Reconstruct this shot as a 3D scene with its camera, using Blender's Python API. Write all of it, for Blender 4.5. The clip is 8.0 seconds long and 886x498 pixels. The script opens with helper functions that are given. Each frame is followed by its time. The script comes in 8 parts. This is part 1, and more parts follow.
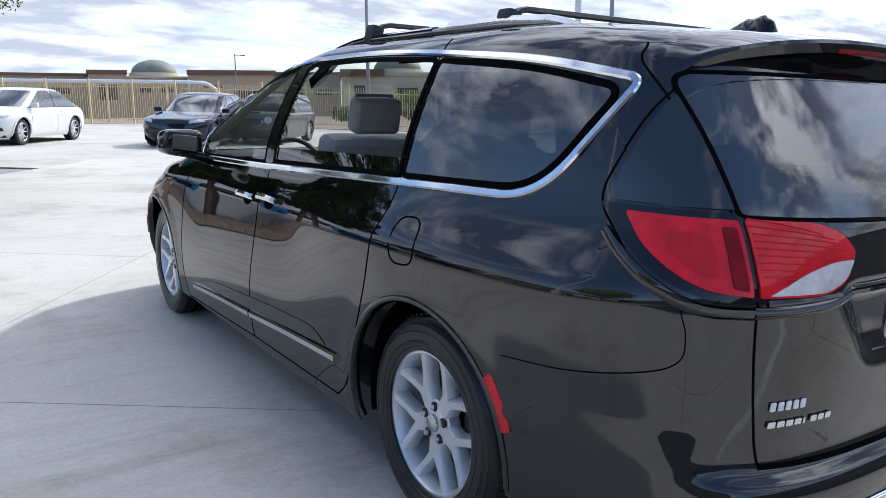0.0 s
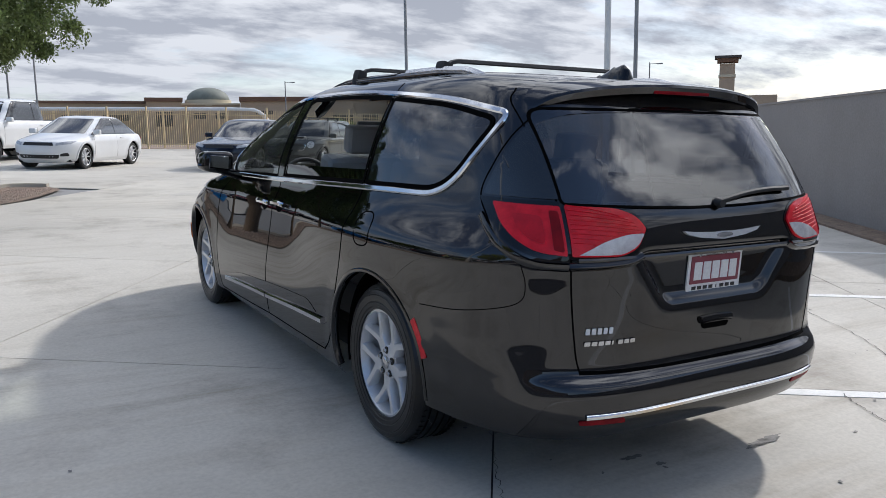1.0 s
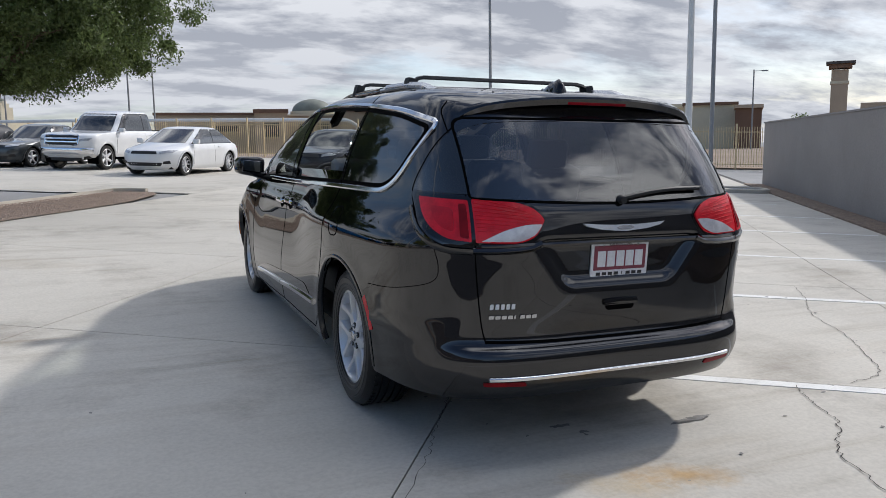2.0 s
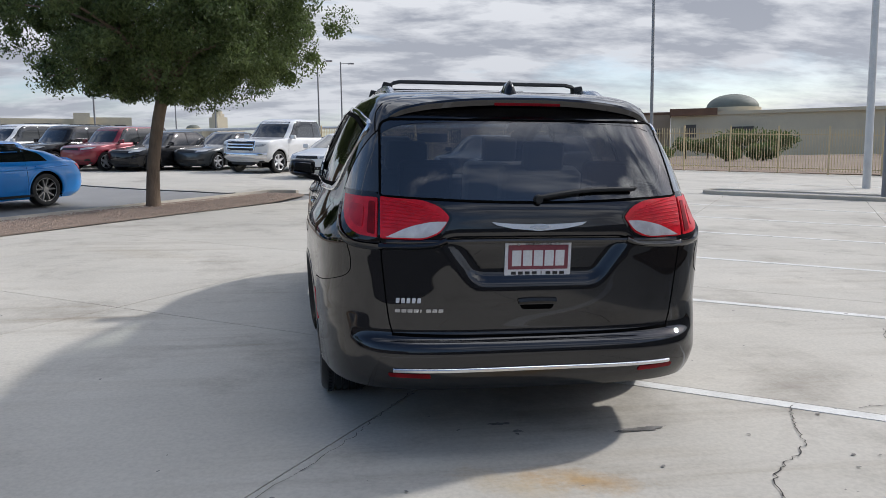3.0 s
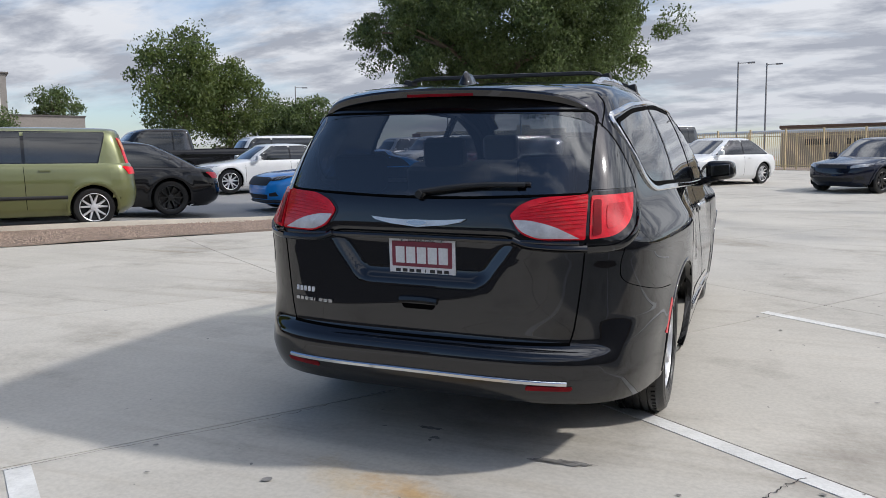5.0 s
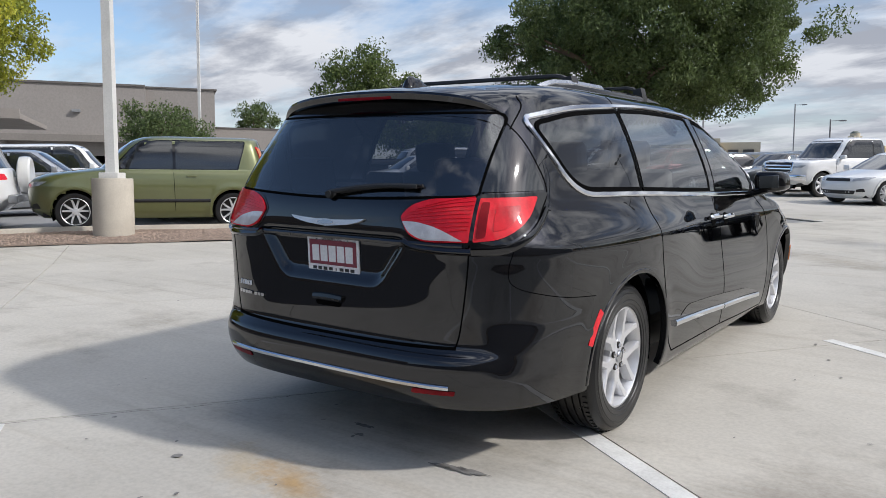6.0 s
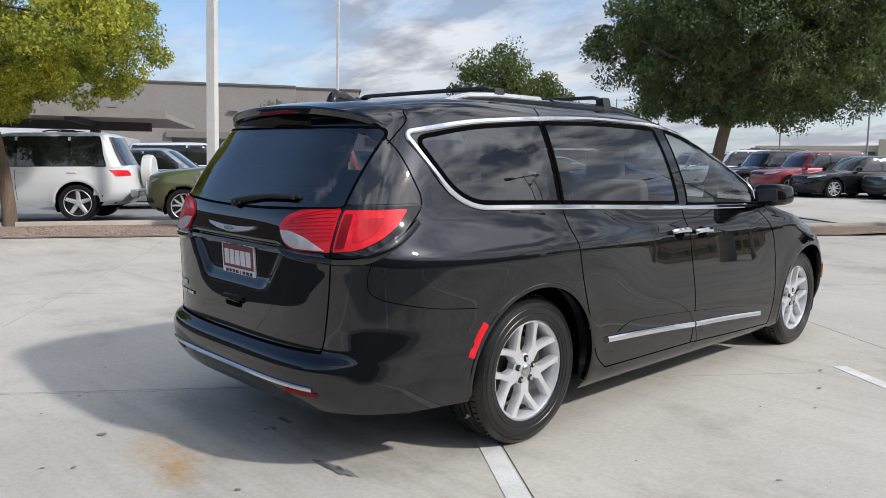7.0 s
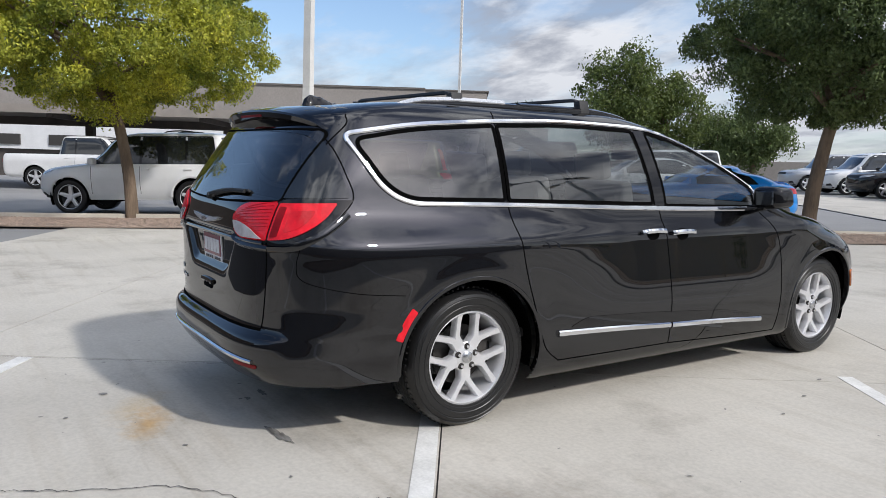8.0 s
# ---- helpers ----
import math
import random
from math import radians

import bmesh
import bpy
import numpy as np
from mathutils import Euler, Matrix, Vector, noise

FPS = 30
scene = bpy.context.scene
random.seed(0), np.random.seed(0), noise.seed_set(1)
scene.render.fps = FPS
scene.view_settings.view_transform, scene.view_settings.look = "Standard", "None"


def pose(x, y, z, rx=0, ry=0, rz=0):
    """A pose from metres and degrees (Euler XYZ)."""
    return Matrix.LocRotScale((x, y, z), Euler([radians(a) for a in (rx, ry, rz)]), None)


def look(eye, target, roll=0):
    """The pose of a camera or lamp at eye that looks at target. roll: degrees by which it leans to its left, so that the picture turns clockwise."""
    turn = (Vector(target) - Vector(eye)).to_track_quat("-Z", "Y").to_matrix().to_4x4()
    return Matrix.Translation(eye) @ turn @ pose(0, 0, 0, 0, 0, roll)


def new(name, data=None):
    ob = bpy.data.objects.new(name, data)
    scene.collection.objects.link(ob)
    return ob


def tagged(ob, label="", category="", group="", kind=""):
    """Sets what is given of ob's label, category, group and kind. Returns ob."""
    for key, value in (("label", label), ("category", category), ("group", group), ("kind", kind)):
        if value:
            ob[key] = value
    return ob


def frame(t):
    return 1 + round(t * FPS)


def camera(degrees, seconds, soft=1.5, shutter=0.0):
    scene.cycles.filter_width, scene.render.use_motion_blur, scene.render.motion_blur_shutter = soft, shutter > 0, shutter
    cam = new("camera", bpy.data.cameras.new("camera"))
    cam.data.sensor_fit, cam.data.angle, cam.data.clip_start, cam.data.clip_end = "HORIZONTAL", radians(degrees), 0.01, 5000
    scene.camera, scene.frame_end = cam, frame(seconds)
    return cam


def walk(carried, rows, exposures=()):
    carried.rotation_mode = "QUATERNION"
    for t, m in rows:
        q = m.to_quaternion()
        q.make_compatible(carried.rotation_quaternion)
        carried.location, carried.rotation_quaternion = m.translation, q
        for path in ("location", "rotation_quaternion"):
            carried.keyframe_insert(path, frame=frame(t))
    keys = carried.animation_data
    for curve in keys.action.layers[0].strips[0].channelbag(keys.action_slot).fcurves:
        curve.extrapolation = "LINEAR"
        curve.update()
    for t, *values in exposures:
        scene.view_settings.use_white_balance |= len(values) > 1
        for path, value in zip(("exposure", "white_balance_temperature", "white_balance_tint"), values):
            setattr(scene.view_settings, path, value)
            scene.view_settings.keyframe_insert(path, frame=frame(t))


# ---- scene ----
# The lot slopes: the plane under the van, as a turn of the level world.
SLOPE = pose(0, 0, 0, 1.26, 1.203, 0)
cam = camera(60.0, 8.0, soft=0.7)
PATH = [
    (0, (-2.227, -1.964, 1.374), (-1.115, -0.342, 1.007), 1.3),
    (0.5, (-2.29, -2.482, 1.392), (-1.22, -0.827, 1.052), 0.8),
    (1, (-2.395, -2.982, 1.39), (-1.382, -1.286, 1.081), 0.9),
    (1.5, (-2.364, -3.398, 1.403), (-1.442, -1.647, 1.11), 0.9),
    (2, (-2.034, -3.767, 1.386), (-1.248, -1.951, 1.098), 0.8),
    (2.2, (-1.863, -3.881, 1.375), (-1.145, -2.036, 1.09), 0.6),
    (3.3, (-0.609, -4.268, 1.352), (-0.439, -2.295, 1.073), 0.6),
    (3.5, (-0.385, -4.267, 1.324), (-0.321, -2.287, 1.044), 0.5),
    (4, (0.174, -4.244, 1.315), (-0.041, -2.275, 1.036), 0.3),
    (4.5, (0.743, -4.141, 1.322), (0.255, -2.221, 1.045), 0.1),
    (4.7, (0.951, -4.066, 1.332), (0.361, -2.175, 1.056), 0.0),
    (5.8, (2.113, -3.521, 1.257), (1.03, -1.855, 1.032), 0.4),
    (6, (2.294, -3.413, 1.278), (1.143, -1.794, 1.047), 0.5),
    (6.5, (2.787, -3.076, 1.346), (1.482, -1.58, 1.106), 1.0),
    (7, (3.199, -2.758, 1.355), (1.764, -1.386, 1.115), 1.1),
    (7.5, (3.624, -2.501, 1.357), (2.073, -1.261, 1.116), 1.2),
    (8, (3.986, -2.226, 1.37), (2.336, -1.122, 1.125), 1.5),
]
walk(cam, [(t, SLOPE @ look(eye, target, roll)) for t, eye, target, roll in PATH],
     exposures=[(0.0, 0.62, 5750, 12), (0.6, 0.28, 5900, 12), (1.5, 0.02, 6100, 12), (3.0, -0.04, 6120, 12), (6.0, 0.03, 6120, 12), (8.0, 0.06, 6120, 12)])

# ---- world, sun ----
SUN = Vector((1.27, 0.37, 1.0)).normalized()
sun_el = math.asin(SUN.z)
sun_az = math.atan2(SUN.x, SUN.y)
world = bpy.data.worlds.new("sky")
scene.world = world
world.use_nodes = True
wt = world.node_tree
wt.nodes.clear()


def wn(kind, **kw):
    n = wt.nodes.new(kind)
    for k, v in kw.items():
        if k == "inp":
            for i, val in v.items():
                n.inputs[i].default_value = val
        elif k == "operation":
            n.operation = v
        elif k == "sky_type":
            n.sky_type = v
    return n


def wl(a, ai, b, bi):
    wt.links.new(a.outputs[ai], b.inputs[bi])


sky = wn("ShaderNodeTexSky", sky_type="NISHITA")
sky.sun_disc, sky.sun_elevation, sky.sun_rotation = False, sun_el, sun_az
sky.air_density, sky.dust_density, sky.ozone_density = 1.0, 1.2, 1.5
co = wn("ShaderNodeTexCoord")
sep = wn("ShaderNodeSeparateXYZ")
wl(co, "Generated", sep, 0)
zmax = wn("ShaderNodeMath", operation="MAXIMUM", inp={1: 0.0})
wl(sep, 2, zmax, 0)
zadd = wn("ShaderNodeMath", operation="ADD", inp={1: 0.20})
wl(zmax, 0, zadd, 0)
flat = wn("ShaderNodeCombineXYZ")
for i in (0, 1):
    dv = wn("ShaderNodeMath", operation="DIVIDE")
    wl(sep, i, dv, 0)
    wl(zadd, 0, dv, 1)
    wl(dv, 0, flat, i)
cmap = wn("ShaderNodeMapping")
cmap.inputs["Scale"].default_value = (0.55, 0.9, 1)
cmap.inputs["Rotation"].default_value = (0, 0, radians(25))
cmap.inputs["Location"].default_value = (3.1, 1.7, 0)
wl(flat, 0, cmap, 0)
puffs = wn("ShaderNodeTexNoise", inp={"Scale": 1.15, "Detail": 9.0, "Roughness": 0.60, "Distortion": 0.12})
wl(cmap, 0, puffs, "Vector")
cover = wn("ShaderNodeValToRGB")
cover.color_ramp.elements[0].position, cover.color_ramp.elements[1].position = 0.34, 0.52
# more blue in the west and overhead
open_w = wn("ShaderNodeVectorMath")
open_w.operation = "DOT_PRODUCT"
open_w.inputs[1].default_value = (-0.80, -0.38, 0.46)
wl(co, "Generated", open_w, 0)
open_m = wn("ShaderNodeMapRange", inp={"From Min": 0.1, "From Max": 1.0, "To Min": 0.0, "To Max": -0.26})
wl(open_w, "Value", open_m, 0)
thin = wn("ShaderNodeMath", operation="ADD")
wl(puffs, 0, thin, 0)
wl(open_m, 0, thin, 1)
wl(thin, 0, cover, 0)
billow = wn("ShaderNodeTexNoise", inp={"Scale": 4.4, "Detail": 8.0, "Roughness": 0.58, "Distortion": 0.15})
wl(cmap, 0, billow, "Vector")
shade = wn("ShaderNodeValToRGB")
shade.color_ramp.elements[0].position, shade.color_ramp.elements[0].color = 0.42, (0.16, 0.19, 0.27, 1)
shade.color_ramp.elements[1].position, shade.color_ramp.elements[1].color = 0.58, (1.32, 1.31, 1.27, 1)
wl(billow, 0, shade, 0)
haze_f = wn("ShaderNodeMapRange", inp={"From Min": 0.10, "From Max": 0.55, "To Min": 0.34, "To Max": 1.0})
wl(zmax, 0, haze_f, 0)
hazed = wn("ShaderNodeMix")
hazed.data_type = "RGBA"
hazed.inputs[6].default_value = (0.86, 0.88, 0.91, 1)
wl(haze_f, 0, hazed, 0)
wl(shade, 0, hazed, 7)
# the clouds are brighter round the sun
sdot = wn("ShaderNodeVectorMath")
sdot.operation = "DOT_PRODUCT"
sdot.inputs[1].default_value = SUN
wl(co, "Generated", sdot, 0)
glow = wn("ShaderNodeMapRange", inp={"From Min": 0.78, "From Max": 1.0, "To Min": 0.0, "To Max": 1.0})
wl(sdot, "Value", glow, 0)
gpow = wn("ShaderNodeMath", operation="POWER", inp={1: 3.0})
wl(glow, 0, gpow, 0)
gmul = wn("ShaderNodeMath", operation="MULTIPLY_ADD", inp={1: 0.35, 2: 0.69})
wl(gpow, 0, gmul, 0)
b_sky = wn("ShaderNodeBackground", inp={"Strength": 0.15})
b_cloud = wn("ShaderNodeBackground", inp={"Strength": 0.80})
wl(sky, 0, b_sky, 0)
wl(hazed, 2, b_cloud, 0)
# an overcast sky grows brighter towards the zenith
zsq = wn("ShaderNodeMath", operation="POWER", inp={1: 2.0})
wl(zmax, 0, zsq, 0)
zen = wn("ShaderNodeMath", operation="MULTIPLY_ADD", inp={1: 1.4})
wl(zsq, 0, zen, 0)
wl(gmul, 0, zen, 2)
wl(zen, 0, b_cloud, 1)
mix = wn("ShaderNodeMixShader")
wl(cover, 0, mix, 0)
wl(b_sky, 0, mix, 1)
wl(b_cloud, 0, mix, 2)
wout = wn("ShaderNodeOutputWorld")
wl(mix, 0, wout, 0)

sun = new("sun", bpy.data.lights.new("sun", "SUN"))
sun.data.energy, sun.data.angle, sun.data.color = 2.85, radians(2.6), (1.0, 0.95, 0.87)
sun.matrix_world = look(SUN * 60, (0, 0, 0))

# ---- materials ----
def node(nt, kind, **inp):
    n = nt.nodes.new(kind)
    for k, v in inp.items():
        n.inputs[k.replace("_", " ")].default_value = v
    return n


def rgb(c):
    return (c[0], c[1], c[2], 1.0)


def surf(name, c1, c2=None, scale=6.0, rough=0.6, metal=0.0, fine=90.0, bump=0.15, dist=0.004, coat=0.0, vary=0.0, spec=0.5, rough2=None, stretch=(1, 1, 1), coord="Object", stain=None):
    """A surface with two scales of variation: patches (scale) and grain (fine, which also gives the relief)."""
    m = bpy.data.materials.new(name)
    m.use_nodes = True
    nt = m.node_tree
    b = nt.nodes["Principled BSDF"]
    b.inputs["Metallic"].default_value = metal
    b.inputs["Specular IOR Level"].default_value = spec
    b.inputs["Coat Weight"].default_value = coat
    b.inputs["Coat Roughness"].default_value = 0.03
    L = nt.links.new
    if coord == "World":
        src = nt.nodes.new("ShaderNodeNewGeometry").outputs["Position"]
    else:
        src = nt.nodes.new("ShaderNodeTexCoord").outputs[coord]
    mp = node(nt, "ShaderNodeMapping", Scale=stretch)
    L(src, mp.inputs[0])
    big = node(nt, "ShaderNodeTexNoise", Scale=scale, Detail=6.0, Roughness=0.62)
    L(mp.outputs[0], big.inputs["Vector"])
    small = node(nt, "ShaderNodeTexNoise", Scale=fine, Detail=4.0, Roughness=0.6)
    L(mp.outputs[0], small.inputs["Vector"])
    c2 = c2 or tuple(x * 0.8 for x in c1)
    ramp = nt.nodes.new("ShaderNodeValToRGB")
    ramp.color_ramp.elements[0].position, ramp.color_ramp.elements[1].position = 0.36, 0.66
    ramp.color_ramp.elements[0].color, ramp.color_ramp.elements[1].color = rgb(c2), rgb(c1)
    L(big.outputs[0], ramp.inputs[0])
    grain = nt.nodes.new("ShaderNodeMix")
    grain.data_type, grain.blend_type = "RGBA", "MULTIPLY"
    grain.inputs[0].default_value = 0.35
    gr = nt.nodes.new("ShaderNodeValToRGB")
    gr.color_ramp.elements[0].position, gr.color_ramp.elements[1].position = 0.3, 0.62
    gr.color_ramp.elements[0].color = (0.62, 0.62, 0.62, 1)
    L(small.outputs[0], gr.inputs[0])
    L(ramp.outputs[0], grain.inputs[6])
    L(gr.outputs[0], grain.inputs[7])
    out = grain.outputs[2]
    if stain:
        st = node(nt, "ShaderNodeTexNoise", Scale=stain[0], Detail=8.0, Roughness=0.7)
        L(src, st.inputs["Vector"])
        sr = nt.nodes.new("ShaderNodeValToRGB")
        sr.color_ramp.elements[0].position, sr.color_ramp.elements[1].position = stain[1], stain[2]
        sr.color_ramp.elements[0].color, sr.color_ramp.elements[1].color = (1, 1, 1, 1), rgb(stain[3])
        L(st.outputs[0], sr.inputs[0])
        mx = nt.nodes.new("ShaderNodeMix")
        mx.data_type, mx.blend_type = "RGBA", "MULTIPLY"
        mx.inputs[0].default_value = 1.0
        L(out, mx.inputs[6])
        L(sr.outputs[0], mx.inputs[7])
        out = mx.outputs[2]
    if vary:
        oi = nt.nodes.new("ShaderNodeObjectInfo")
        mr = node(nt, "ShaderNodeMapRange", To_Min=1 - vary, To_Max=1 + vary)
        L(oi.outputs["Random"], mr.inputs[0])
        hs = nt.nodes.new("ShaderNodeHueSaturation")
        L(mr.outputs[0], hs.inputs["Value"])
        L(out, hs.inputs["Color"])
        out = hs.outputs[0]
    L(out, b.inputs["Base Color"])
    rr = node(nt, "ShaderNodeMapRange", To_Min=rough, To_Max=rough2 if rough2 is not None else min(1, rough * 1.25))
    L(big.outputs[0], rr.inputs[0])
    L(rr.outputs[0], b.inputs["Roughness"])
    if bump:
        bp = node(nt, "ShaderNodeBump", Strength=bump, Distance=dist)
        L(small.outputs[0], bp.inputs["Height"])
        L(bp.outputs[0], b.inputs["Normal"])
    return m


def paint(name, c, metal=0.0, rough=0.32):
    return surf(name, c, tuple(x * 0.9 for x in c), scale=1.3, rough=rough, metal=metal, fine=900.0, bump=0.0, coat=1.0, rough2=rough * 1.15, spec=0.5 if metal else (0.02 if max(c) < 0.1 else 0.3))


def glass(name, tint, gloss_ior=1.5):
    """A tinted pane: clear behind, glossy by Fresnel."""
    m = bpy.data.materials.new(name)
    m.use_nodes = True
    nt = m.node_tree
    nt.nodes.clear()
    L = nt.links.new
    tr = node(nt, "ShaderNodeBsdfTransparent", Color=rgb(tint))
    gl = node(nt, "ShaderNodeBsdfGlossy", Color=(1, 1, 1, 1), Roughness=0.012)
    f0 = ((gloss_ior - 1) / (gloss_ior + 1)) ** 2
    lw = node(nt, "ShaderNodeLayerWeight", Blend=0.5)
    p5 = nt.nodes.new("ShaderNodeMath")
    p5.operation = "POWER"
    p5.inputs[1].default_value = 5.0
    L(lw.outputs["Facing"], p5.inputs[0])
    fr = nt.nodes.new("ShaderNodeMath")
    fr.operation = "MULTIPLY_ADD"
    fr.inputs[1].default_value, fr.inputs[2].default_value = 1 - f0, f0
    L(p5.outputs[0], fr.inputs[0])
    tc = nt.nodes.new("ShaderNodeTexCoord")
    nz = node(nt, "ShaderNodeTexNoise", Scale=2.5, Detail=2.0)
    L(tc.outputs["Object"], nz.inputs["Vector"])
    bp = node(nt, "ShaderNodeBump", Strength=0.02, Distance=0.02)
    L(nz.outputs[0], bp.inputs["Height"])
    L(bp.outputs[0], gl.inputs["Normal"])
    mx = nt.nodes.new("ShaderNodeMixShader")
    L(fr.outputs[0], mx.inputs[0])
    L(tr.outputs[0], mx.inputs[1])
    L(gl.outputs[0], mx.inputs[2])
    o = nt.nodes.new("ShaderNodeOutputMaterial")
    L(mx.outputs[0], o.inputs[0])
    return m


def leafy(name, c1, c2):
    m = surf(name, c1, c2, scale=1.1, rough=0.5, fine=14.0, bump=0.0)
    nt = m.node_tree
    b = nt.nodes["Principled BSDF"]
    gi = nt.nodes.new("ShaderNodeNewGeometry")
    hs = nt.nodes.new("ShaderNodeHueSaturation")
    mr = node(nt, "ShaderNodeMapRange", To_Min=0.65, To_Max=1.45)
    nt.links.new(gi.outputs["Random Per Island"], mr.inputs[0])
    nt.links.new(mr.outputs[0], hs.inputs["Value"])
    old = b.inputs["Base Color"].links[0].from_socket
    nt.links.new(old, hs.inputs["Color"])
    nt.links.new(hs.outputs[0], b.inputs["Base Color"])
    tl = nt.nodes.new("ShaderNodeBsdfTranslucent")
    nt.links.new(hs.outputs[0], tl.inputs[0])
    mx = node(nt, "ShaderNodeMixShader", Fac=0.42)
    nt.links.new(b.outputs[0], mx.inputs[1])
    nt.links.new(tl.outputs[0], mx.inputs[2])
    nt.links.new(mx.outputs[0], nt.nodes["Material Output"].inputs[0])
    return m


M_CONCRETE = surf("concrete", (0.575, 0.54, 0.47), (0.485, 0.455, 0.395), scale=0.55, rough=0.8, fine=45.0, bump=0.25, dist=0.003, vary=0.035, coord="World", stretch=(1, 1, 1), stain=(0.8, 0.52, 0.74, (0.62, 0.60, 0.58)))


def soft_stain(m, x, y, rx, ry, rot, colour, strength, scale=7.0):
    """A soft-edged stain of its own shape on a level surface, at a place of the plan."""
    nt = m.node_tree
    L = nt.links.new
    b = nt.nodes["Principled BSDF"]
    old = b.inputs["Base Color"].links[0].from_socket
    pos = nt.nodes.new("ShaderNodeNewGeometry").outputs["Position"]
    flat = node(nt, "ShaderNodeVectorMath", )
    flat.operation = "MULTIPLY"
    flat.inputs[1].default_value = (1, 1, 0)
    L(pos, flat.inputs[0])
    mp = nt.nodes.new("ShaderNodeMapping")
    mp.vector_type = "TEXTURE"
    mp.inputs["Location"].default_value = (x, y, 0)
    mp.inputs["Rotation"].default_value = (0, 0, rot)
    mp.inputs["Scale"].default_value = (rx, ry, 1)
    L(flat.outputs[0], mp.inputs[0])
    ln = nt.nodes.new("ShaderNodeVectorMath")
    ln.operation = "LENGTH"
    L(mp.outputs[0], ln.inputs[0])
    nz = node(nt, "ShaderNodeTexNoise", Scale=scale, Detail=7.0, Roughness=0.7)
    L(flat.outputs[0], nz.inputs["Vector"])
    ad = node(nt, "ShaderNodeMath")
    ad.operation = "MULTIPLY_ADD"
    ad.inputs[1].default_value = 2.2
    L(nz.outputs[0], ad.inputs[0])
    L(ln.outputs["Value"], ad.inputs[2])
    mr = node(nt, "ShaderNodeMapRange", From_Min=1.0, From_Max=2.1, To_Min=strength, To_Max=0.0)
    L(ad.outputs[0], mr.inputs[0])
    mx = nt.nodes.new("ShaderNodeMix")
    mx.data_type, mx.blend_type = "RGBA", "MULTIPLY"
    L(mr.outputs[0], mx.inputs[0])
    L(old, mx.inputs[6])
    mx.inputs[7].default_value = rgb(colour)
    L(mx.outputs[2], b.inputs["Base Color"])


def streaks(m, rot, strength, colour):
    """Long faint rub marks along one heading."""
    nt = m.node_tree
    L = nt.links.new
    b = nt.nodes["Principled BSDF"]
    old = b.inputs["Base Color"].links[0].from_socket
    pos = nt.nodes.new("ShaderNodeNewGeometry").outputs["Position"]
    mp = node(nt, "ShaderNodeMapping", Scale=(0.35, 5.0, 0.0))
    mp.inputs["Rotation"].default_value = (0, 0, -rot)
    L(pos, mp.inputs[0])
    nz = node(nt, "ShaderNodeTexNoise", Scale=1.0, Detail=6.0, Roughness=0.65)
    L(mp.outputs[0], nz.inputs["Vector"])
    pa = node(nt, "ShaderNodeTexNoise", Scale=0.45, Detail=3.0)
    L(pos, pa.inputs["Vector"])
    m1 = node(nt, "ShaderNodeMapRange", From_Min=0.52, From_Max=0.72, To_Min=0.0, To_Max=strength)
    L(nz.outputs[0], m1.inputs[0])
    m2 = node(nt, "ShaderNodeMapRange", From_Min=0.42, From_Max=0.62, To_Min=0.15, To_Max=1.0)
    L(pa.outputs[0], m2.inputs[0])
    mu = node(nt, "ShaderNodeMath")
    mu.operation = "MULTIPLY"
    L(m1.outputs[0], mu.inputs[0])
    L(m2.outputs[0], mu.inputs[1])
    mx = nt.nodes.new("ShaderNodeMix")
    mx.data_type, mx.blend_type = "RGBA", "MULTIPLY"
    L(mu.outputs[0], mx.inputs[0])
    L(old, mx.inputs[6])
    mx.inputs[7].default_value = rgb(colour)
    L(mx.outputs[2], b.inputs["Base Color"])


LOT_YAW = math.atan2(-0.574, 0.819)
streaks(M_CONCRETE, LOT_YAW + math.pi / 2, 0.6, (0.66, 0.62, 0.57))
streaks(M_CONCRETE, LOT_YAW + 0.25, 0.55, (0.72, 0.66, 0.58))
for sd, sn, srx, sry, srot, sc, ss in (
        (0.88, -1.06, 0.34, 0.13, LOT_YAW + 0.2, (0.92, 0.66, 0.36), 0.95),
        (0.66, -1.22, 0.30, 0.16, LOT_YAW, (0.95, 0.80, 0.58), 0.8),
        (2.6, -1.6, 0.9, 0.5, LOT_YAW + 0.5, (0.86, 0.78, 0.67), 0.7),
        (3.2, 1.7, 0.5, 1.1, LOT_YAW, (0.62, 0.58, 0.54), 0.7),
        (2.9, 4.4, 0.6, 0.9, LOT_YAW, (0.60, 0.57, 0.54), 0.6),
        (-3.6, 6.5, 1.6, 0.5, LOT_YAW, (0.78, 0.74, 0.68), 0.7),
        (-5.4, 2.6, 0.9, 0.35, LOT_YAW, (0.80, 0.75, 0.68), 0.6)):
    soft_stain(M_CONCRETE, sd * 0.819 + sn * 0.574, -sd * 0.574 + sn * 0.819, srx, sry, srot, sc, ss)
M_JOINT = surf("joint_filler", (0.07, 0.065, 0.06), scale=5, rough=0.9)
M_ASPHALT = surf("asphalt", (0.30, 0.295, 0.285), (0.245, 0.242, 0.236), scale=0.4, rough=0.85, fine=70.0, bump=0.4, dist=0.005, coord="World")
# near-black, for the unseen ground that keeps the van's reflections dark
M_UNSEENGROUND = surf("fresh_asphalt", (0.050, 0.050, 0.052), (0.038, 0.038, 0.040), scale=0.5, rough=0.8, fine=70.0, bump=0.4, dist=0.005, coord="World")
M_SOIL = surf("bare_ground", (0.29, 0.215, 0.155), (0.21, 0.155, 0.11), scale=0.15, rough=0.95, fine=12.0, coord="World")
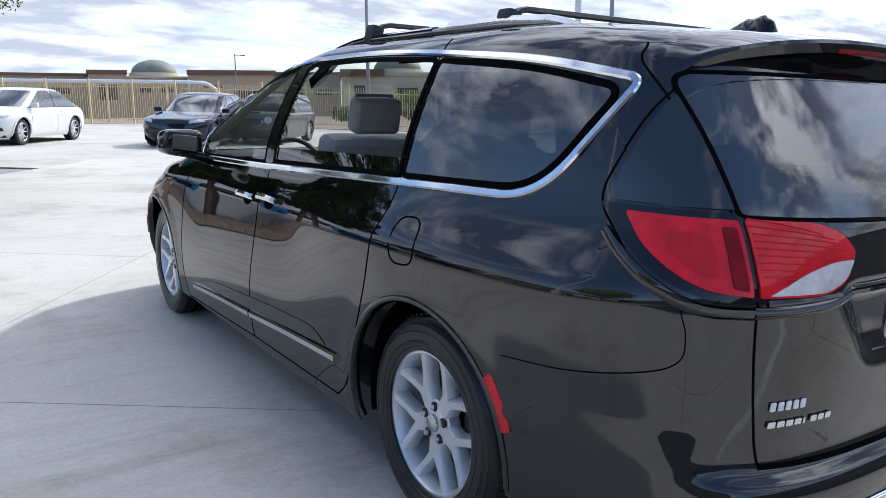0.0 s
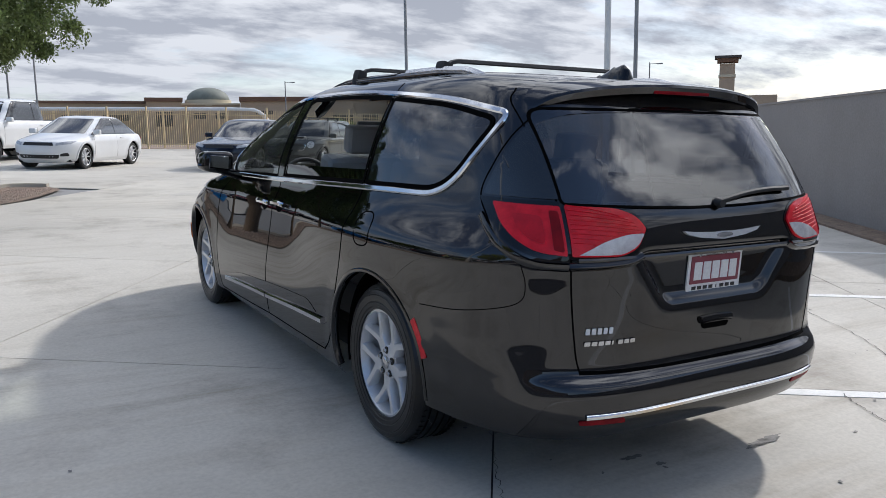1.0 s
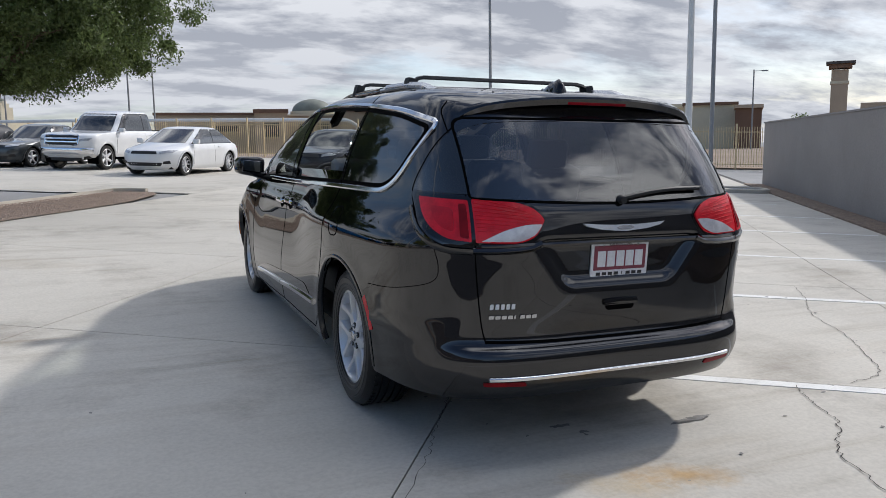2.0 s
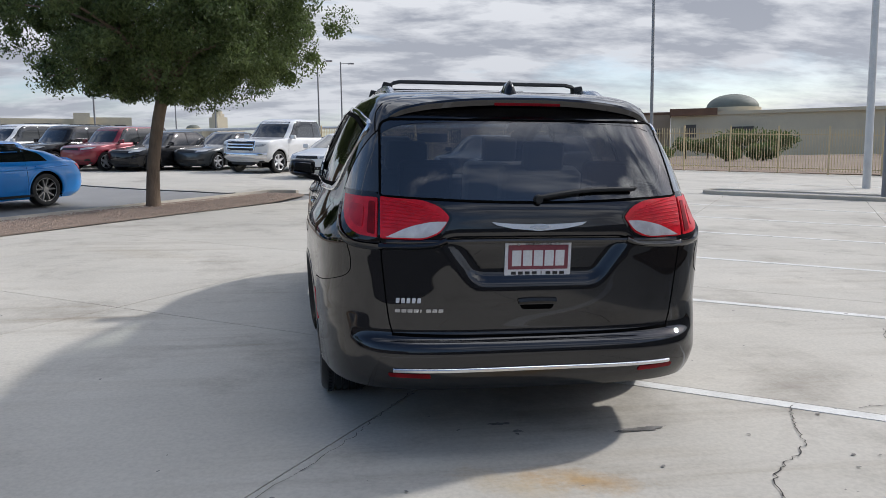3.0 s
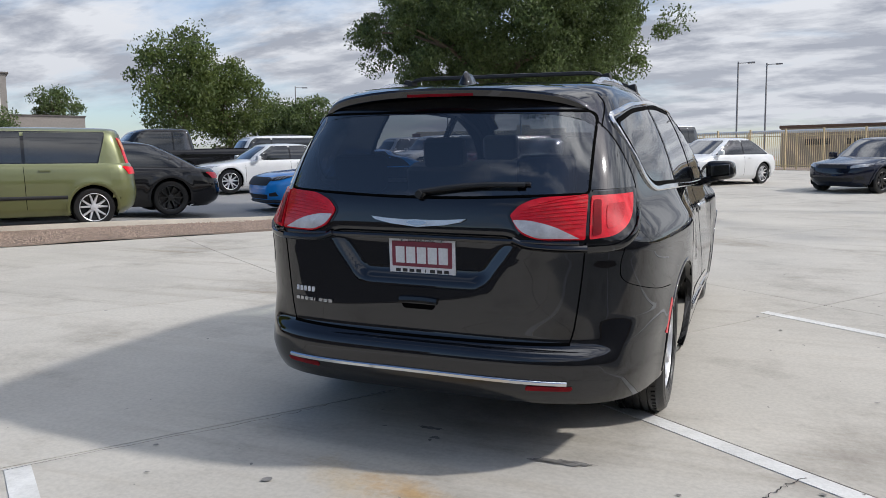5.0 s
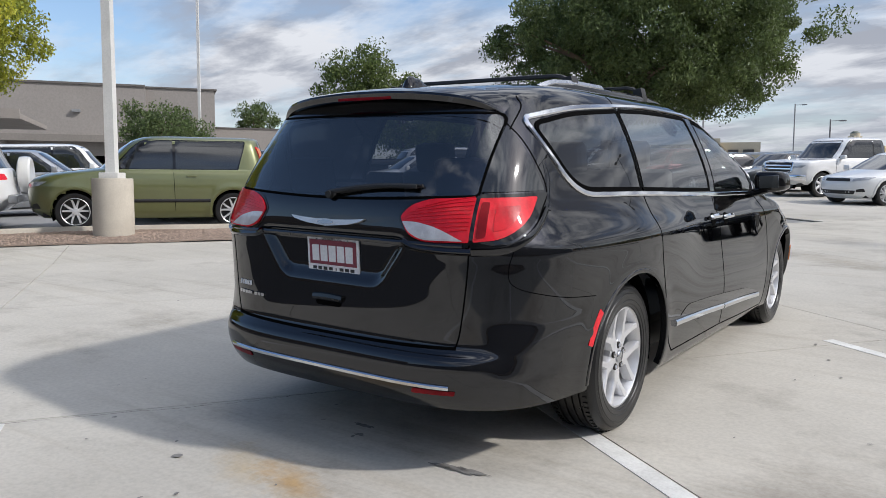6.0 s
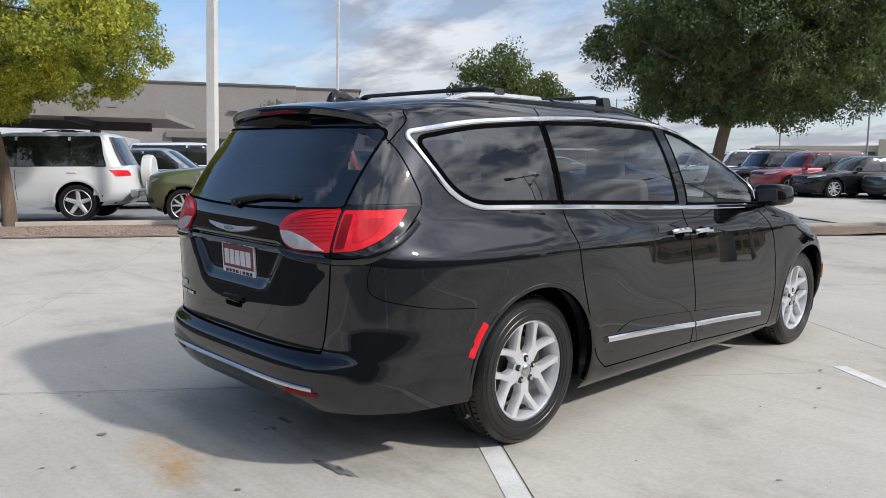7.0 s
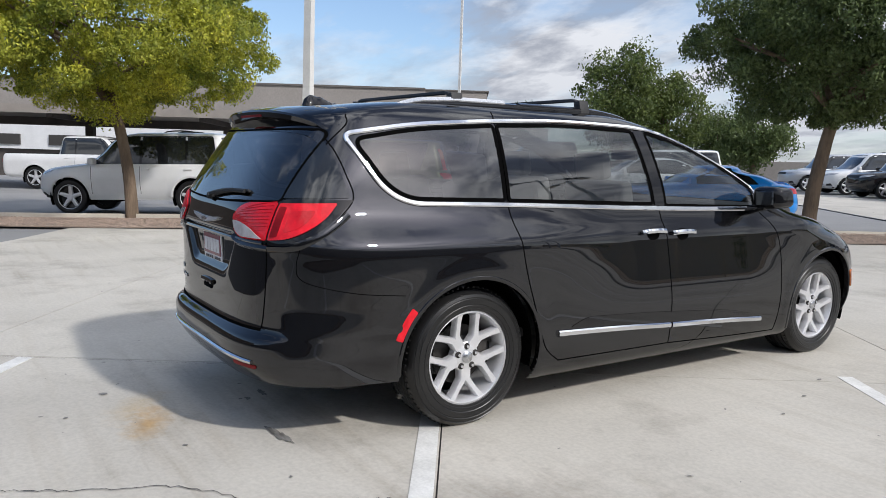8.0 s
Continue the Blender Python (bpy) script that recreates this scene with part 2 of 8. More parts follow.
M_CURB = surf("curb_concrete", (0.58, 0.53, 0.44), (0.46, 0.41, 0.34), scale=1.2, rough=0.85, fine=50.0, bump=0.3, coord="World")
M_GRAVEL = surf("gravel_bed", (0.34, 0.255, 0.19), (0.23, 0.17, 0.13), scale=9.0, rough=0.95, fine=60.0, bump=1.0, dist=0.03, coord="World")
M_PEBBLE = surf("pebbles", (0.42, 0.32, 0.25), (0.27, 0.20, 0.16), scale=20.0, rough=0.9, fine=120.0, coord="World", vary=0.2)
M_LINE = surf("line_paint", (0.78, 0.77, 0.73), (0.62, 0.61, 0.57), scale=5.0, rough=0.7, fine=60.0, bump=0.2, coord="World")
M_CRACK = surf("crack_filler", (0.035, 0.03, 0.028), scale=8, rough=0.9)
M_STAIN = surf("oil_stain", (0.16, 0.15, 0.14), (0.26, 0.25, 0.23), scale=14, rough=0.7)
M_WALL = surf("wall_block", (0.31, 0.288, 0.272), (0.27, 0.25, 0.235), scale=0.6, rough=0.92, fine=30.0, bump=0.5, dist=0.006, vary=0.05, coord="World")
M_FENCE = surf("fence_paint", (0.72, 0.55, 0.31), (0.60, 0.46, 0.26), scale=3, rough=0.6)
M_POLE_W = surf("pole_white", (0.72, 0.71, 0.68), (0.62, 0.61, 0.58), scale=2, rough=0.5, fine=40)
M_POLE_G = surf("pole_grey", (0.30, 0.30, 0.30), (0.24, 0.24, 0.24), scale=2, rough=0.5)
M_BLACKPAINT = paint("black_metallic_paint", (0.0125, 0.0130, 0.0160), metal=1.0, rough=0.36)
M_BLACKPAINT.node_tree.nodes["Principled BSDF"].inputs["Specular Tint"].default_value = (0.02, 0.02, 0.03, 1)
M_BLACKPAINT.node_tree.nodes["Principled BSDF"].inputs["Coat IOR"].default_value = 1.63
M_BLACKPAINT.node_tree.nodes["Principled BSDF"].inputs["Coat Roughness"].default_value = 0.02
M_GLOSSBLACK = paint("gloss_black_trim", (0.006, 0.006, 0.007), rough=0.18)
M_MATTBLACK = surf("black_plastic", (0.018, 0.018, 0.019), (0.013, 0.013, 0.013), scale=7, rough=0.55, fine=300, bump=0.1)
# near-black for gaps and seals, and for painted shade in hollows and openings
M_GAP_SHADE = surf("panel_gap", (0.002, 0.002, 0.002), scale=5, rough=0.9, bump=0, spec=0.05)
M_CHROME = surf("chrome", (0.80, 0.81, 0.83), (0.74, 0.75, 0.77), scale=4, rough=0.07, metal=1.0, fine=200, bump=0, rough2=0.11)
# silver darkened, so a dark reflection is put into the colour
M_MIRROR = surf("mirror_silver", (0.16, 0.17, 0.19), (0.15, 0.16, 0.18), scale=4, rough=0.03, metal=1.0, fine=200, bump=0, rough2=0.04)
M_BRIGHT = surf("bright_trim", (0.74, 0.75, 0.77), (0.66, 0.67, 0.69), scale=5, rough=0.28, metal=0.55, fine=200, bump=0, coat=0.6)
M_SATIN = surf("satin_silver", (0.62, 0.63, 0.65), (0.55, 0.56, 0.58), scale=5, rough=0.24, metal=1.0, fine=200, bump=0)
M_ALLOY = surf("wheel_alloy", (0.78, 0.78, 0.79), (0.70, 0.70, 0.71), scale=9, rough=0.33, metal=0.55, fine=300, bump=0.03, coat=0.4)
M_TYRE = surf("tyre_rubber", (0.0075, 0.0075, 0.008), (0.013, 0.0128, 0.0125), scale=6, rough=0.30, spec=0.45, fine=160, bump=0.3, dist=0.002)
M_BRAKE = surf("brake_iron", (0.07, 0.065, 0.06), (0.04, 0.037, 0.034), scale=20, rough=0.6, metal=0.6)
M_RED = surf("red_lens", (0.80, 0.011, 0.026), (0.58, 0.006, 0.014), scale=22, rough=0.35, fine=240, bump=0.0, coat=0.6, spec=0.1)
M_DARKRED = surf("dark_red_lens", (0.28, 0.006, 0.012), (0.16, 0.004, 0.008), scale=12, rough=0.4, fine=240, bump=0.0, coat=0.12, spec=0.1)
M_DEEPRED = surf("deep_red_lens", (0.64, 0.008, 0.018), (0.46, 0.005, 0.012), scale=16, rough=0.25, fine=240, bump=0.0, coat=0.6, spec=0.1)
M_RIB = surf("lens_rib_red", (0.70, 0.010, 0.022), (0.60, 0.008, 0.017), scale=12, rough=0.4, fine=240, bump=0.0, coat=0.12, spec=0.1)
M_CLEAR = surf("clear_lens", (0.76, 0.74, 0.74), (0.52, 0.49, 0.50), scale=14, rough=0.12, fine=240, bump=0.05, coat=1.0)
M_AMBER = surf("amber_lens", (0.75, 0.20, 0.03), scale=8, rough=0.15, coat=1.0)
M_PLATE_RED = surf("plate_maroon", (0.23, 0.03, 0.055), (0.19, 0.025, 0.045), scale=20, rough=0.35, coat=0.5)
M_WHITE = surf("white_print", (0.80, 0.79, 0.79), (0.74, 0.73, 0.73), scale=20, rough=0.4)
M_BLACKPRINT = surf("black_print", (0.02, 0.02, 0.02), scale=20, rough=0.5)
M_SEAT = surf("seat_leather", (0.50, 0.475, 0.44), (0.43, 0.41, 0.38), scale=5, rough=0.5, fine=180, bump=0.2)
M_CABIN = surf("cabin_trim", (0.045, 0.044, 0.043), (0.035, 0.034, 0.033), scale=6, rough=0.6, fine=200)
M_HEADLINER = surf("headliner", (0.20, 0.19, 0.18), scale=6, rough=0.9)
G_TINT = glass("privacy_glass", (0.09, 0.095, 0.105), 2.05)
G_DOOR = glass("light_tinted_glass", (0.28, 0.30, 0.315), 2.05)
G_FRONT_R = glass("front_door_glass", (0.60, 0.63, 0.63), 1.9)
G_REAR = glass("rear_privacy_glass", (0.22, 0.23, 0.25), 2.1)
G_CLEAR = glass("clear_glass", (0.74, 0.77, 0.75), 1.45)
M_CARGLASS = surf("dark_car_glass", (0.015, 0.018, 0.02), (0.011, 0.013, 0.014), scale=2, rough=0.05, fine=100, bump=0, coat=1.0, rough2=0.07)
M_BARK = surf("bark", (0.24, 0.175, 0.12), (0.13, 0.095, 0.065), scale=5, rough=0.95, fine=35, bump=0.9, dist=0.02, stretch=(1, 1, 0.25))
M_LEAF = leafy("leaf_green", (0.155, 0.20, 0.066), (0.078, 0.115, 0.038))
M_LEAF_M = leafy("leaf_mid_green", (0.165, 0.205, 0.050), (0.065, 0.10, 0.028))
M_LEAF_Y = leafy("leaf_yellow_green", (0.60, 0.57, 0.055), (0.16, 0.22, 0.035))
M_BLDG_GREY = surf("grey_block_building", (0.33, 0.30, 0.27), (0.29, 0.265, 0.24), scale=0.15, rough=0.95, fine=6, bump=0.2, coord="World")
M_BLDG_TAUPE = surf("taupe_band", (0.25, 0.225, 0.20), (0.22, 0.20, 0.175), scale=0.3, rough=0.9, fine=8, coord="World")
M_PARAPET = surf("parapet_cap", (0.16, 0.145, 0.13), (0.12, 0.11, 0.10), scale=0.5, rough=0.8)
M_BLDG_TAN = surf("tan_stucco", (0.50, 0.385, 0.275), (0.43, 0.33, 0.235), scale=0.2, rough=0.95, fine=8, coord="World")
M_BLDG_BROWN = surf("brown_cornice", (0.20, 0.115, 0.075), scale=0.5, rough=0.9)
M_BLDG_CREAM = surf("cream_stucco", (0.66, 0.58, 0.42), (0.58, 0.51, 0.38), scale=0.2, rough=0.95, fine=8, coord="World")
M_DOME = surf("patina_dome", (0.20, 0.215, 0.175), (0.15, 0.16, 0.13), scale=0.6, rough=0.6)
M_DARKWIN = surf("far_window", (0.06, 0.055, 0.05), scale=1, rough=0.3)
M_STEEL_DARK = surf("carport_steel", (0.10, 0.085, 0.075), (0.07, 0.06, 0.055), scale=2, rough=0.7)
M_ROOFSHEET = surf("carport_roof", (0.34, 0.30, 0.26), (0.28, 0.25, 0.22), scale=1.5, rough=0.7)

# ---- building helpers ----
def mesh_ob(name, me, mat, parent=None, label="", smooth=40):
    if mat is not None and not me.materials:
        me.materials.append(mat)
    if smooth:
        me.shade_smooth()
        me.set_sharp_from_angle(angle=radians(smooth))
    ob = new(name, me)
    if parent is not None:
        ob.parent = parent
    if label:
        tagged(ob, label)
    return ob


def part(name, bm, mat, parent, label="", smooth=40):
    """Links a bmesh as one mesh object under a thing or a part."""
    me = bpy.data.meshes.new(name)
    bm.to_mesh(me)
    bm.free()
    return mesh_ob(name, me, mat, parent, label, smooth)


def raw(name, verts, faces, mat, parent=None, label="", smooth=0):
    me = bpy.data.meshes.new(name)
    me.from_pydata([tuple(map(float, v)) for v in verts], [], [tuple(map(int, f)) for f in faces])
    return mesh_ob(name, me, mat, parent, label, smooth)


def thing(name, m, label, category, group="", kind=""):
    ob = new(name)
    ob.empty_display_size = 0.2
    ob.matrix_world = m
    return tagged(ob, label, category, group, kind)


def box(sx, sy, sz, at=(0, 0, 0), bevel=0.0, seg=2, turn=None, bm=None):
    bm = bm or bmesh.new()
    r = bmesh.ops.create_cube(bm, size=1.0)
    vs = r["verts"]
    bmesh.ops.scale(bm, vec=(sx, sy, sz), verts=vs)
    if bevel:
        es = list({e for v in vs for e in v.link_edges})
        rb = bmesh.ops.bevel(bm, geom=es, offset=bevel, segments=seg, profile=0.7, affect="EDGES")
        vs = list({v for f in rb["faces"] for v in f.verts} | {v for v in vs if v.is_valid})
    m = Matrix.Translation(at) @ (turn or Matrix())
    bmesh.ops.transform(bm, matrix=m, verts=vs)
    return bm


def cyl(r0, r1, h, at=(0, 0, 0), seg=20, turn=None, bm=None, bevel=0.0):
    """A cone or cylinder that stands on at."""
    bm = bm or bmesh.new()
    rr = bmesh.ops.create_cone(bm, cap_ends=True, segments=seg, radius1=r0, radius2=r1, depth=h)
    vs = rr["verts"]
    bmesh.ops.translate(bm, vec=(0, 0, h / 2), verts=vs)
    if bevel:
        es = [e for e in {e for v in vs for e in v.link_edges} if len(e.link_faces) == 2 and e.calc_face_angle(0) > 0.9]
        rb = bmesh.ops.bevel(bm, geom=es, offset=bevel, segments=2, profile=0.7, affect="EDGES")
        vs = list({v for f in rb["faces"] for v in f.verts} | {v for v in vs if v.is_valid})
    bmesh.ops.transform(bm, matrix=Matrix.Translation(at) @ (turn or Matrix()), verts=vs)
    return bm


def lathe(profile, seg=40, axis="X", bm=None):
    """Turns a closed profile of (radius, along) round the axis."""
    bm = bm or bmesh.new()
    rings = []
    for i in range(seg):
        a = 2 * math.pi * i / seg
        ring = []
        for r, h in profile:
            p = (h, r * math.cos(a), r * math.sin(a)) if axis == "X" else (r * math.cos(a), r * math.sin(a), h)
            ring.append(bm.verts.new(p))
        rings.append(ring)
    n = len(profile)
    for i in range(seg):
        a, b = rings[i], rings[(i + 1) % seg]
        for k in range(n):
            bm.faces.new((a[k], a[(k + 1) % n], b[(k + 1) % n], b[k]))
    bmesh.ops.recalc_face_normals(bm, faces=bm.faces)
    return bm


def sweep(pts, nrm, profile, closed=False, bm=None):
    """Runs a profile of (across, out) along points with surface normals."""
    bm = bm or bmesh.new()
    pts = [Vector(p) for p in pts]
    nrm = [Vector(n).normalized() for n in nrm]
    n = len(pts)
    rings = []
    for i in range(n):
        a = pts[(i - 1) % n] if closed or i else pts[i]
        b = pts[(i + 1) % n] if closed or i < n - 1 else pts[i]
        t = (b - a).normalized()
        s = t.cross(nrm[i]).normalized()
        rings.append([bm.verts.new(pts[i] + s * u + nrm[i] * v) for u, v in profile])
    k = len(profile)
    for i in range(n if closed else n - 1):
        a, b = rings[i], rings[(i + 1) % n]
        for j in range(k):
            bm.faces.new((a[j], a[(j + 1) % k], b[(j + 1) % k], b[j]))
    if not closed:
        bm.faces.new(rings[0])
        bm.faces.new(rings[-1][::-1])
    bmesh.ops.recalc_face_normals(bm, faces=bm.faces)
    return bm


def strip_profile(w, h, sink=0.004):
    return [(-w / 2, -sink), (-w / 2, h * 0.5), (-w * 0.3, h), (w * 0.3, h), (w / 2, h * 0.5), (w / 2, -sink)]


def tube_profile(r, n=8):
    return [(r * math.cos(2 * math.pi * i / n), r * math.sin(2 * math.pi * i / n)) for i in range(n)]


def smooth_line(pts, n=60, closed=False):
    """Catmull-Rom through points of any dimension, evenly spaced by chord."""
    P = np.array(pts, float)
    m = len(P)
    out = []
    per = max(2, n // (m if closed else m - 1))
    for i in range(m if closed else m - 1):
        p0 = P[(i - 1) % m] if closed or i else 2 * P[0] - P[1]
        p1, p2 = P[i], P[(i + 1) % m]
        p3 = P[(i + 2) % m] if closed or i < m - 2 else 2 * P[-1] - P[-2]
        for k in range(per):
            t = k / per
            out.append(0.5 * (2 * p1 + (p2 - p0) * t + (2 * p0 - 5 * p1 + 4 * p2 - p3) * t * t + (3 * p1 - p0 - 3 * p2 + p3) * t ** 3))
    if not closed:
        out.append(P[-1])
    return [tuple(p) for p in out]


def rounded(poly, r, n=5):
    """A polygon with its corners rounded; r is one radius or one per corner."""
    P = [Vector(p) for p in poly]
    m = len(P)
    rs = r if isinstance(r, (list, tuple)) else [r] * m
    out = []
    for i in range(m):
        a, b, c = P[i - 1], P[i], P[(i + 1) % m]
        u, v = (a - b), (c - b)
        k = min(rs[i], u.length * 0.45, v.length * 0.45)
        if k < 1e-5:
            out.append(tuple(b))
            continue
        s, e = b + u.normalized() * k, b + v.normalized() * k
        for j in range(n + 1):
            t = j / n
            out.append(tuple(s * (1 - t) ** 2 + b * 2 * t * (1 - t) + e * t * t))
    return out


def grow(poly, d):
    """The polygon moved outward by d (inward if negative)."""
    P = np.array(poly, float)
    area = sum(P[i - 1][0] * P[i][1] - P[i][0] * P[i - 1][1] for i in range(len(P)))
    sg = 1 if area > 0 else -1
    out = []
    for i in range(len(P)):
        a, b, c = P[i - 1], P[i], P[(i + 1) % len(P)]
        n1, n2 = np.array([b[1] - a[1], a[0] - b[0]]), np.array([c[1] - b[1], b[0] - c[0]])
        n1, n2 = n1 / (np.linalg.norm(n1) + 1e-9), n2 / (np.linalg.norm(n2) + 1e-9)
        q = n1 + n2
        q = q / max(0.4, q @ q / 2)
        out.append(tuple(b + sg * d * q))
    return out


def inside(poly, x, y):
    c = False
    j = len(poly) - 1
    for i in range(len(poly)):
        xi, yi = poly[i]
        xj, yj = poly[j]
        if (yi > y) != (yj > y) and x < (xj - xi) * (y - yi) / (yj - yi) + xi:
            c = not c
        j = i
    return c


def patch(poly, mapper, step=0.06, thick=0.0, off=0.0):
    """A polygon in two coordinates, cut into cells and laid on a curved surface: mapper(u, v, off) gives the place."""
    bm = bmesh.new()
    bm.faces.new([bm.verts.new((u, v, 0)) for u, v in poly])
    P = np.array(poly)
    for ax in (0, 1):
        lo, hi = P[:, ax].min(), P[:, ax].max()
        k = int((hi - lo) / step)
        for i in range(1, k + 1):
            c = lo + (hi - lo) * i / (k + 1)
            co = (c, 0, 0) if ax == 0 else (0, c, 0)
            no = (1, 0, 0) if ax == 0 else (0, 1, 0)
            bmesh.ops.bisect_plane(bm, geom=bm.verts[:] + bm.edges[:] + bm.faces[:], plane_co=co, plane_no=no, dist=1e-6)
    uv = {v: (v.co.x, v.co.y) for v in bm.verts}
    if thick:
        r = bmesh.ops.duplicate(bm, geom=bm.verts[:] + bm.edges[:] + bm.faces[:])
        vm = {k: v for k, v in r["vert_map"].items() if isinstance(k, bmesh.types.BMVert) and k in uv}
        rim = [e for e in bm.edges if e.is_boundary and e.verts[0] in uv and e.verts[1] in uv]
        for e in rim:
            a, b = e.verts
            bm.faces.new((a, b, vm[b], vm[a]))
        for a, b in vm.items():
            b.co = mapper(*uv[a], off - thick)
    for v, (a, b) in uv.items():
        v.co = mapper(a, b, off)
    bmesh.ops.recalc_face_normals(bm, faces=bm.faces)
    if not thick:
        # an open sheet faces outward
        bm.normal_update()
        c = np.mean(poly, axis=0)
        v = min(uv, key=lambda q: (uv[q][0] - c[0]) ** 2 + (uv[q][1] - c[1]) ** 2)
        out = mapper(*uv[v], off + 0.05) - mapper(*uv[v], off)
        if out.length > 1e-6 and sum(f.normal.dot(out) for f in v.link_faces) < 0:
            bmesh.ops.reverse_faces(bm, faces=bm.faces[:])
    return bm


def ring_band(inner, outer, mapper, off):
    """A flat band between two outlines of as many points, laid on a curved surface."""
    bm = bmesh.new()
    a = [bm.verts.new(mapper(*p, off)) for p in inner]
    b = [bm.verts.new(mapper(*p, off)) for p in outer]
    n = len(a)
    for i in range(n):
        bm.faces.new((a[i], a[(i + 1) % n], b[(i + 1) % n], b[i]))
    bm.normal_update()
    out = mapper(*inner[0], off + 0.05) - mapper(*inner[0], off)
    if sum(f.normal.dot(out) for f in a[0].link_faces) < 0:
        bmesh.ops.reverse_faces(bm, faces=bm.faces[:])
    return bm


def dense(poly, step=0.03):
    """The same outline with points at even, small steps."""
    out = []
    for p, q in zip(poly, list(poly[1:]) + [poly[0]]):
        p, q = Vector(p), Vector(q)
        k = max(1, int((q - p).length / step))
        out += [tuple(p.lerp(q, i / k)) for i in range(k)]
    return out


def pchip(xs, ys):
    """A smooth monotone curve through a table."""
    x, y = np.array(xs, float), np.array(ys, float)
    h, d = np.diff(x), np.diff(y) / np.diff(x)
    m = np.zeros(len(x))
    for i in range(1, len(x) - 1):
        if d[i - 1] * d[i] > 0:
            w1, w2 = 2 * h[i] + h[i - 1], h[i] + 2 * h[i - 1]
            m[i] = (w1 + w2) / (w1 / d[i - 1] + w2 / d[i])
    m[0], m[-1] = d[0], d[-1]

    def f(q):
        q = np.clip(np.asarray(q, float), x[0], x[-1])
        i = np.clip(np.searchsorted(x, q) - 1, 0, len(h) - 1)
        t = (q - x[i]) / h[i]
        return (1 + 2 * t) * (1 - t) ** 2 * y[i] + t * (1 - t) ** 2 * h[i] * m[i] + t * t * (3 - 2 * t) * y[i + 1] + t * t * (t - 1) * h[i] * m[i + 1]
    return f


class Shell:
    """A car's skin: a stack of level outlines. Tables over z give the rear end, front end, half width and the lengths of the rounded corners."""

    def __init__(self, rear, front, width, lr, lf, pr=3.0, pf=2.6, flare=(), waist=None, taper=None):
        self.taper = taper or (lambda y, z: 1.0)
        self.rear, self.front, self.width, self.lr, self.lf = (pchip(*zip(*t)) for t in (rear, front, width, lr, lf))
        self.pr, self.pf, self.flare = pr, pf, flare
        self.waist = waist
        self.kept = {}
        self.z0, self.z1 = width[0][0], width[-1][0]

    def ends(self, z):
        yr, yf = self.rear(z), self.front(z)
        a, b = self.lr(z), self.lf(z)
        k = np.minimum(1.0, (yf - yr) / (a + b + 1e-9))
        return yr, yf, a * k, b * k

    def half(self, y, z):
        yr, yf, a, b = self.ends(z)
        s = np.clip((y - yr) / a, 0, 1)
        t = np.clip((yf - y) / b, 0, 1)
        x = self.width(z) * np.maximum(0, 1 - (1 - s) ** self.pr) ** (1 / self.pr) * np.maximum(0, 1 - (1 - t) ** self.pf) ** (1 / self.pf)
        x = x * self.taper(y, z)
        for cy, cz, r, amp in self.flare:
            q = (np.hypot(y - cy, z - cz) - r) / 0.06
            x = x + amp * np.exp(-q * q) * (z < 1.0)
        if self.waist:
            x = x - self.waist(y, z)
        return x

    def side(self, sg, off=0.0):
        """mapper(y, z): a point on the left (-1) or right (1) flank, moved out along the normal."""
        def f(y, z, o=0.0):
            e = 0.004
            x = float(self.half(y, z))
            dy = float(self.half(y + e, z) - self.half(y - e, z)) / (2 * e)
            dz = float(self.half(y, z + e) - self.half(y, z - e)) / (2 * e)
            n = Vector((1, -dy, -dz)).normalized()
            p = Vector((x, y, z)) + n * (o + off)
            return Vector((sg * p.x, p.y, p.z))
        return f

    def side_n(self, sg, y, z):
        f = self.side(sg)
        return (f(y, z, 0.1) - f(y, z, 0.0)).normalized()

    def yend(self, x, z, rear=True):
        yr, yf, a, b = self.ends(z)
        q = min(abs(x) / max(1e-6, float(self.width(z))), 0.999)
        if rear:
            y = float(yr)
            for _ in range(4):
                q = min(abs(x) / max(1e-6, float(self.width(z) * self.taper(y, z))), 0.999)
                y = float(yr + a * (1 - (1 - q ** self.pr) ** (1 / self.pr)))
            return y
        return float(yf - b * (1 - (1 - q ** self.pf) ** (1 / self.pf)))

    def end(self, rear=True, off=0.0):
        """mapper(x, z): a point on the tail or the nose."""
        sg = -1 if rear else 1

        def f(x, z, o=0.0):
            e = 0.004
            y = self.yend(x, z, rear)
            dx = (self.yend(x + e, z, rear) - self.yend(x - e, z, rear)) / (2 * e)
            dz = (self.yend(x, z + e, rear) - self.yend(x, z - e, rear)) / (2 * e)
            n = Vector((dx, -1, dz)).normalized() if rear else Vector((-dx, 1, -dz)).normalized()
            return Vector((x, y, z)) + n * (o + off)
        return f

    def outline(self, z):
        """The level outline from the middle of the tail round to the flank: run, x, y."""
        z = key = round(float(z), 3)
        if key not in self.kept:
            yr, yf, a, b = (float(q) for q in self.ends(z))
            q = np.linspace(0, 0.96, 120)
            y = yr + a * (1 - (1 - q ** self.pr) ** (1 / self.pr))
            x = float(self.width(z)) * q * self.taper(y, z)
            y2 = np.linspace(y[-1], max(yr + a, y[-1] + 0.6), 160)[1:]
            x, y = np.concatenate([x, self.half(y2, z)]), np.concatenate([y, y2])
            run = np.concatenate([[0], np.cumsum(np.hypot(np.diff(x), np.diff(y)))])
            self.kept[key] = (run, x, y)
        return self.kept[key]

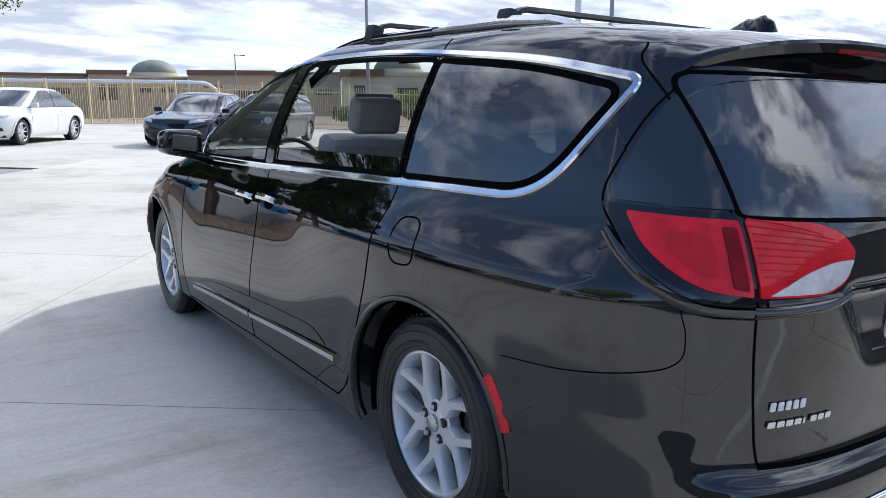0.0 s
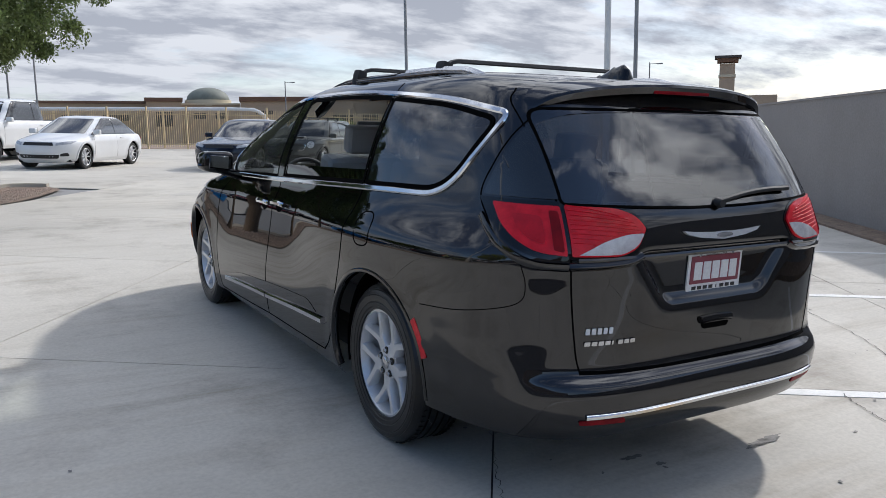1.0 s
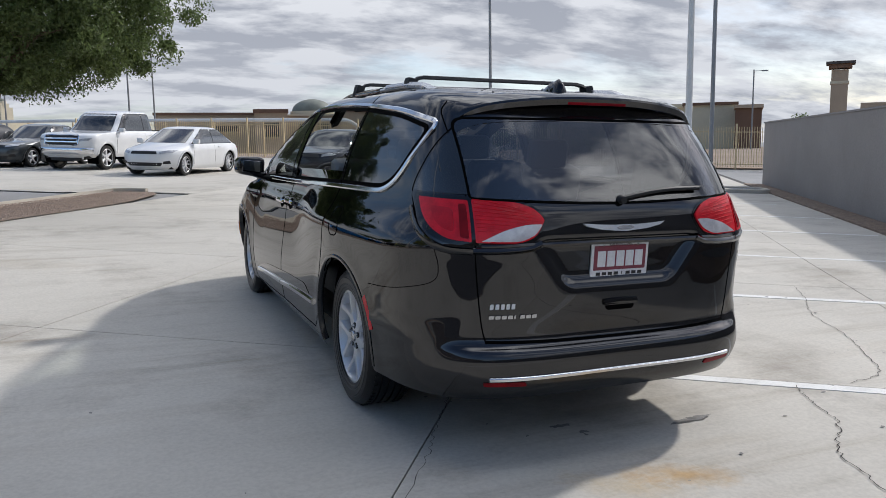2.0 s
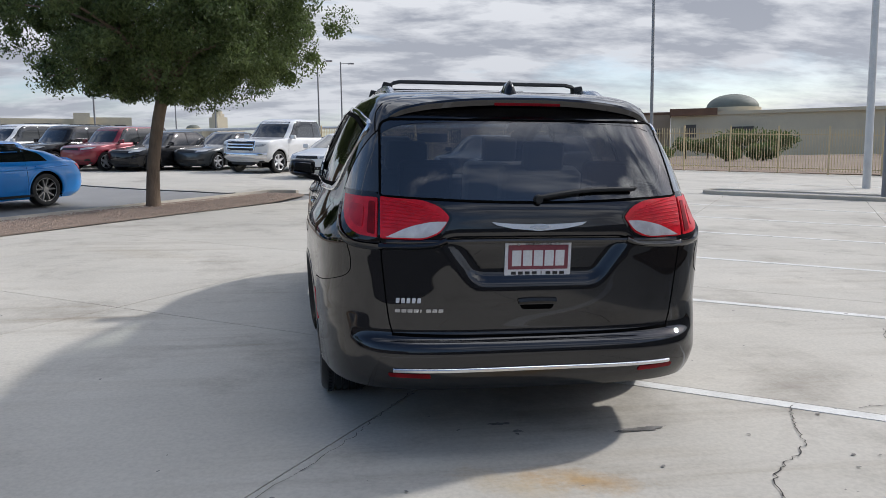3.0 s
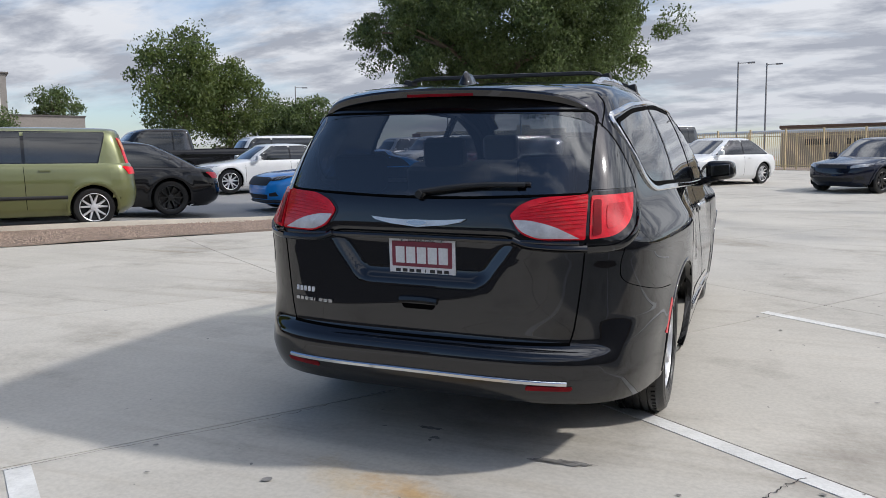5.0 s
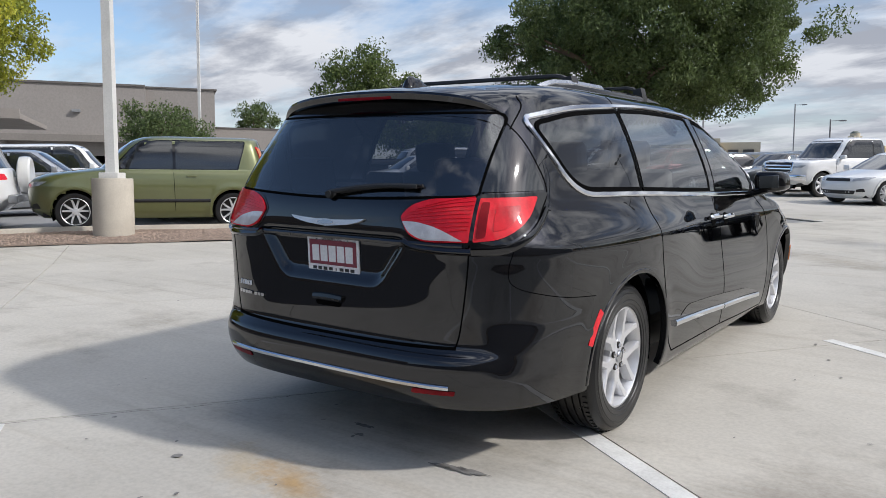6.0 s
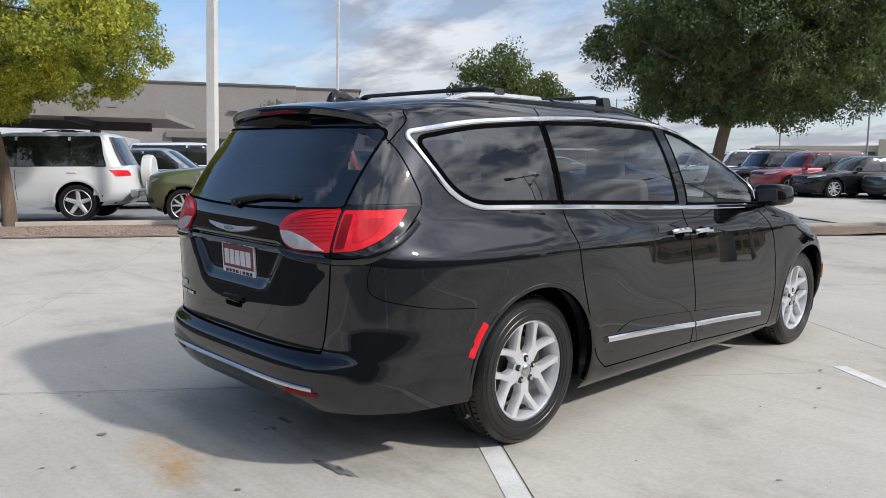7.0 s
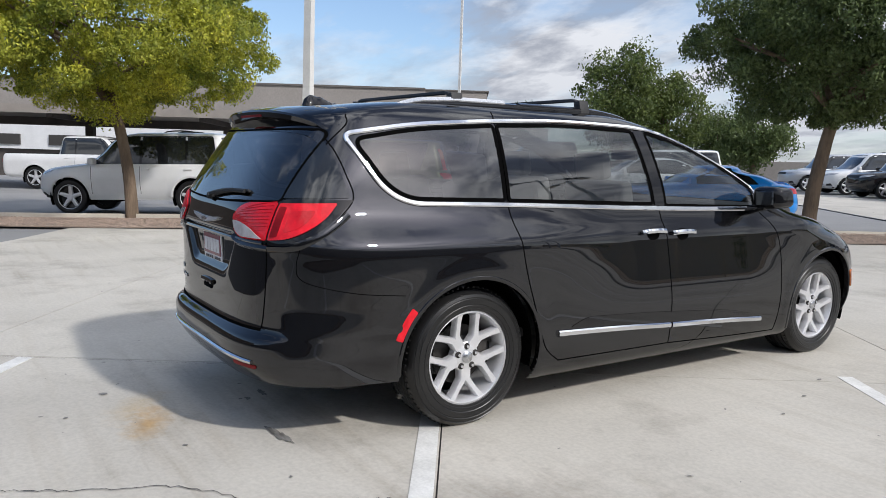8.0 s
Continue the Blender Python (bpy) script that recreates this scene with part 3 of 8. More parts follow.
    def wrap(self, sg):
        """mapper(u, z): a point u metres round the tail's corner from its middle, moved out along the normal."""
        def p(u, z):
            run, x, y = self.outline(z)
            return Vector((float(np.interp(u, run, x)), float(np.interp(u, run, y)), z))

        def f(u, z, o=0.0):
            u = abs(u)
            du, dz = p(u + 0.01, z) - p(max(0.0, u - 0.01), z), p(u, z + 0.006) - p(u, z - 0.006)
            q = p(u, z) + du.cross(dz).normalized() * o
            return Vector((sg * q.x, q.y, q.z))
        return f

    def wrap_n(self, sg, u, z):
        f = self.wrap(sg)
        return (f(u, z, 0.1) - f(u, z, 0.0)).normalized()

    def end_n(self, x, z, rear=True):
        f = self.end(rear)
        return (f(x, z, 0.1) - f(x, z, 0.0)).normalized()

    def top(self, x, y):
        """The height of the skin over (x, y)."""
        lo, hi = self.z0, self.z1
        for z in np.linspace(self.z1, self.z0, 160):
            if float(self.half(y, z)) >= abs(x) and float(self.rear(z)) <= y <= float(self.front(z)):
                return float(z)
        return lo

    def grid(self, levels, nc=16, ns=60, nr=0):
        """Vertices (level by level round the outline) and quads; nr: even steps round each rear corner."""
        V = []
        for z in levels:
            yr, yf, a, b = (float(q) for q in self.ends(z))
            w = float(self.width(z))
            pts = []
            qs = [1 - (1 - i / nc) ** (1.8 if nc < 50 else 1.45) for i in range(nc)]
            if nr:
                run, ox, oy = self.outline(z)
                for u in np.linspace(0, float(np.interp(yr + a, oy, run)), nr + 1)[:-1]:
                    pts.append((float(np.interp(u, run, ox)), float(np.interp(u, run, oy))))
            for q in [] if nr else qs:
                y = yr + a * (1 - (1 - q ** self.pr) ** (1 / self.pr))
                pts.append((w * q * float(self.taper(y, z)), y))
            for i in range(ns + 1):
                y = yr + a + (yf - b - yr - a) * i / ns
                pts.append((float(self.half(y, z)), y))
            for q in qs[::-1]:
                y = yf - b * (1 - (1 - q ** self.pf) ** (1 / self.pf))
                pts.append((w * q, y))
            V += [(x, y, z) for x, y in pts] + [(-x, y, z) for x, y in pts[-2:0:-1]]
        n = len(V) // len(levels)
        F = [(k * n + i, k * n + (i + 1) % n, (k + 1) * n + (i + 1) % n, (k + 1) * n + i) for k in range(len(levels) - 1) for i in range(n)]
        return np.array(V), F, n


def normals_of(V, F):
    F = np.array(F)
    a, b, c, d = (V[F[:, i]] for i in range(4))
    fn = np.cross(c - a, d - b)
    N = np.zeros_like(V)
    for i in range(4):
        np.add.at(N, F[:, i], fn)
    return N / (np.linalg.norm(N, axis=1, keepdims=True) + 1e-12)


def panel(name, V, N, F, keep, mat, parent, label=""):
    """Some of the quads of a skin as a mesh of its own that keeps the skin's normals."""
    F = [F[i] for i in keep]
    ids = sorted({i for f in F for i in f})
    at = {k: i for i, k in enumerate(ids)}
    me = bpy.data.meshes.new(name)
    me.from_pydata([tuple(V[i]) for i in ids], [], [tuple(at[i] for i in f) for f in F])
    me.materials.append(mat)
    me.shade_smooth()
    me.normals_split_custom_set_from_vertices([tuple(N[i]) for i in ids])
    ob = new(name, me)
    ob.parent = parent
    if label:
        tagged(ob, label)
    return ob


# ---- the lot's own axes: D across the bays, NN along the rows ----
D = Vector((0.819, -0.574))
NN = Vector((0.574, 0.819))


def at_dn(d, n):
    p = D * d + NN * n
    return p.x, p.y


def gz(x, y):
    """The ground's height."""
    d, n = x * D.x + y * D.y, x * NN.x + y * NN.y
    x = max(-45.0, min(22.0, x))
    y = max(-40.0, min(34.0, y))
    z = -0.021 * x + 0.022 * y + 0.009 * max(0.0, y - 3) + (0.010 * (x + 4) if x < -4 else 0)
    rise = np.interp(n, [-12, -7, -3, 0, 2.5], [0, 0.04, 0.10, 0.05, 0]) * np.interp(d, [-22, -16, -9, -6.5], [0, 1, 1, 0])
    dip = np.interp(n, [0, 4, 9, 13], [0, -0.15, -0.15, 0]) * np.interp(d, [-19, -15, -10.6, -9.9], [0, 1, 1, 0])
    return float(z + rise + dip)


def rest(x, y, yaw=0.0, dz=0.0):
    """A pose on the ground that leans with it; yaw 0 looks along +y."""
    e = 0.6
    nx, ny = -(gz(x + e, y) - gz(x - e, y)) / (2 * e), -(gz(x, y + e) - gz(x, y - e)) / (2 * e)
    up = Vector((nx, ny, 1)).normalized()
    f = Vector((-math.sin(radians(yaw)), math.cos(radians(yaw)), 0))
    r = f.cross(up).normalized()
    f = up.cross(r)
    m = Matrix((r, f, up)).transposed().to_4x4()
    m.translation = Vector((x, y, gz(x, y) + dz))
    return m


def dn_yaw(dd, dn):
    """The yaw of a heading given in the lot's axes."""
    v = D * dd + NN * dn
    return math.degrees(math.atan2(-v.x, v.y))

# ---- ground ----
def ground_sheet():
    def axis(lo, hi, step, far):
        a = list(np.arange(lo, hi + 0.01, step))
        return [-far, -220, -110] + a + [110, 220, far]
    xs, ys = axis(-60, 40, 1.0, 1500), axis(-44, 60, 1.0, 1500)
    V = [(x, y, gz(x, y) - 0.03) for y in ys for x in xs]
    n = len(xs)
    F = [(j * n + i, j * n + i + 1, (j + 1) * n + i + 1, (j + 1) * n + i) for j in range(len(ys) - 1) for i in range(n - 1)]
    ob = raw("ground", V, F, M_ASPHALT, smooth=60)
    return tagged(ob, "wide grey asphalt ground of a car lot", "ground", kind="structure")


ground_sheet()


def drape(name, poly_dn, mat, lift, thick, parent=None, label="", step=1.2):
    """A flat piece given in the lot's axes, laid on the ground."""
    def m(d, n, o=0.0):
        x, y = at_dn(d, n)
        return Vector((x, y, gz(x, y) + o))
    return part(name, patch(poly_dn, m, step, thick, lift), mat, parent, label, smooth=30)


def rect(d0, d1, n0, n1):
    return [(d0, n0), (d1, n0), (d1, n1), (d0, n1)]


# bed of the concrete apron, dark in the open joints
PAVE = tagged(drape("pavement", rect(-8.19, 4.95, -6.12, 31.2), M_JOINT, -0.014, 0.015, step=2.0), "pale grey concrete apron with sawn joints", "pavement", kind="structure")

# the same concrete goes on to the far row
PAVE_FAR = tagged(drape("pavement", rect(-27.1, -8.21, 11.0, 31.2), M_JOINT, -0.014, 0.015, step=2.0), "pale grey concrete in front of the far row", "pavement", kind="structure")

# dark ground behind the bays, unseen; added before the south wall to darken reflections
tagged(drape("service_lane", [(-0.9, -3.9), (4.7, -3.9), (4.7, -21.9), (-7.0, -21.9), (-7.0, -8.2)], M_UNSEENGROUND, 0.006, 0.02, step=2.0), "dark fresh asphalt lane behind the bays", "road", kind="structure")

# planted strip with kerb and gravel
ISLAND = rounded([(-10.15, -26.0), (-8.2, -26.0), (-8.2, 8.6), (-8.9, 10.9), (-10.15, 10.9)], [0.0, 0.0, 1.2, 0.7, 0.5], 6)


def kerb_ring(poly, name, label):
    pts = []
    for a, b in zip(poly, poly[1:] + poly[:1]):
        k = max(1, int((Vector(b) - Vector(a)).length / 1.0))
        pts += [tuple(Vector(a).lerp(Vector(b), i / k)) for i in range(k)]
    P = [Vector((*at_dn(*q), 0)) for q in pts]
    P = [Vector((p.x, p.y, gz(p.x, p.y))) for p in P]
    prof = [(-0.08, -0.03), (-0.08, 0.085), (-0.06, 0.105), (0.05, 0.105), (0.075, 0.085), (0.085, -0.03)]
    return tagged(part(name, sweep(P, [Vector((0, 0, 1))] * len(P), prof, closed=True), M_CURB, None), label, "kerb", kind="structure")


def kerb_line(pts_dn, name, label):
    """A low kerb along an open line."""
    P = []
    for a, b in zip(pts_dn, pts_dn[1:]):
        k = max(1, int((Vector(b) - Vector(a)).length / 0.8))
        P += [Vector(a).lerp(Vector(b), i / k) for i in range(k)]
    P = [Vector((*at_dn(q.x, q.y), 0)) for q in P + [Vector(pts_dn[-1])]]
    P = [Vector((p.x, p.y, gz(p.x, p.y))) for p in P]
    prof = [(-0.05, -0.06), (-0.05, 0.075), (-0.04, 0.09), (0.04, 0.09), (0.05, 0.075), (0.055, -0.06)]
    return tagged(part(name, sweep(P, [Vector((0, 0, 1))] * len(P), prof), M_CURB, None), label, "kerb", kind="structure")


kerb_line([(-10.15, -26.0), (-10.15, 10.3), (-9.95, 10.75), (-9.6, 10.9), (-9.25, 10.9)], "kerb", "low kerb along the far edge of the planted strip")


def gravel_fill(poly, name, label):
    m_in = grow(poly, 0.02)

    def m(d, n, o=0.0):
        x, y = at_dn(d, n)
        return Vector((x, y, gz(x, y) + o + 0.018 * noise.noise(Vector((x * 1.3, y * 1.3, 0)))))
    return tagged(part(name, patch(m_in, m, 0.5, 0.0, 0.012), M_GRAVEL, None, smooth=30), label, "gravel bed", kind="stuff")


gravel_fill(ISLAND, "gravel_bed", "reddish brown gravel bed in the planted strip")


def pebbles(poly, name, label, count, size=0.019, lift=0.012):
    rnd = random.Random(5)
    P = np.array(poly)
    V, F = [], []
    lo, hi = P.min(0), P.max(0)
    while count:
        d, n = rnd.uniform(lo[0], hi[0]), rnd.uniform(max(lo[1], -14), hi[1])
        if not inside(poly, d, n):
            continue
        count -= 1
        x, y = at_dn(d, n)
        z = gz(x, y) + lift
        r = size * rnd.uniform(0.5, 1.4)
        k = len(V)
        a = rnd.uniform(0, 6.3)
        for i in range(4):
            q = a + i * math.pi / 2 + rnd.uniform(-0.3, 0.3)
            V.append((x + r * math.cos(q), y + r * math.sin(q), z))
        V += [(x + rnd.uniform(-0.3, 0.3) * r, y, z + r * rnd.uniform(0.5, 0.9))]
        F += [(k + i, k + (i + 1) % 4, k + 4) for i in range(4)]
    return tagged(raw(name, V, F, M_PEBBLE), label, "gravel", kind="stuff")


pebbles(grow(ISLAND, -0.1), "gravel_stones", "loose brown gravel stones in the planted strip", 16000)

# strip of gravel before the wall, and a short kerbed island at the far end of the bays
drape("gravel_strip", rect(4.72, 5.25, -24, 20.5), M_GRAVEL, 0.03, 0.04)
tagged(bpy.data.objects["gravel_strip"], "reddish gravel strip along the foot of the block wall", "gravel bed", kind="stuff")
ISLE2 = rounded(rect(-0.75, 4.7, 16.6, 17.6), 0.45, 6)
kerb_ring(ISLE2, "kerb", "low kerb of a short island at the end of the bays")
drape("island_fill", grow(ISLE2, -0.05), M_ASPHALT, 0.07, 0.05)
tagged(bpy.data.objects["island_fill"], "dark infill of the short kerbed island", "island", kind="structure")

# bare earth beyond the fence
drape("earth_field", rect(-60, 70, 31.3, 130), M_SOIL, 0.02, 0.03, step=9.0)
tagged(bpy.data.objects["earth_field"], "bare brown earth beyond the fence", "ground", kind="structure")

# painted bay lines
for k, d0 in enumerate((-0.22, -0.22, -0.37, -0.55, -0.68, -0.76)):
    n0 = (-2.31, 0.337, 2.99, 5.61, 8.28, 10.66)[k]
    ln = drape("bay_line", rect(d0, 4.6, n0 - 0.05, n0 + 0.05), M_LINE, 0.0035, 0.004, step=0.6)
    tagged(ln, "worn white painted parking bay line", "road marking", "bay lines", "structure")
for n0 in (13.35, 19.9, 22.6):
    ln = drape("bay_line", rect(-0.8, 4.2, n0 - 0.05, n0 + 0.05), M_LINE, 0.0035, 0.004, step=0.6)
    tagged(ln, "worn white painted parking bay line", "road marking", "bay lines", "structure")


# cracks, stains
def crack(pts, name="pavement_crack", width=0.007, seed=1):
    rnd = random.Random(seed)
    line = smooth_line(pts, 70)
    L, R = [], []
    for i, (d, n) in enumerate(line):
        w = width * rnd.uniform(0.35, 1.0)
        a = line[min(i + 1, len(line) - 1)]
        b = line[max(i - 1, 0)]
        t = Vector((a[0] - b[0], a[1] - b[1])).normalized()
        j = rnd.uniform(-0.012, 0.012)
        L.append((d - t.y * (w / 2 + j), n + t.x * (w / 2 + j)))
        R.append((d - t.y * (-w / 2 + j), n + t.x * (-w / 2 + j)))

    V = []
    for q in L + R:
        x, y = at_dn(*q)
        V.append((x, y, gz(x, y) + 0.0055))
    m = len(L)
    F = [(i, i + 1, m + i + 1, m + i) for i in range(m - 1)]
    return tagged(raw(name, V, F, M_CRACK), "thin dark wandering crack in the concrete", "crack", "pavement cracks", "structure")


crack([(1.69, -1.35), (1.66, -1.0), (1.60, -0.65), (1.70, -0.25), (1.65, 0.05), (1.63, 0.33)], seed=3)
crack([(1.95, 0.45), (2.20, 0.72), (2.26, 1.3), (2.27, 1.75), (2.22, 2.4), (2.33, 3.1), (2.36, 3.6)], seed=4, width=0.006)
crack([(-0.25, -4.4), (-0.20, -1.5), (-0.24, -0.75), (-0.28, -0.1)], seed=6, width=0.004)


def blot(d, n, a, b, mat, name, label, seed, rot=0.0, lift=0.0045):
    rnd = random.Random(seed)
    pts = []
    for i in range(26):
        q = 2 * math.pi * i / 26
        r = rnd.uniform(0.6, 1.15)
        u, v = a * r * math.cos(q), b * r * math.sin(q)
        pts.append((d + u * math.cos(rot) - v * math.sin(rot), n + u * math.sin(rot) + v * math.cos(rot)))
    ob = drape(name, smooth_line(pts, 78, True), mat, lift, 0.0, step=0.5)
    return tagged(ob, label, "stain", "pavement stains", "structure")


for i, (d, n, a, b) in enumerate([(0.98, -0.39, 0.11, 0.022), (1.02, -0.34, 0.09, 0.016), (0.93, -0.44, 0.07, 0.014), (0.35, -0.63, 0.07, 0.018), (0.46, -0.68, 0.03, 0.016)]):
    blot(d, n, a, b, M_STAIN, "oil_stain", "dark dried drip stain on the concrete", i, rot=0.6)


def dirt_specks(count):
    """Crumbs and drips scattered over the bays, denser towards the wall."""
    rnd = random.Random(77)
    V, F = [], []
    for _ in range(count):
        d = -4 + 8.4 * rnd.random() ** 0.6
        n = rnd.uniform(-3.2, 11)
        if not (-0.2 < d) and rnd.random() < 0.5:
            continue
        a = rnd.uniform(0.004, 0.017) * (1.5 if rnd.random() < 0.1 else 1)
        k = len(V)
        q0, st = rnd.uniform(0, 6.3), rnd.uniform(0.4, 1.0)
        for i in range(7):
            q = 2 * math.pi * i / 7
            r = a * rnd.uniform(0.6, 1.2)
            u, v = r * math.cos(q), r * math.sin(q) * st
            x, y = at_dn(d + u * math.cos(q0) - v * math.sin(q0), n + u * math.sin(q0) + v * math.cos(q0))
            V.append((x, y, gz(x, y) + 0.0055))
        F.append(tuple(range(k, k + 7)))
    ob = raw("dirt_specks", V, F, M_STAIN)
    return tagged(ob, "small dark crumbs and drips on the concrete", "dirt", kind="stuff")


dirt_specks(330)

# ---- wall of concrete blocks along the bays ----
WALL_D, WALL_T = 5.25, 0.20


def wall_run(name, d0, d1, n0, n1, top):
    bm = bmesh.new()
    rows = []
    k = max(1, int((n1 - n0) / 2.0))
    for i in range(k + 1):
        n = n0 + (n1 - n0) * i / k
        r = []
        for d, up in ((d0, 0), (d0, 1), (d1, 1), (d1, 0)):
            x, y = at_dn(d, n)
            r.append(bm.verts.new((x, y, top if up else gz(x, y) - 0.1)))
        rows.append(r)
    for a, b in zip(rows, rows[1:]):
        for j in range(4):
            bm.faces.new((a[j], a[(j + 1) % 4], b[(j + 1) % 4], b[j]))
    bm.faces.new(rows[0])
    bm.faces.new(rows[-1])
    bmesh.ops.recalc_face_normals(bm, faces=bm.faces)
    return part(name, bm, M_WALL, None, smooth=0)


tagged(wall_run("wall_east", WALL_D, WALL_D + WALL_T, -22, 20.5, 1.90), "long grey painted concrete block wall along the bays", "wall", kind="structure")
CAP = tagged(wall_run("wall_coping", WALL_D - 0.02, WALL_D + WALL_T + 0.02, -22, 20.52, 1.94), "flat grey coping on the block wall", "coping", kind="structure")
for v in CAP.data.vertices:
    if v.co.z < 1.9:
        v.co.z = 1.902

# plain unseen wall, added to close the lot behind the camera and darken reflections

def unseen_south_wall():
    bm = bmesh.new()
    ring = []
    for (dd, nn) in ((-30, -22.0), (5.6, -22.0), (5.6, -22.4), (-30, -22.4)):
        x, y = at_dn(dd, nn)
        ring.append((bm.verts.new((x, y, gz(x, y) - 0.2)), bm.verts.new((x, y, 4.6))))
    for i in range(4):
        a, b = ring[i], ring[(i + 1) % 4]
        bm.faces.new((a[0], b[0], b[1], a[1]))
    bm.faces.new([r[1] for r in ring])
    bm.faces.new([r[0] for r in ring][::-1])
    bmesh.ops.recalc_face_normals(bm, faces=bm.faces)
    return tagged(part("wall_south", bm, M_STEEL_DARK, None, smooth=0), "plain dark wall closing the lot", "wall", kind="structure")


unseen_south_wall()

# ---- fence behind the row of cars ----
FENCE_N = 31.0


def fence():
    root = thing("iron_fence", Matrix(), "tan painted iron picket fence behind the parked row", "fence")
    picket = box(0.022, 0.022, 1.72, (0, 0, 0.96), 0.003, 1)
    me = bpy.data.meshes.new("picket")
    picket.to_mesh(me)
    picket.free()
    me.materials.append(M_FENCE)
    yaw = math.atan2(D.y, D.x)
    d = -26.0
    i = 0
    rest_v, rest_f = [], []
    tmpl_v = [v.co.copy() for v in me.vertices]
    tmpl_f = [tuple(p.vertices) for p in me.polygons]
    while d < 16:
        x, y = at_dn(d, FENCE_N)
        m = pose(x, y, gz(x, y), 0, 0, math.degrees(yaw))
        if i % 18 == 0:
            part("post", box(0.07, 0.07, 1.95, (0, 0, 0.975), 0.006, 1), M_FENCE, root).matrix_basis = m
        elif -15 < d < 6 and i % 18:
            ob = new("picket", me)
            ob.parent = root
            ob.matrix_basis = m
        else:
            k = len(rest_v)
            rest_v += [m @ v for v in tmpl_v]
            rest_f += [tuple(k + j for j in f) for f in tmpl_f]
        d += 0.105
        i += 1
    far = raw("far_picket_run", rest_v, rest_f, M_FENCE, root)
    far["kind"] = "stuff"
    for zr in (0.22, 1.60):
        P = []
        for d in np.arange(-26, 16.1, 1.89):
            x, y = at_dn(d, FENCE_N)
            P.append(Vector((x, y, gz(x, y) + zr)))
        part("rail", sweep(P, [Vector((0, 0, 1))] * len(P), [(-0.018, -0.018), (-0.018, 0.018), (0.018, 0.018), (0.018, -0.018)]), M_FENCE, root)
    return root


fence()


# ---- lamp posts ----
def lamp_post(x, y, name, label, mat, r=0.075, h=8.5, pedestal=True, ped_r=0.31, ped_h=0.84, square=True, arm=0.9, yaw=0.0, heads=2):
    root = thing(name, pose(x, y, gz(x, y), 0, 0, yaw), label, "street lamp")
    z0 = 0.0
    if pedestal:
        part("pedestal", cyl(ped_r, ped_r * 0.99, ped_h + 0.1, (0, 0, -0.1), 36, bevel=0.015), M_CURB, root, "round cast concrete footing")
        z0 = ped_h
        part("base_plate", box(0.30, 0.30, 0.09, (0, 0, z0 + 0.045), 0.012), mat, root)
    seg = 4 if square else 14
    part("pole", cyl(r * (1.414 if square else 1), r * (1.1 if square else 0.7), h - z0, (0, 0, z0), seg, pose(0, 0, 0, 0, 0, 45)), mat, root)
    for s in (1, -1)[:heads]:
        part("arm", box(arm, 0.06, 0.06, (s * arm / 2, 0, h - 0.15), 0.01), mat, root)
        part("lamp_head", box(0.62, 0.32, 0.13, (s * (arm + 0.2), 0, h - 0.15), 0.03), mat, root)
    return root


lamp_post(-8.95, 3.42, "street_lamp", "white square lamp post on a round concrete footing", M_POLE_W, yaw=35, ped_h=0.90)

# ---- the van ----
HUB = 0.352
RIM = 1.03
BASE = 3.089


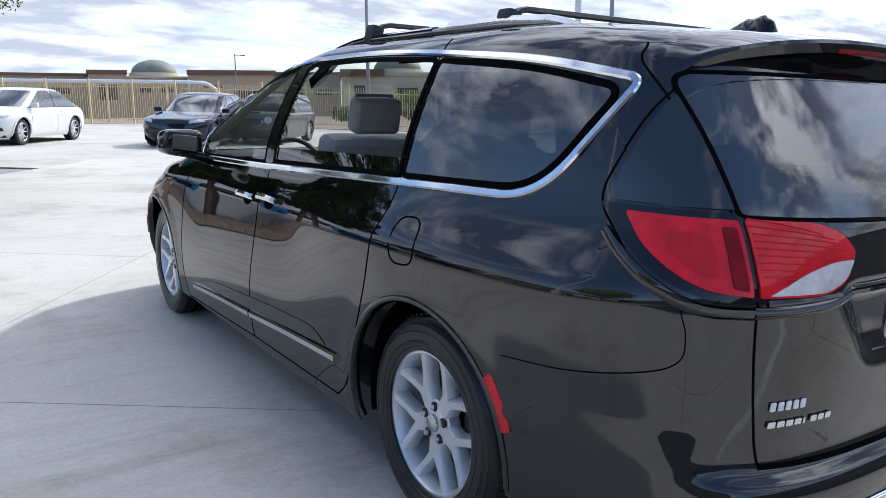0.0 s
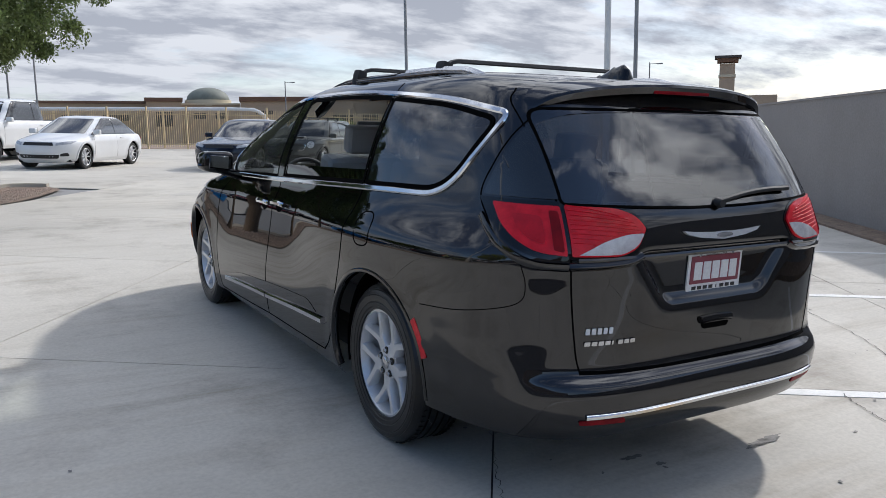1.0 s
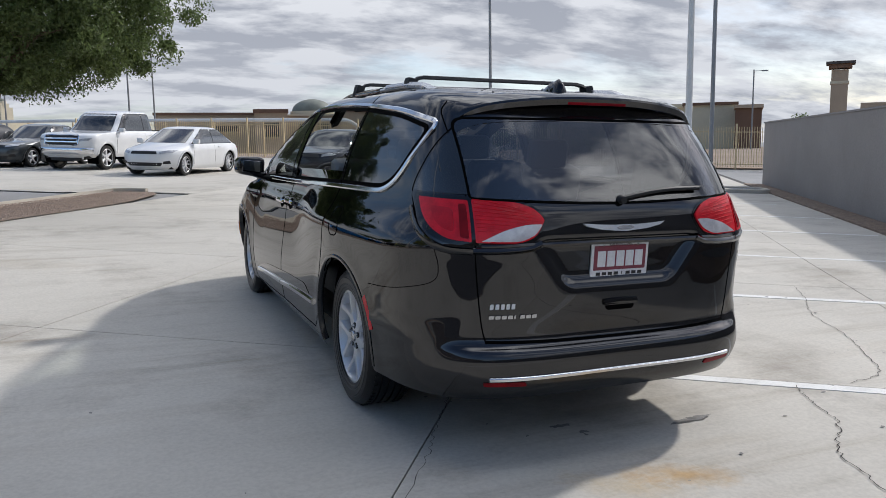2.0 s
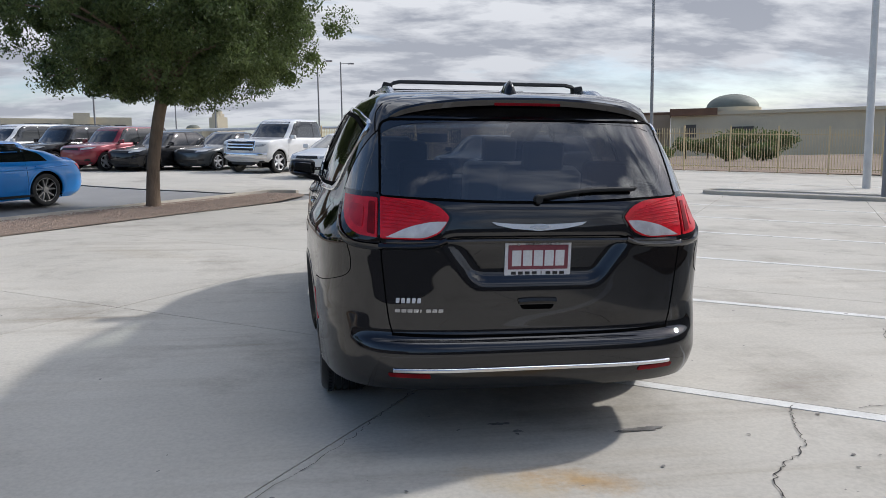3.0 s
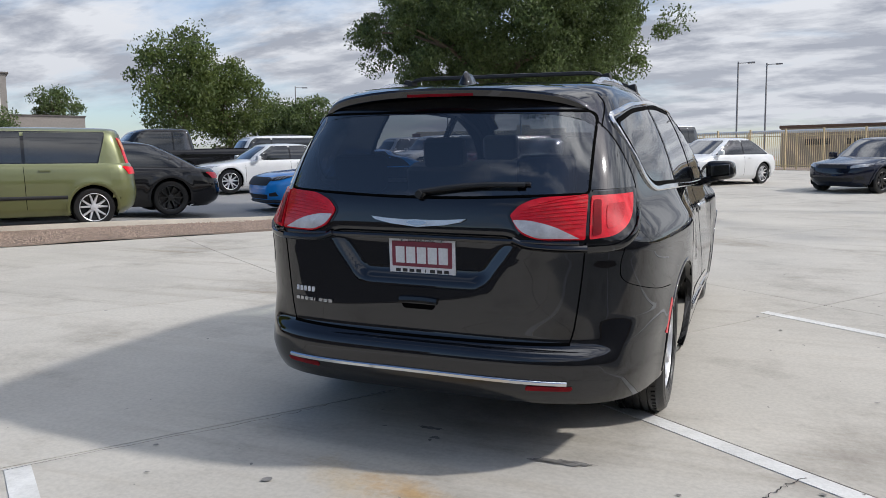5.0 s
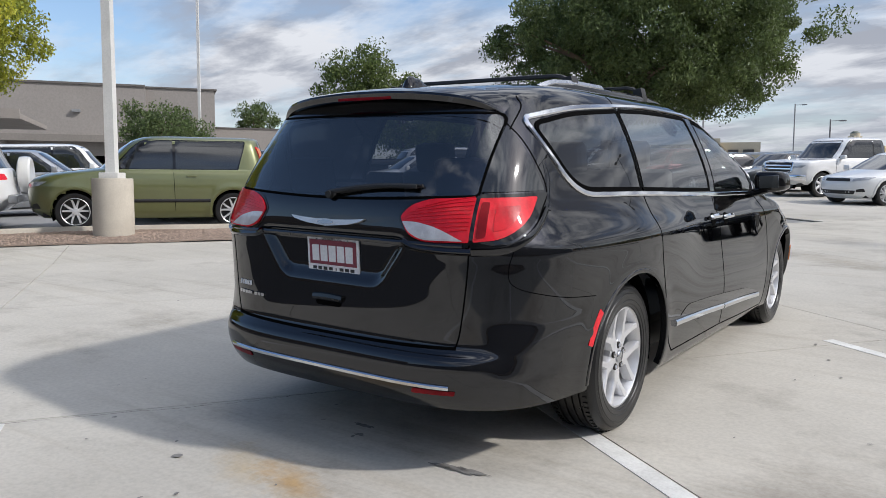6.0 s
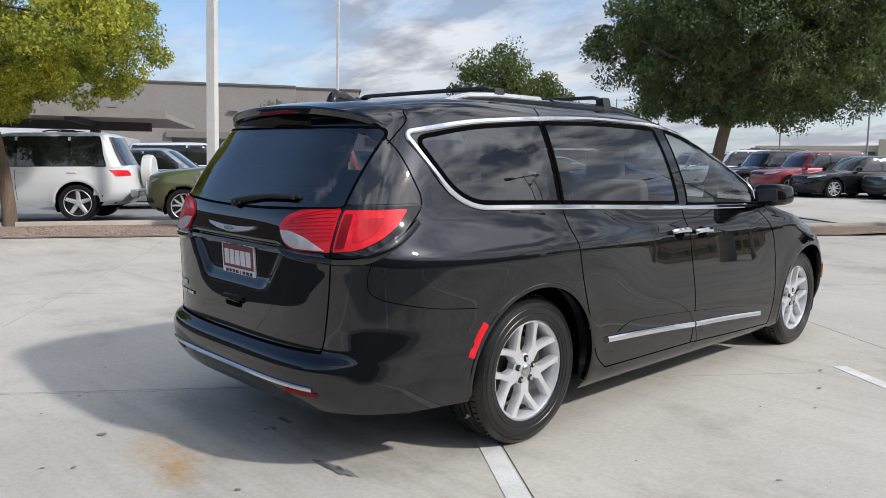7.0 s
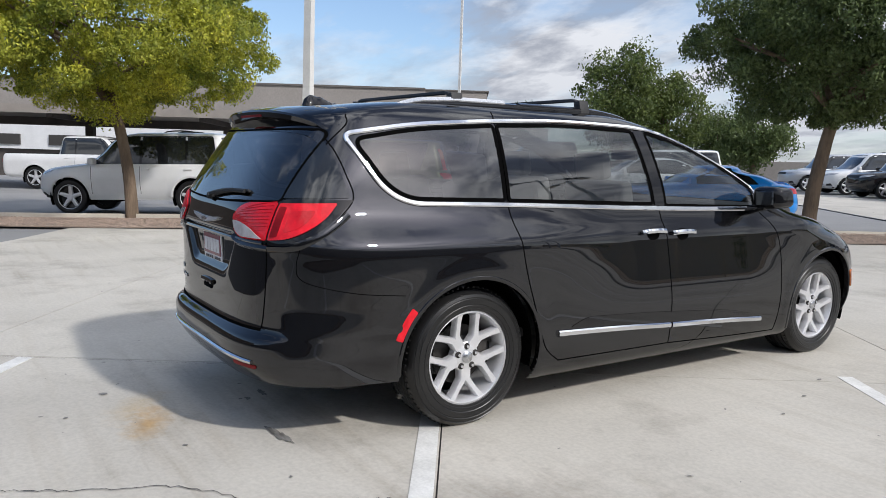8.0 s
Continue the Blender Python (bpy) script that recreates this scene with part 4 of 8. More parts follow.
def alloy_wheel(parent, x, y, z, sg, name="wheel"):
    """A wheel whose face looks along sg * x: rim, tyre, split spokes, brake."""
    hub = part(name, lathe([(r * RIM, h) for r, h in ((0.242, -0.20), (0.242, -0.012), (0.236, 0.0), (0.226, 0.002), (0.219, -0.008), (0.212, -0.05), (0.205, -0.12), (0.21, -0.20))], 48), M_ALLOY, parent, "silver alloy wheel with five split spokes")
    hub.matrix_basis = pose(x, y, z) if sg > 0 else pose(x, y, z, 0, 0, 180)
    R = 0.358
    prof = [(0.236 * RIM, -0.22), (0.236 * RIM, 0.003), (0.243, 0.009), (0.254, 0.0105), (0.257, 0.014), (0.272, 0.0165), (0.275, 0.0145), (0.279, 0.0175), (0.305, 0.0185), (0.309, 0.0155), (0.313, 0.0175), (0.328, 0.0125), (0.3315, 0.0085), (0.3345, 0.0105), (0.349, -0.006), (0.355, -0.022)]
    for k in range(4):
        c = -0.055 - 0.038 * k
        prof += [(R, c + 0.012), (R, c + 0.006), (R - 0.008, c + 0.004), (R - 0.008, c - 0.004), (R, c - 0.006)]
    prof += [(0.355, -0.20), (0.345, -0.225), (0.31, -0.235), (0.27, -0.232)]
    bars = lathe(prof, 64)
    for k in range(72):
        a = 2 * math.pi * k / 72
        for j, c in enumerate((-0.031, -0.196)):
            box(0.020, 0.016, 0.008, (c, (R - 0.0045) * math.cos(a + 0.05 * j), (R - 0.0045) * math.sin(a + 0.05 * j)), 0, turn=pose(0, 0, 0, math.degrees(a)), bm=bars)
    part("tyre", bars, M_TYRE, hub, "worn black all-season tyre", 30)
    for k in range(5):
        a0 = 270 + 72 * k
        bm = bmesh.new()
        for s in (-1, 0, 1):
            n = 11 if s else 5
            rows = []
            for i in range(n):
                t = i / (n - 1)
                r = 0.040 + ((0.224 if s else 0.120) - 0.040) * t
                bend = math.degrees(math.asin(0.0115 / r))
                if r > 0.112:
                    t2 = (r - 0.112) / 0.112
                    bend = math.degrees(math.atan2(0.0115 + (0.224 * math.sin(radians(22.5)) - 0.0115) * t2, 0.1114 + (0.224 * math.cos(radians(22.5)) - 0.1114) * t2))
                a = radians(a0 + s * bend)
                w = float(np.interp(r, [0.04, 0.12, 0.17, 0.224], [0.024, 0.0215, 0.0165, 0.0205])) * (1.0 if s else 0.9)
                face = float(np.interp(r, [0.04, 0.08, 0.14, 0.20, 0.224], [-0.018, -0.020, -0.017, -0.009, -0.003])) - (0 if s else 0.002)
                c = Vector((0, math.cos(a) * r, math.sin(a) * r)) * RIM
                tn = Vector((0, -math.sin(a), math.cos(a)))
                rows.append([bm.verts.new(c + tn * (w * u) + Vector((face + h, 0, 0))) for u, h in ((-1, -0.045), (-1, -0.010), (-0.70, 0.0), (0.70, 0.0), (1, -0.010), (1, -0.045))])
            for p, q in zip(rows, rows[1:]):
                for j in range(6):
                    bm.faces.new((p[j], p[(j + 1) % 6], q[(j + 1) % 6], q[j]))
            bm.faces.new(rows[0])
            bm.faces.new(rows[-1])
        bmesh.ops.recalc_face_normals(bm, faces=bm.faces)
        part("spoke", bm, M_ALLOY, hub, smooth=35)
    part("hub_plate", lathe([(0.0005, -0.07), (0.078, -0.07), (0.078, -0.028), (0.06, -0.018), (0.0005, -0.016)], 30), M_ALLOY, hub)
    part("centre_cap", lathe([(0.0005, -0.02), (0.030, -0.02), (0.030, -0.008), (0.024, -0.003), (0.0005, -0.002)], 24), M_SATIN, hub)
    for k in range(5):
        a = radians(90 + 72 * k)
        # dark disc on the hub face paints the shade of the nut's hole
        part("lug_pocket", cyl(0.0165, 0.0165, 0.006, (-0.021, 0.055 * math.cos(a), 0.055 * math.sin(a)), 14, pose(0, 0, 0, 0, 90, 0)), M_BRAKE, hub)
        part("lug_nut", cyl(0.0105, 0.009, 0.022, (-0.026, 0.055 * math.cos(a), 0.055 * math.sin(a)), 6, pose(0, 0, 0, 0, 90, 0)), M_CHROME, hub)
    part("brake_disc", lathe([(0.06, -0.115), (0.155, -0.115), (0.155, -0.095), (0.06, -0.095)], 36), M_BRAKE, hub)
    part("brake_caliper", box(0.06, 0.075, 0.15, (-0.10, 0.13, 0.02), 0.012), M_BRAKE, hub)
    # near-black disc added in place of the shade inside the wheel
    part("wheel_back", lathe([(0.0005, -0.19), (0.215, -0.19), (0.215, -0.175), (0.0005, -0.175)], 24), M_GAP_SHADE, hub)
    return hub


def words(name, text, size, width, mat, parent):
    """Lettering in the built-in font as one mesh, centred on its foot, lying in the x-y plane and fitted to a width."""
    cu = bpy.data.curves.new(name, "FONT")
    cu.body, cu.size, cu.align_x, cu.extrude = text, size * 1.4, "CENTER", 0.0004
    tmp = bpy.data.objects.new(name, cu)
    me = bpy.data.meshes.new_from_object(tmp)
    bpy.data.objects.remove(tmp)
    bpy.data.curves.remove(cu)
    w = max(v.co.x for v in me.vertices) - min(v.co.x for v in me.vertices)
    for v in me.vertices:
        v.co.x *= width / w
    me.materials.clear()
    me.name = name
    return mesh_ob(name, me, mat, parent, smooth=0)


def ease(t):
    t = np.clip(t, 0, 1)
    return t * t * (3 - 2 * t)


def door_waist(y, z):
    """How far the doors lean in above the sill, between the haunches over the wheels."""
    a = 0.052 * ease((z - 0.46) / 0.52) * ease((1.20 - z) / 0.28)
    r = np.hypot(y, z - HUB)
    return a * ease((r - 0.42) / 0.85) * ease((y - 0.05) / 1.0) * ease((2.95 - y) / 0.8)


def boat_tail(y, z):
    """The shoulders draw in towards the tail."""
    return 1 - (0.075 + 0.030 * ease((z - 0.9) / 0.2)) * ease((0.25 - y) / 1.2)


VAN = Shell(
    rear=[(0.17, -0.86), (0.24, -0.97), (0.30, -1.035), (0.36, -1.072), (0.42, -1.088), (0.47, -1.092), (0.505, -1.078), (0.53, -1.045), (0.56, -1.034), (0.64, -1.035), (0.75, -1.036), (0.88, -1.040), (0.97, -1.044), (1.03, -1.036), (1.09, -1.022), (1.134, -1.002), (1.25, -0.935), (1.38, -0.852), (1.48, -0.782), (1.545, -0.730), (1.575, -0.655), (1.597, -0.560), (1.618, -0.42), (1.642, -0.16), (1.660, 0.13), (1.676, 0.47), (1.686, 0.80)],
    front=[(0.17, 3.85), (0.28, 3.98), (0.45, 4.05), (0.6, 4.04), (0.72, 3.99), (0.82, 3.86), (0.90, 3.66), (0.95, 3.48), (0.99, 3.28), (1.02, 3.10), (1.05, 2.98), (1.12, 2.80), (1.2, 2.62), (1.35, 2.28), (1.5, 1.90), (1.58, 1.66), (1.63, 1.45), (1.66, 1.26), (1.68, 1.02), (1.686, 0.86)],
    width=[(0.17, 0.90), (0.22, 0.948), (0.30, 0.972), (0.42, 0.986), (0.55, 0.993), (0.70, 0.998), (0.82, 1.002), (0.90, 1.003), (0.935, 1.000), (0.97, 0.985), (1.02, 0.955), (1.08, 0.925), (1.14, 0.902), (1.25, 0.868), (1.38, 0.817), (1.50, 0.757), (1.557, 0.722), (1.595, 0.682), (1.62, 0.635), (1.645, 0.55), (1.662, 0.44), (1.675, 0.30), (1.683, 0.15), (1.686, 0.03)],
    lr=[(0.17, 0.82), (0.88, 0.80), (1.03, 0.66), (1.14, 0.59), (1.25, 0.55), (1.4, 0.52), (1.55, 0.45), (1.62, 0.42), (1.686, 0.30)],
    lf=[(0.17, 1.0), (0.9, 1.0), (1.0, 0.62), (1.1, 0.50), (1.5, 0.42), (1.62, 0.40), (1.686, 0.30)],
    pr=4.0, pf=2.5, taper=boat_tail,
    flare=[(0.0, HUB, 0.44, 0.005), (BASE, HUB, 0.44, 0.008)], waist=door_waist)
ARCH = 0.418

SEAM1 = smooth_line([(0.252, 1.535), (0.225, 1.15), (0.256, 0.936), (0.311, 0.729), (0.392, 0.513), (0.455, 0.365), (0.56, 0.279)], 60)
SEAM2 = smooth_line([(1.318, 1.548), (1.372, 1.09), (1.404, 0.921), (1.432, 0.649), (1.443, 0.45), (1.451, 0.272)], 50)
SEAM3 = smooth_line([(2.318, 1.062), (2.43, 0.97), (2.507, 0.841), (2.545, 0.60), (2.552, 0.413), (2.535, 0.235)], 50)
G_QUARTER = rounded([(-0.560, 1.425), (-0.25, 1.482), (0.225, 1.517), (0.205, 1.150), (-0.395, 1.162)], [0.05, 0.2, 0.012, 0.012, 0.16], 8)
G_SLIDE = rounded([(0.262, 1.519), (0.72, 1.537), (1.262, 1.528), (1.312, 1.118), (0.243, 1.148)], [0.012, 0.3, 0.015, 0.015, 0.012], 6)
G_FRONT = rounded([(1.385, 1.520), (1.62, 1.470), (1.88, 1.388), (2.10, 1.285), (2.262, 1.188), (2.285, 1.085), (1.432, 1.107)], [0.015, 0.2, 0.2, 0.2, 0.03, 0.03, 0.015], 5)
CHROME_RING = rounded([(-0.612, 1.452), (-0.25, 1.513), (0.26, 1.549), (0.72, 1.568), (1.34, 1.557), (1.64, 1.502), (1.90, 1.418), (2.12, 1.315), (2.31, 1.205), (2.325, 1.066), (1.40, 1.082), (0.21, 1.124), (-0.42, 1.134)], [0.05, 0.3, 0.3, 0.3, 0.25, 0.2, 0.2, 0.2, 0.03, 0.03, 0.3, 0.3, 0.17], 9)
G_BACK = rounded([(-0.680, 1.136), (0.0, 1.108), (0.680, 1.136), (0.660, 1.470), (-0.660, 1.470)], [0.02, 0.6, 0.02, 0.05, 0.05], 6)


def y_at(line, z):
    zs = [p[1] for p in line][::-1]
    return float(np.interp(z, zs, [p[0] for p in line][::-1]))


def build_van():
    root = thing("minivan", SLOPE.copy(), "glossy black minivan with chrome window trim parked across a bay line", "van")
    levels = sorted(set(list(np.arange(0.17, 0.50, 0.0175)) + list(np.arange(0.50, 0.58, 0.008)) + list(np.arange(0.58, 1.545, 0.0165)) + list(np.arange(1.545, 1.64, 0.008)) + list(np.arange(1.64, 1.684, 0.004)) + [1.6855]))
    V, F, n = VAN.grid(levels, 60, 140, 110)
    # a shallow bay round the plate, tapered to its foot
    for i, (x, y, z) in enumerate(V):
        if y < -0.8 and 0.70 < z < 1.0:
            half = np.interp(z, [0.765, 0.955], [0.305, 0.445])
            u = np.clip((half - abs(x)) / 0.085, 0, 1)
            v = np.clip((z - 0.745) / 0.07, 0, 1) * np.clip((0.985 - z) / 0.05, 0, 1)
            s = (u * u * (3 - 2 * u)) * (v * v * (3 - 2 * v))
            V[i][1] += 0.034 * s
    # the step on top of the bumper dies out round the corners
    zz = V[:, 2]
    plain = np.interp(zz, [0.42, 0.64], [0.0, 1.0])
    stepped = VAN.rear(np.clip(zz, 0.2, 1.6))
    even = -1.088 + (-1.035 + 1.088) * plain
    fade = ease((np.abs(V[:, 0]) - 0.69) / 0.14) * ease((-0.25 - V[:, 1]) / 0.3) * ((zz > 0.42) & (zz < 0.64))
    V[:, 1] += (even - stepped) * fade
    # pull vertices near the wheel openings onto their circles
    for cy in (0.0, BASE):
        for i, (x, y, z) in enumerate(V):
            if abs(x) > 0.6:
                r = math.hypot(y - cy, z - HUB)
                if abs(r - ARCH) < 0.013 and r > 0:
                    V[i][1], V[i][2] = cy + (y - cy) * ARCH / r, HUB + (z - HUB) * ARCH / r
    N = normals_of(V, F)
    C = V[np.array(F)].mean(1)
    bins = {}
    glass_side = [grow(g, 0.0) for g in (G_QUARTER, G_SLIDE, G_FRONT)]
    back_hole = grow(G_BACK, -0.006)
    shield = rounded([(-0.74, 1.075), (0.74, 1.075), (0.60, 1.60), (-0.60, 1.60)], 0.06, 4)
    for i, (x, y, z) in enumerate(C):
        ax = abs(x)
        sd = "r" if x > 0 else "l"
        if ax > 0.6 and min(math.hypot(y, z - HUB), math.hypot(y - BASE, z - HUB)) < ARCH - 0.003:
            continue
        if (y < -0.40 and z < 0.295) or (y > 3.4 and z < 0.22) or z < 0.195:
            continue
        yr, yf, la, lb = (float(q) for q in VAN.ends(z))
        if y < yr + la * 0.9 and y < -0.3 and ax < 0.72 and inside(back_hole, x, z):
            continue
        if 1.05 < z < 1.56 and y > -0.7 and any(inside(g, y, z) for g in glass_side) and y < yf - 0.12:
            continue
        if z > 1.05 and inside(shield, x, z) and y > yf - lb * 0.9:
            continue
        key = "body"
        if y < -0.2 and z < 0.535:
            key = "rear_bumper"
        elif y < -0.35 and z < 0.70 and ax > 0.66 and y < -0.2:
            key = "rear_bumper"
        elif y < -0.5 and ax < np.interp(z, [0.5, 0.95, 1.13, 1.40, 1.56], [0.635, 0.69, 0.695, 0.67, 0.62]) and 0.535 < z < 1.60:
            key = "tailgate"
        elif ax > 0.6 and 0.272 < z < 1.545 and y_at(SEAM1, z) < y < y_at(SEAM2, z):
            key = "sliding_door_" + sd
        elif ax > 0.5 and 0.232 < z < 1.545 and y_at(SEAM2, z) < y < (y_at(SEAM3, z) if z < 1.06 else yf - 0.05):
            key = "front_door_" + sd
        elif y > 3.0 and z > 0.78:
            key = "bonnet"
        elif y > 3.3:
            key = "front_bumper"
        bins.setdefault(key, []).append(i)
    obs = {}
    for key, keep in bins.items():
        obs[key] = panel(key.rsplit("_", 1)[0] if key[-2:] in ("_l", "_r") else key, V, N, F, keep, M_BLACKPAINT, root)
    body, gate, bumper = obs["body"], obs["tailgate"], obs["rear_bumper"]
    part("underbody", box(1.62, 4.3, 0.16, (0, 1.45, 0.33), 0.04), M_MATTBLACK, root, "dark underbody")

    for sg, sd in ((1, "r"), (-1, "l")):
        S = VAN.side(sg)

        def run(line, prof, closed=False, off=0.0):
            P = [S(y, z, off) for y, z in line]
            return sweep(P, [VAN.side_n(sg, y, z) for y, z in line], prof, closed)
        # glass
        door_s, door_f = obs["sliding_door_" + sd], obs["front_door_" + sd]
        clear_left = sg < 0
        part("window_pane", patch(grow(G_QUARTER, 0.012), S, 0.07, 0, 0.003), G_TINT, root, "dark tinted quarter glass")
        part("window_pane", patch(grow(G_SLIDE, 0.012), S, 0.07, 0, 0.003), G_DOOR, door_s, "tinted sliding door glass") if sg > 0 else part("window_pane", patch([(y, z) for y, z in rounded([(0.25, 1.20), (1.318, 1.175), (1.325, 1.105), (0.231, 1.135)], 0.01, 3)], S, 0.07, 0.004, 0.0), G_TINT, door_s, "sliding door glass wound most of the way down")
        part("window_pane", patch(grow(G_FRONT, 0.012), S, 0.07, 0, 0.003), G_CLEAR if clear_left else G_FRONT_R, door_f, "front door glass")
        # black surrounds and the chrome ring
        for ki, (g, par) in enumerate(((G_QUARTER, root), (G_SLIDE, door_s), (G_FRONT, door_f))):
            gd = dense(g)
            part("window_seal", ring_band(grow(gd, -0.004), grow(gd, 0.015), S, 0.0045 + 0.0008 * ki), M_GAP_SHADE, par)
        part("chrome_surround", run(CHROME_RING, strip_profile(0.026, 0.010), True, 0.001), M_CHROME, root, "bright chrome strip round the side windows")
        # pillar between the doors
        part("pillar_cover", patch(rounded([(1.285, 1.535), (1.365, 1.537), (1.418, 1.10), (1.335, 1.103)], 0.01, 3), S, 0.07, 0.004, 0.006), M_GLOSSBLACK, door_f, "gloss black door pillar cover")
        # gaps
        seam = [(-0.003, -0.004), (-0.003, 0.0012), (0.003, 0.0012), (0.003, -0.004)]
        fine_seam = [(-0.0016, -0.004), (-0.0016, 0.0012), (0.0016, 0.0012), (0.0016, -0.004)]
        part("door_gap", run(SEAM1, seam), M_GAP_SHADE, door_s)
        part("door_gap", run(SEAM2, seam), M_GAP_SHADE, door_f)
        part("door_gap", run(SEAM3, seam), M_GAP_SHADE, door_f)
        part("door_gap", run(smooth_line([(0.56, 0.279), (0.9, 0.276), (1.451, 0.272)], 24), seam), M_GAP_SHADE, door_s)
        part("door_gap", run(smooth_line([(1.451, 0.272), (2.0, 0.250), (2.535, 0.235)], 24), seam), M_GAP_SHADE, door_f)
        part("bumper_gap", run(smooth_line([(-0.40, 0.708), (-0.62, 0.728), (-0.80, 0.765), (-0.872, 0.80), (-0.885, 0.86), (-0.875, 0.93)], 36), fine_seam), M_GAP_SHADE, bumper)
        part("roof_gap", run(smooth_line([(0.25, 1.545), (0.27, 1.60)], 6), seam), M_GAP_SHADE, root)
        # wheel opening lip and liner
        for cy in (0.0, BASE):
            arc = []
            for k in range(41):
                a = radians(-22 + 224 * k / 40)
                y, z = cy + (ARCH + 0.004) * math.cos(a), HUB + (ARCH + 0.004) * math.sin(a)
                if z > (0.30 if cy == 0.0 and y < 0 else 0.205):
                    arc.append((y, z))
            part("arch_lip", run(arc, [(-0.012, -0.03), (-0.012, 0.002), (-0.004, 0.005), (0.006, 0.004), (0.012, -0.004), (0.012, -0.03)]), M_BLACKPAINT, root)
            bm = bmesh.new()
            rows = []
            for k in range(33):
                a = radians((-14 + 200 * k / 32) if cy == 0.0 else (-20 + 220 * k / 32))
                y, z = cy + (ARCH + 0.012) * math.cos(a), HUB + (ARCH + 0.012) * math.sin(a)
                rows.append([bm.verts.new((sg * x, y, z)) for x in (0.58, 0.90 if z < 1.2 else 0.88)] + [bm.verts.new((sg * 0.58, cy, HUB))])
            for p, q in zip(rows, rows[1:]):
                bm.faces.new((p[0], p[1], q[1], q[0]))
                bm.faces.new((p[2], p[0], q[0]))
            part("wheel_liner", bm, M_GAP_SHADE, root, "black wheel arch liner")
        # sill trim in two pieces
        for a, b in (((0.535, 0.432), (1.436, 0.388)), ((1.452, 0.387), (2.345, 0.338))):
            line = [(a[0] + (b[0] - a[0]) * i / 20, a[1] + (b[1] - a[1]) * i / 20 + 0.004 * math.sin(math.pi * i / 20)) for i in range(21)]
            part("sill_trim", run(line, strip_profile(0.034, 0.016), False, 0.0), M_CHROME, door_s if a[0] < 1 else door_f, "bright silver lower door strip")
        # raised lip above the sill strip
        scoop = rounded([(0.62, 0.455), (0.74, 0.505), (1.2, 0.487), (2.0, 0.432), (2.30, 0.372), (2.33, 0.352), (1.45, 0.402)], [0.03, 0.08, 0.3, 0.2, 0.06, 0.01, 0.1], 6)
        part("door_scoop", patch(scoop, S, 0.06, 0.0, 0.0025), M_GLOSSBLACK, root, "smooth scalloped lower door panel")
        # handles
        for hy, hz, par in ((1.285, 0.946, door_s), (1.545, 0.938, door_f)):
            # flat near-black oval paints the shaded hollow behind the handle
            cup = [(hy + 0.052 * math.cos(q), hz - 0.008 + 0.036 * math.sin(q)) for q in np.linspace(0, 2 * math.pi, 25)[:-1]]
            part("handle_cup", patch(cup, S, 0.05, 0, 0.002), M_GAP_SHADE, par)
            bar = smooth_line([(hy - 0.105, hz), (hy - 0.05, hz + 0.002), (hy + 0.05, hz + 0.002), (hy + 0.105, hz)], 20)
            P = [S(y, z, 0.012 + 0.02 * (1 - ((y - hy) / 0.105) ** 2) ** 0.5 if abs(y - hy) < 0.105 else 0.012) for y, z in bar]
            part("door_handle", sweep(P, [VAN.side_n(sg, y, z) for y, z in bar], [(-0.013, -0.008), (-0.013, 0.006), (0.0, 0.011), (0.013, 0.006), (0.013, -0.008)]), M_CHROME, par, "chrome pull handle")
        # red side reflector behind the rear wheel, amber marker at the front
        refl = [(HUB * 0 + 0.468 * math.cos(a), HUB + 0.468 * math.sin(a)) for a in np.linspace(radians(141), radians(162), 10)]
        refl += [(0.430 * math.cos(a), HUB + 0.430 * math.sin(a)) for a in np.linspace(radians(162), radians(141), 10)]
        part("side_reflector", patch(rounded(refl, 0.006, 2), S, 0.05, 0.003, 0.0015), M_RED, bumper, "red side reflector")
        mark = [(BASE + 0.452 * math.cos(a), HUB + 0.452 * math.sin(a)) for a in np.linspace(radians(16), radians(33), 8)]
        mark += [(BASE + 0.425 * math.cos(a), HUB + 0.425 * math.sin(a)) for a in np.linspace(radians(33), radians(16), 8)]
        part("side_marker", patch(mark, S, 0.05, 0.010, 0.013), M_AMBER, root, "amber side marker")
        # door mirror
        arm = box(0.16, 0.07, 0.055, (sg * 0.965, 2.245, 1.075), 0.02, 3, pose(0, 0, 0, 0, -18 * sg, 0))
        mir = part("door_mirror", arm, M_GLOSSBLACK, door_f, "gloss black door mirror")
        cap = box(0.205, 0.14, 0.150, (sg * 1.052, 2.265, 1.146), 0.062, 5, pose(0, 0, 0, 0, -5 * sg, -10 * sg))
        for v in cap.verts:
            f = max(0.0, (sg * v.co.x - 0.97) / 0.18)
            v.co.z = 1.140 + (v.co.z - 1.140) * (1.02 - 0.20 * f * f)
            v.co.y += 0.035 * f * f
        part("mirror_housing", cap, M_GLOSSBLACK, mir)
        part("mirror_glass", box(0.135, 0.006, 0.088, (sg * 1.050, 2.194, 1.146), 0.002, 1, pose(0, 0, 0, 0, -5 * sg, -10 * sg)), M_MIRROR, mir, "mirror glass")
        # wheels
        for cy in (0.0, BASE):
            alloy_wheel(root, sg * 0.918, cy, HUB, sg)
        # roof rail
        ys = np.linspace(-0.42, 1.66, 40)
        line, nn = [], []
        for y in ys:
            t = (y + 0.42) / 2.08
            x = 0.575 - 0.03 * abs(t - 0.45)
            lift = -0.050 + 0.060 * float(ease(min(1, 6 * t, 6 * (1 - t))))
            line.append(Vector((sg * x, y, VAN.top(x, y) + lift)))
            nn.append(Vector((sg * 0.35, 0, 1)))
        line = [line[0]] + [(a + b + c) / 3 for a, b, c in zip(line, line[1:], line[2:])] + [line[-1]]
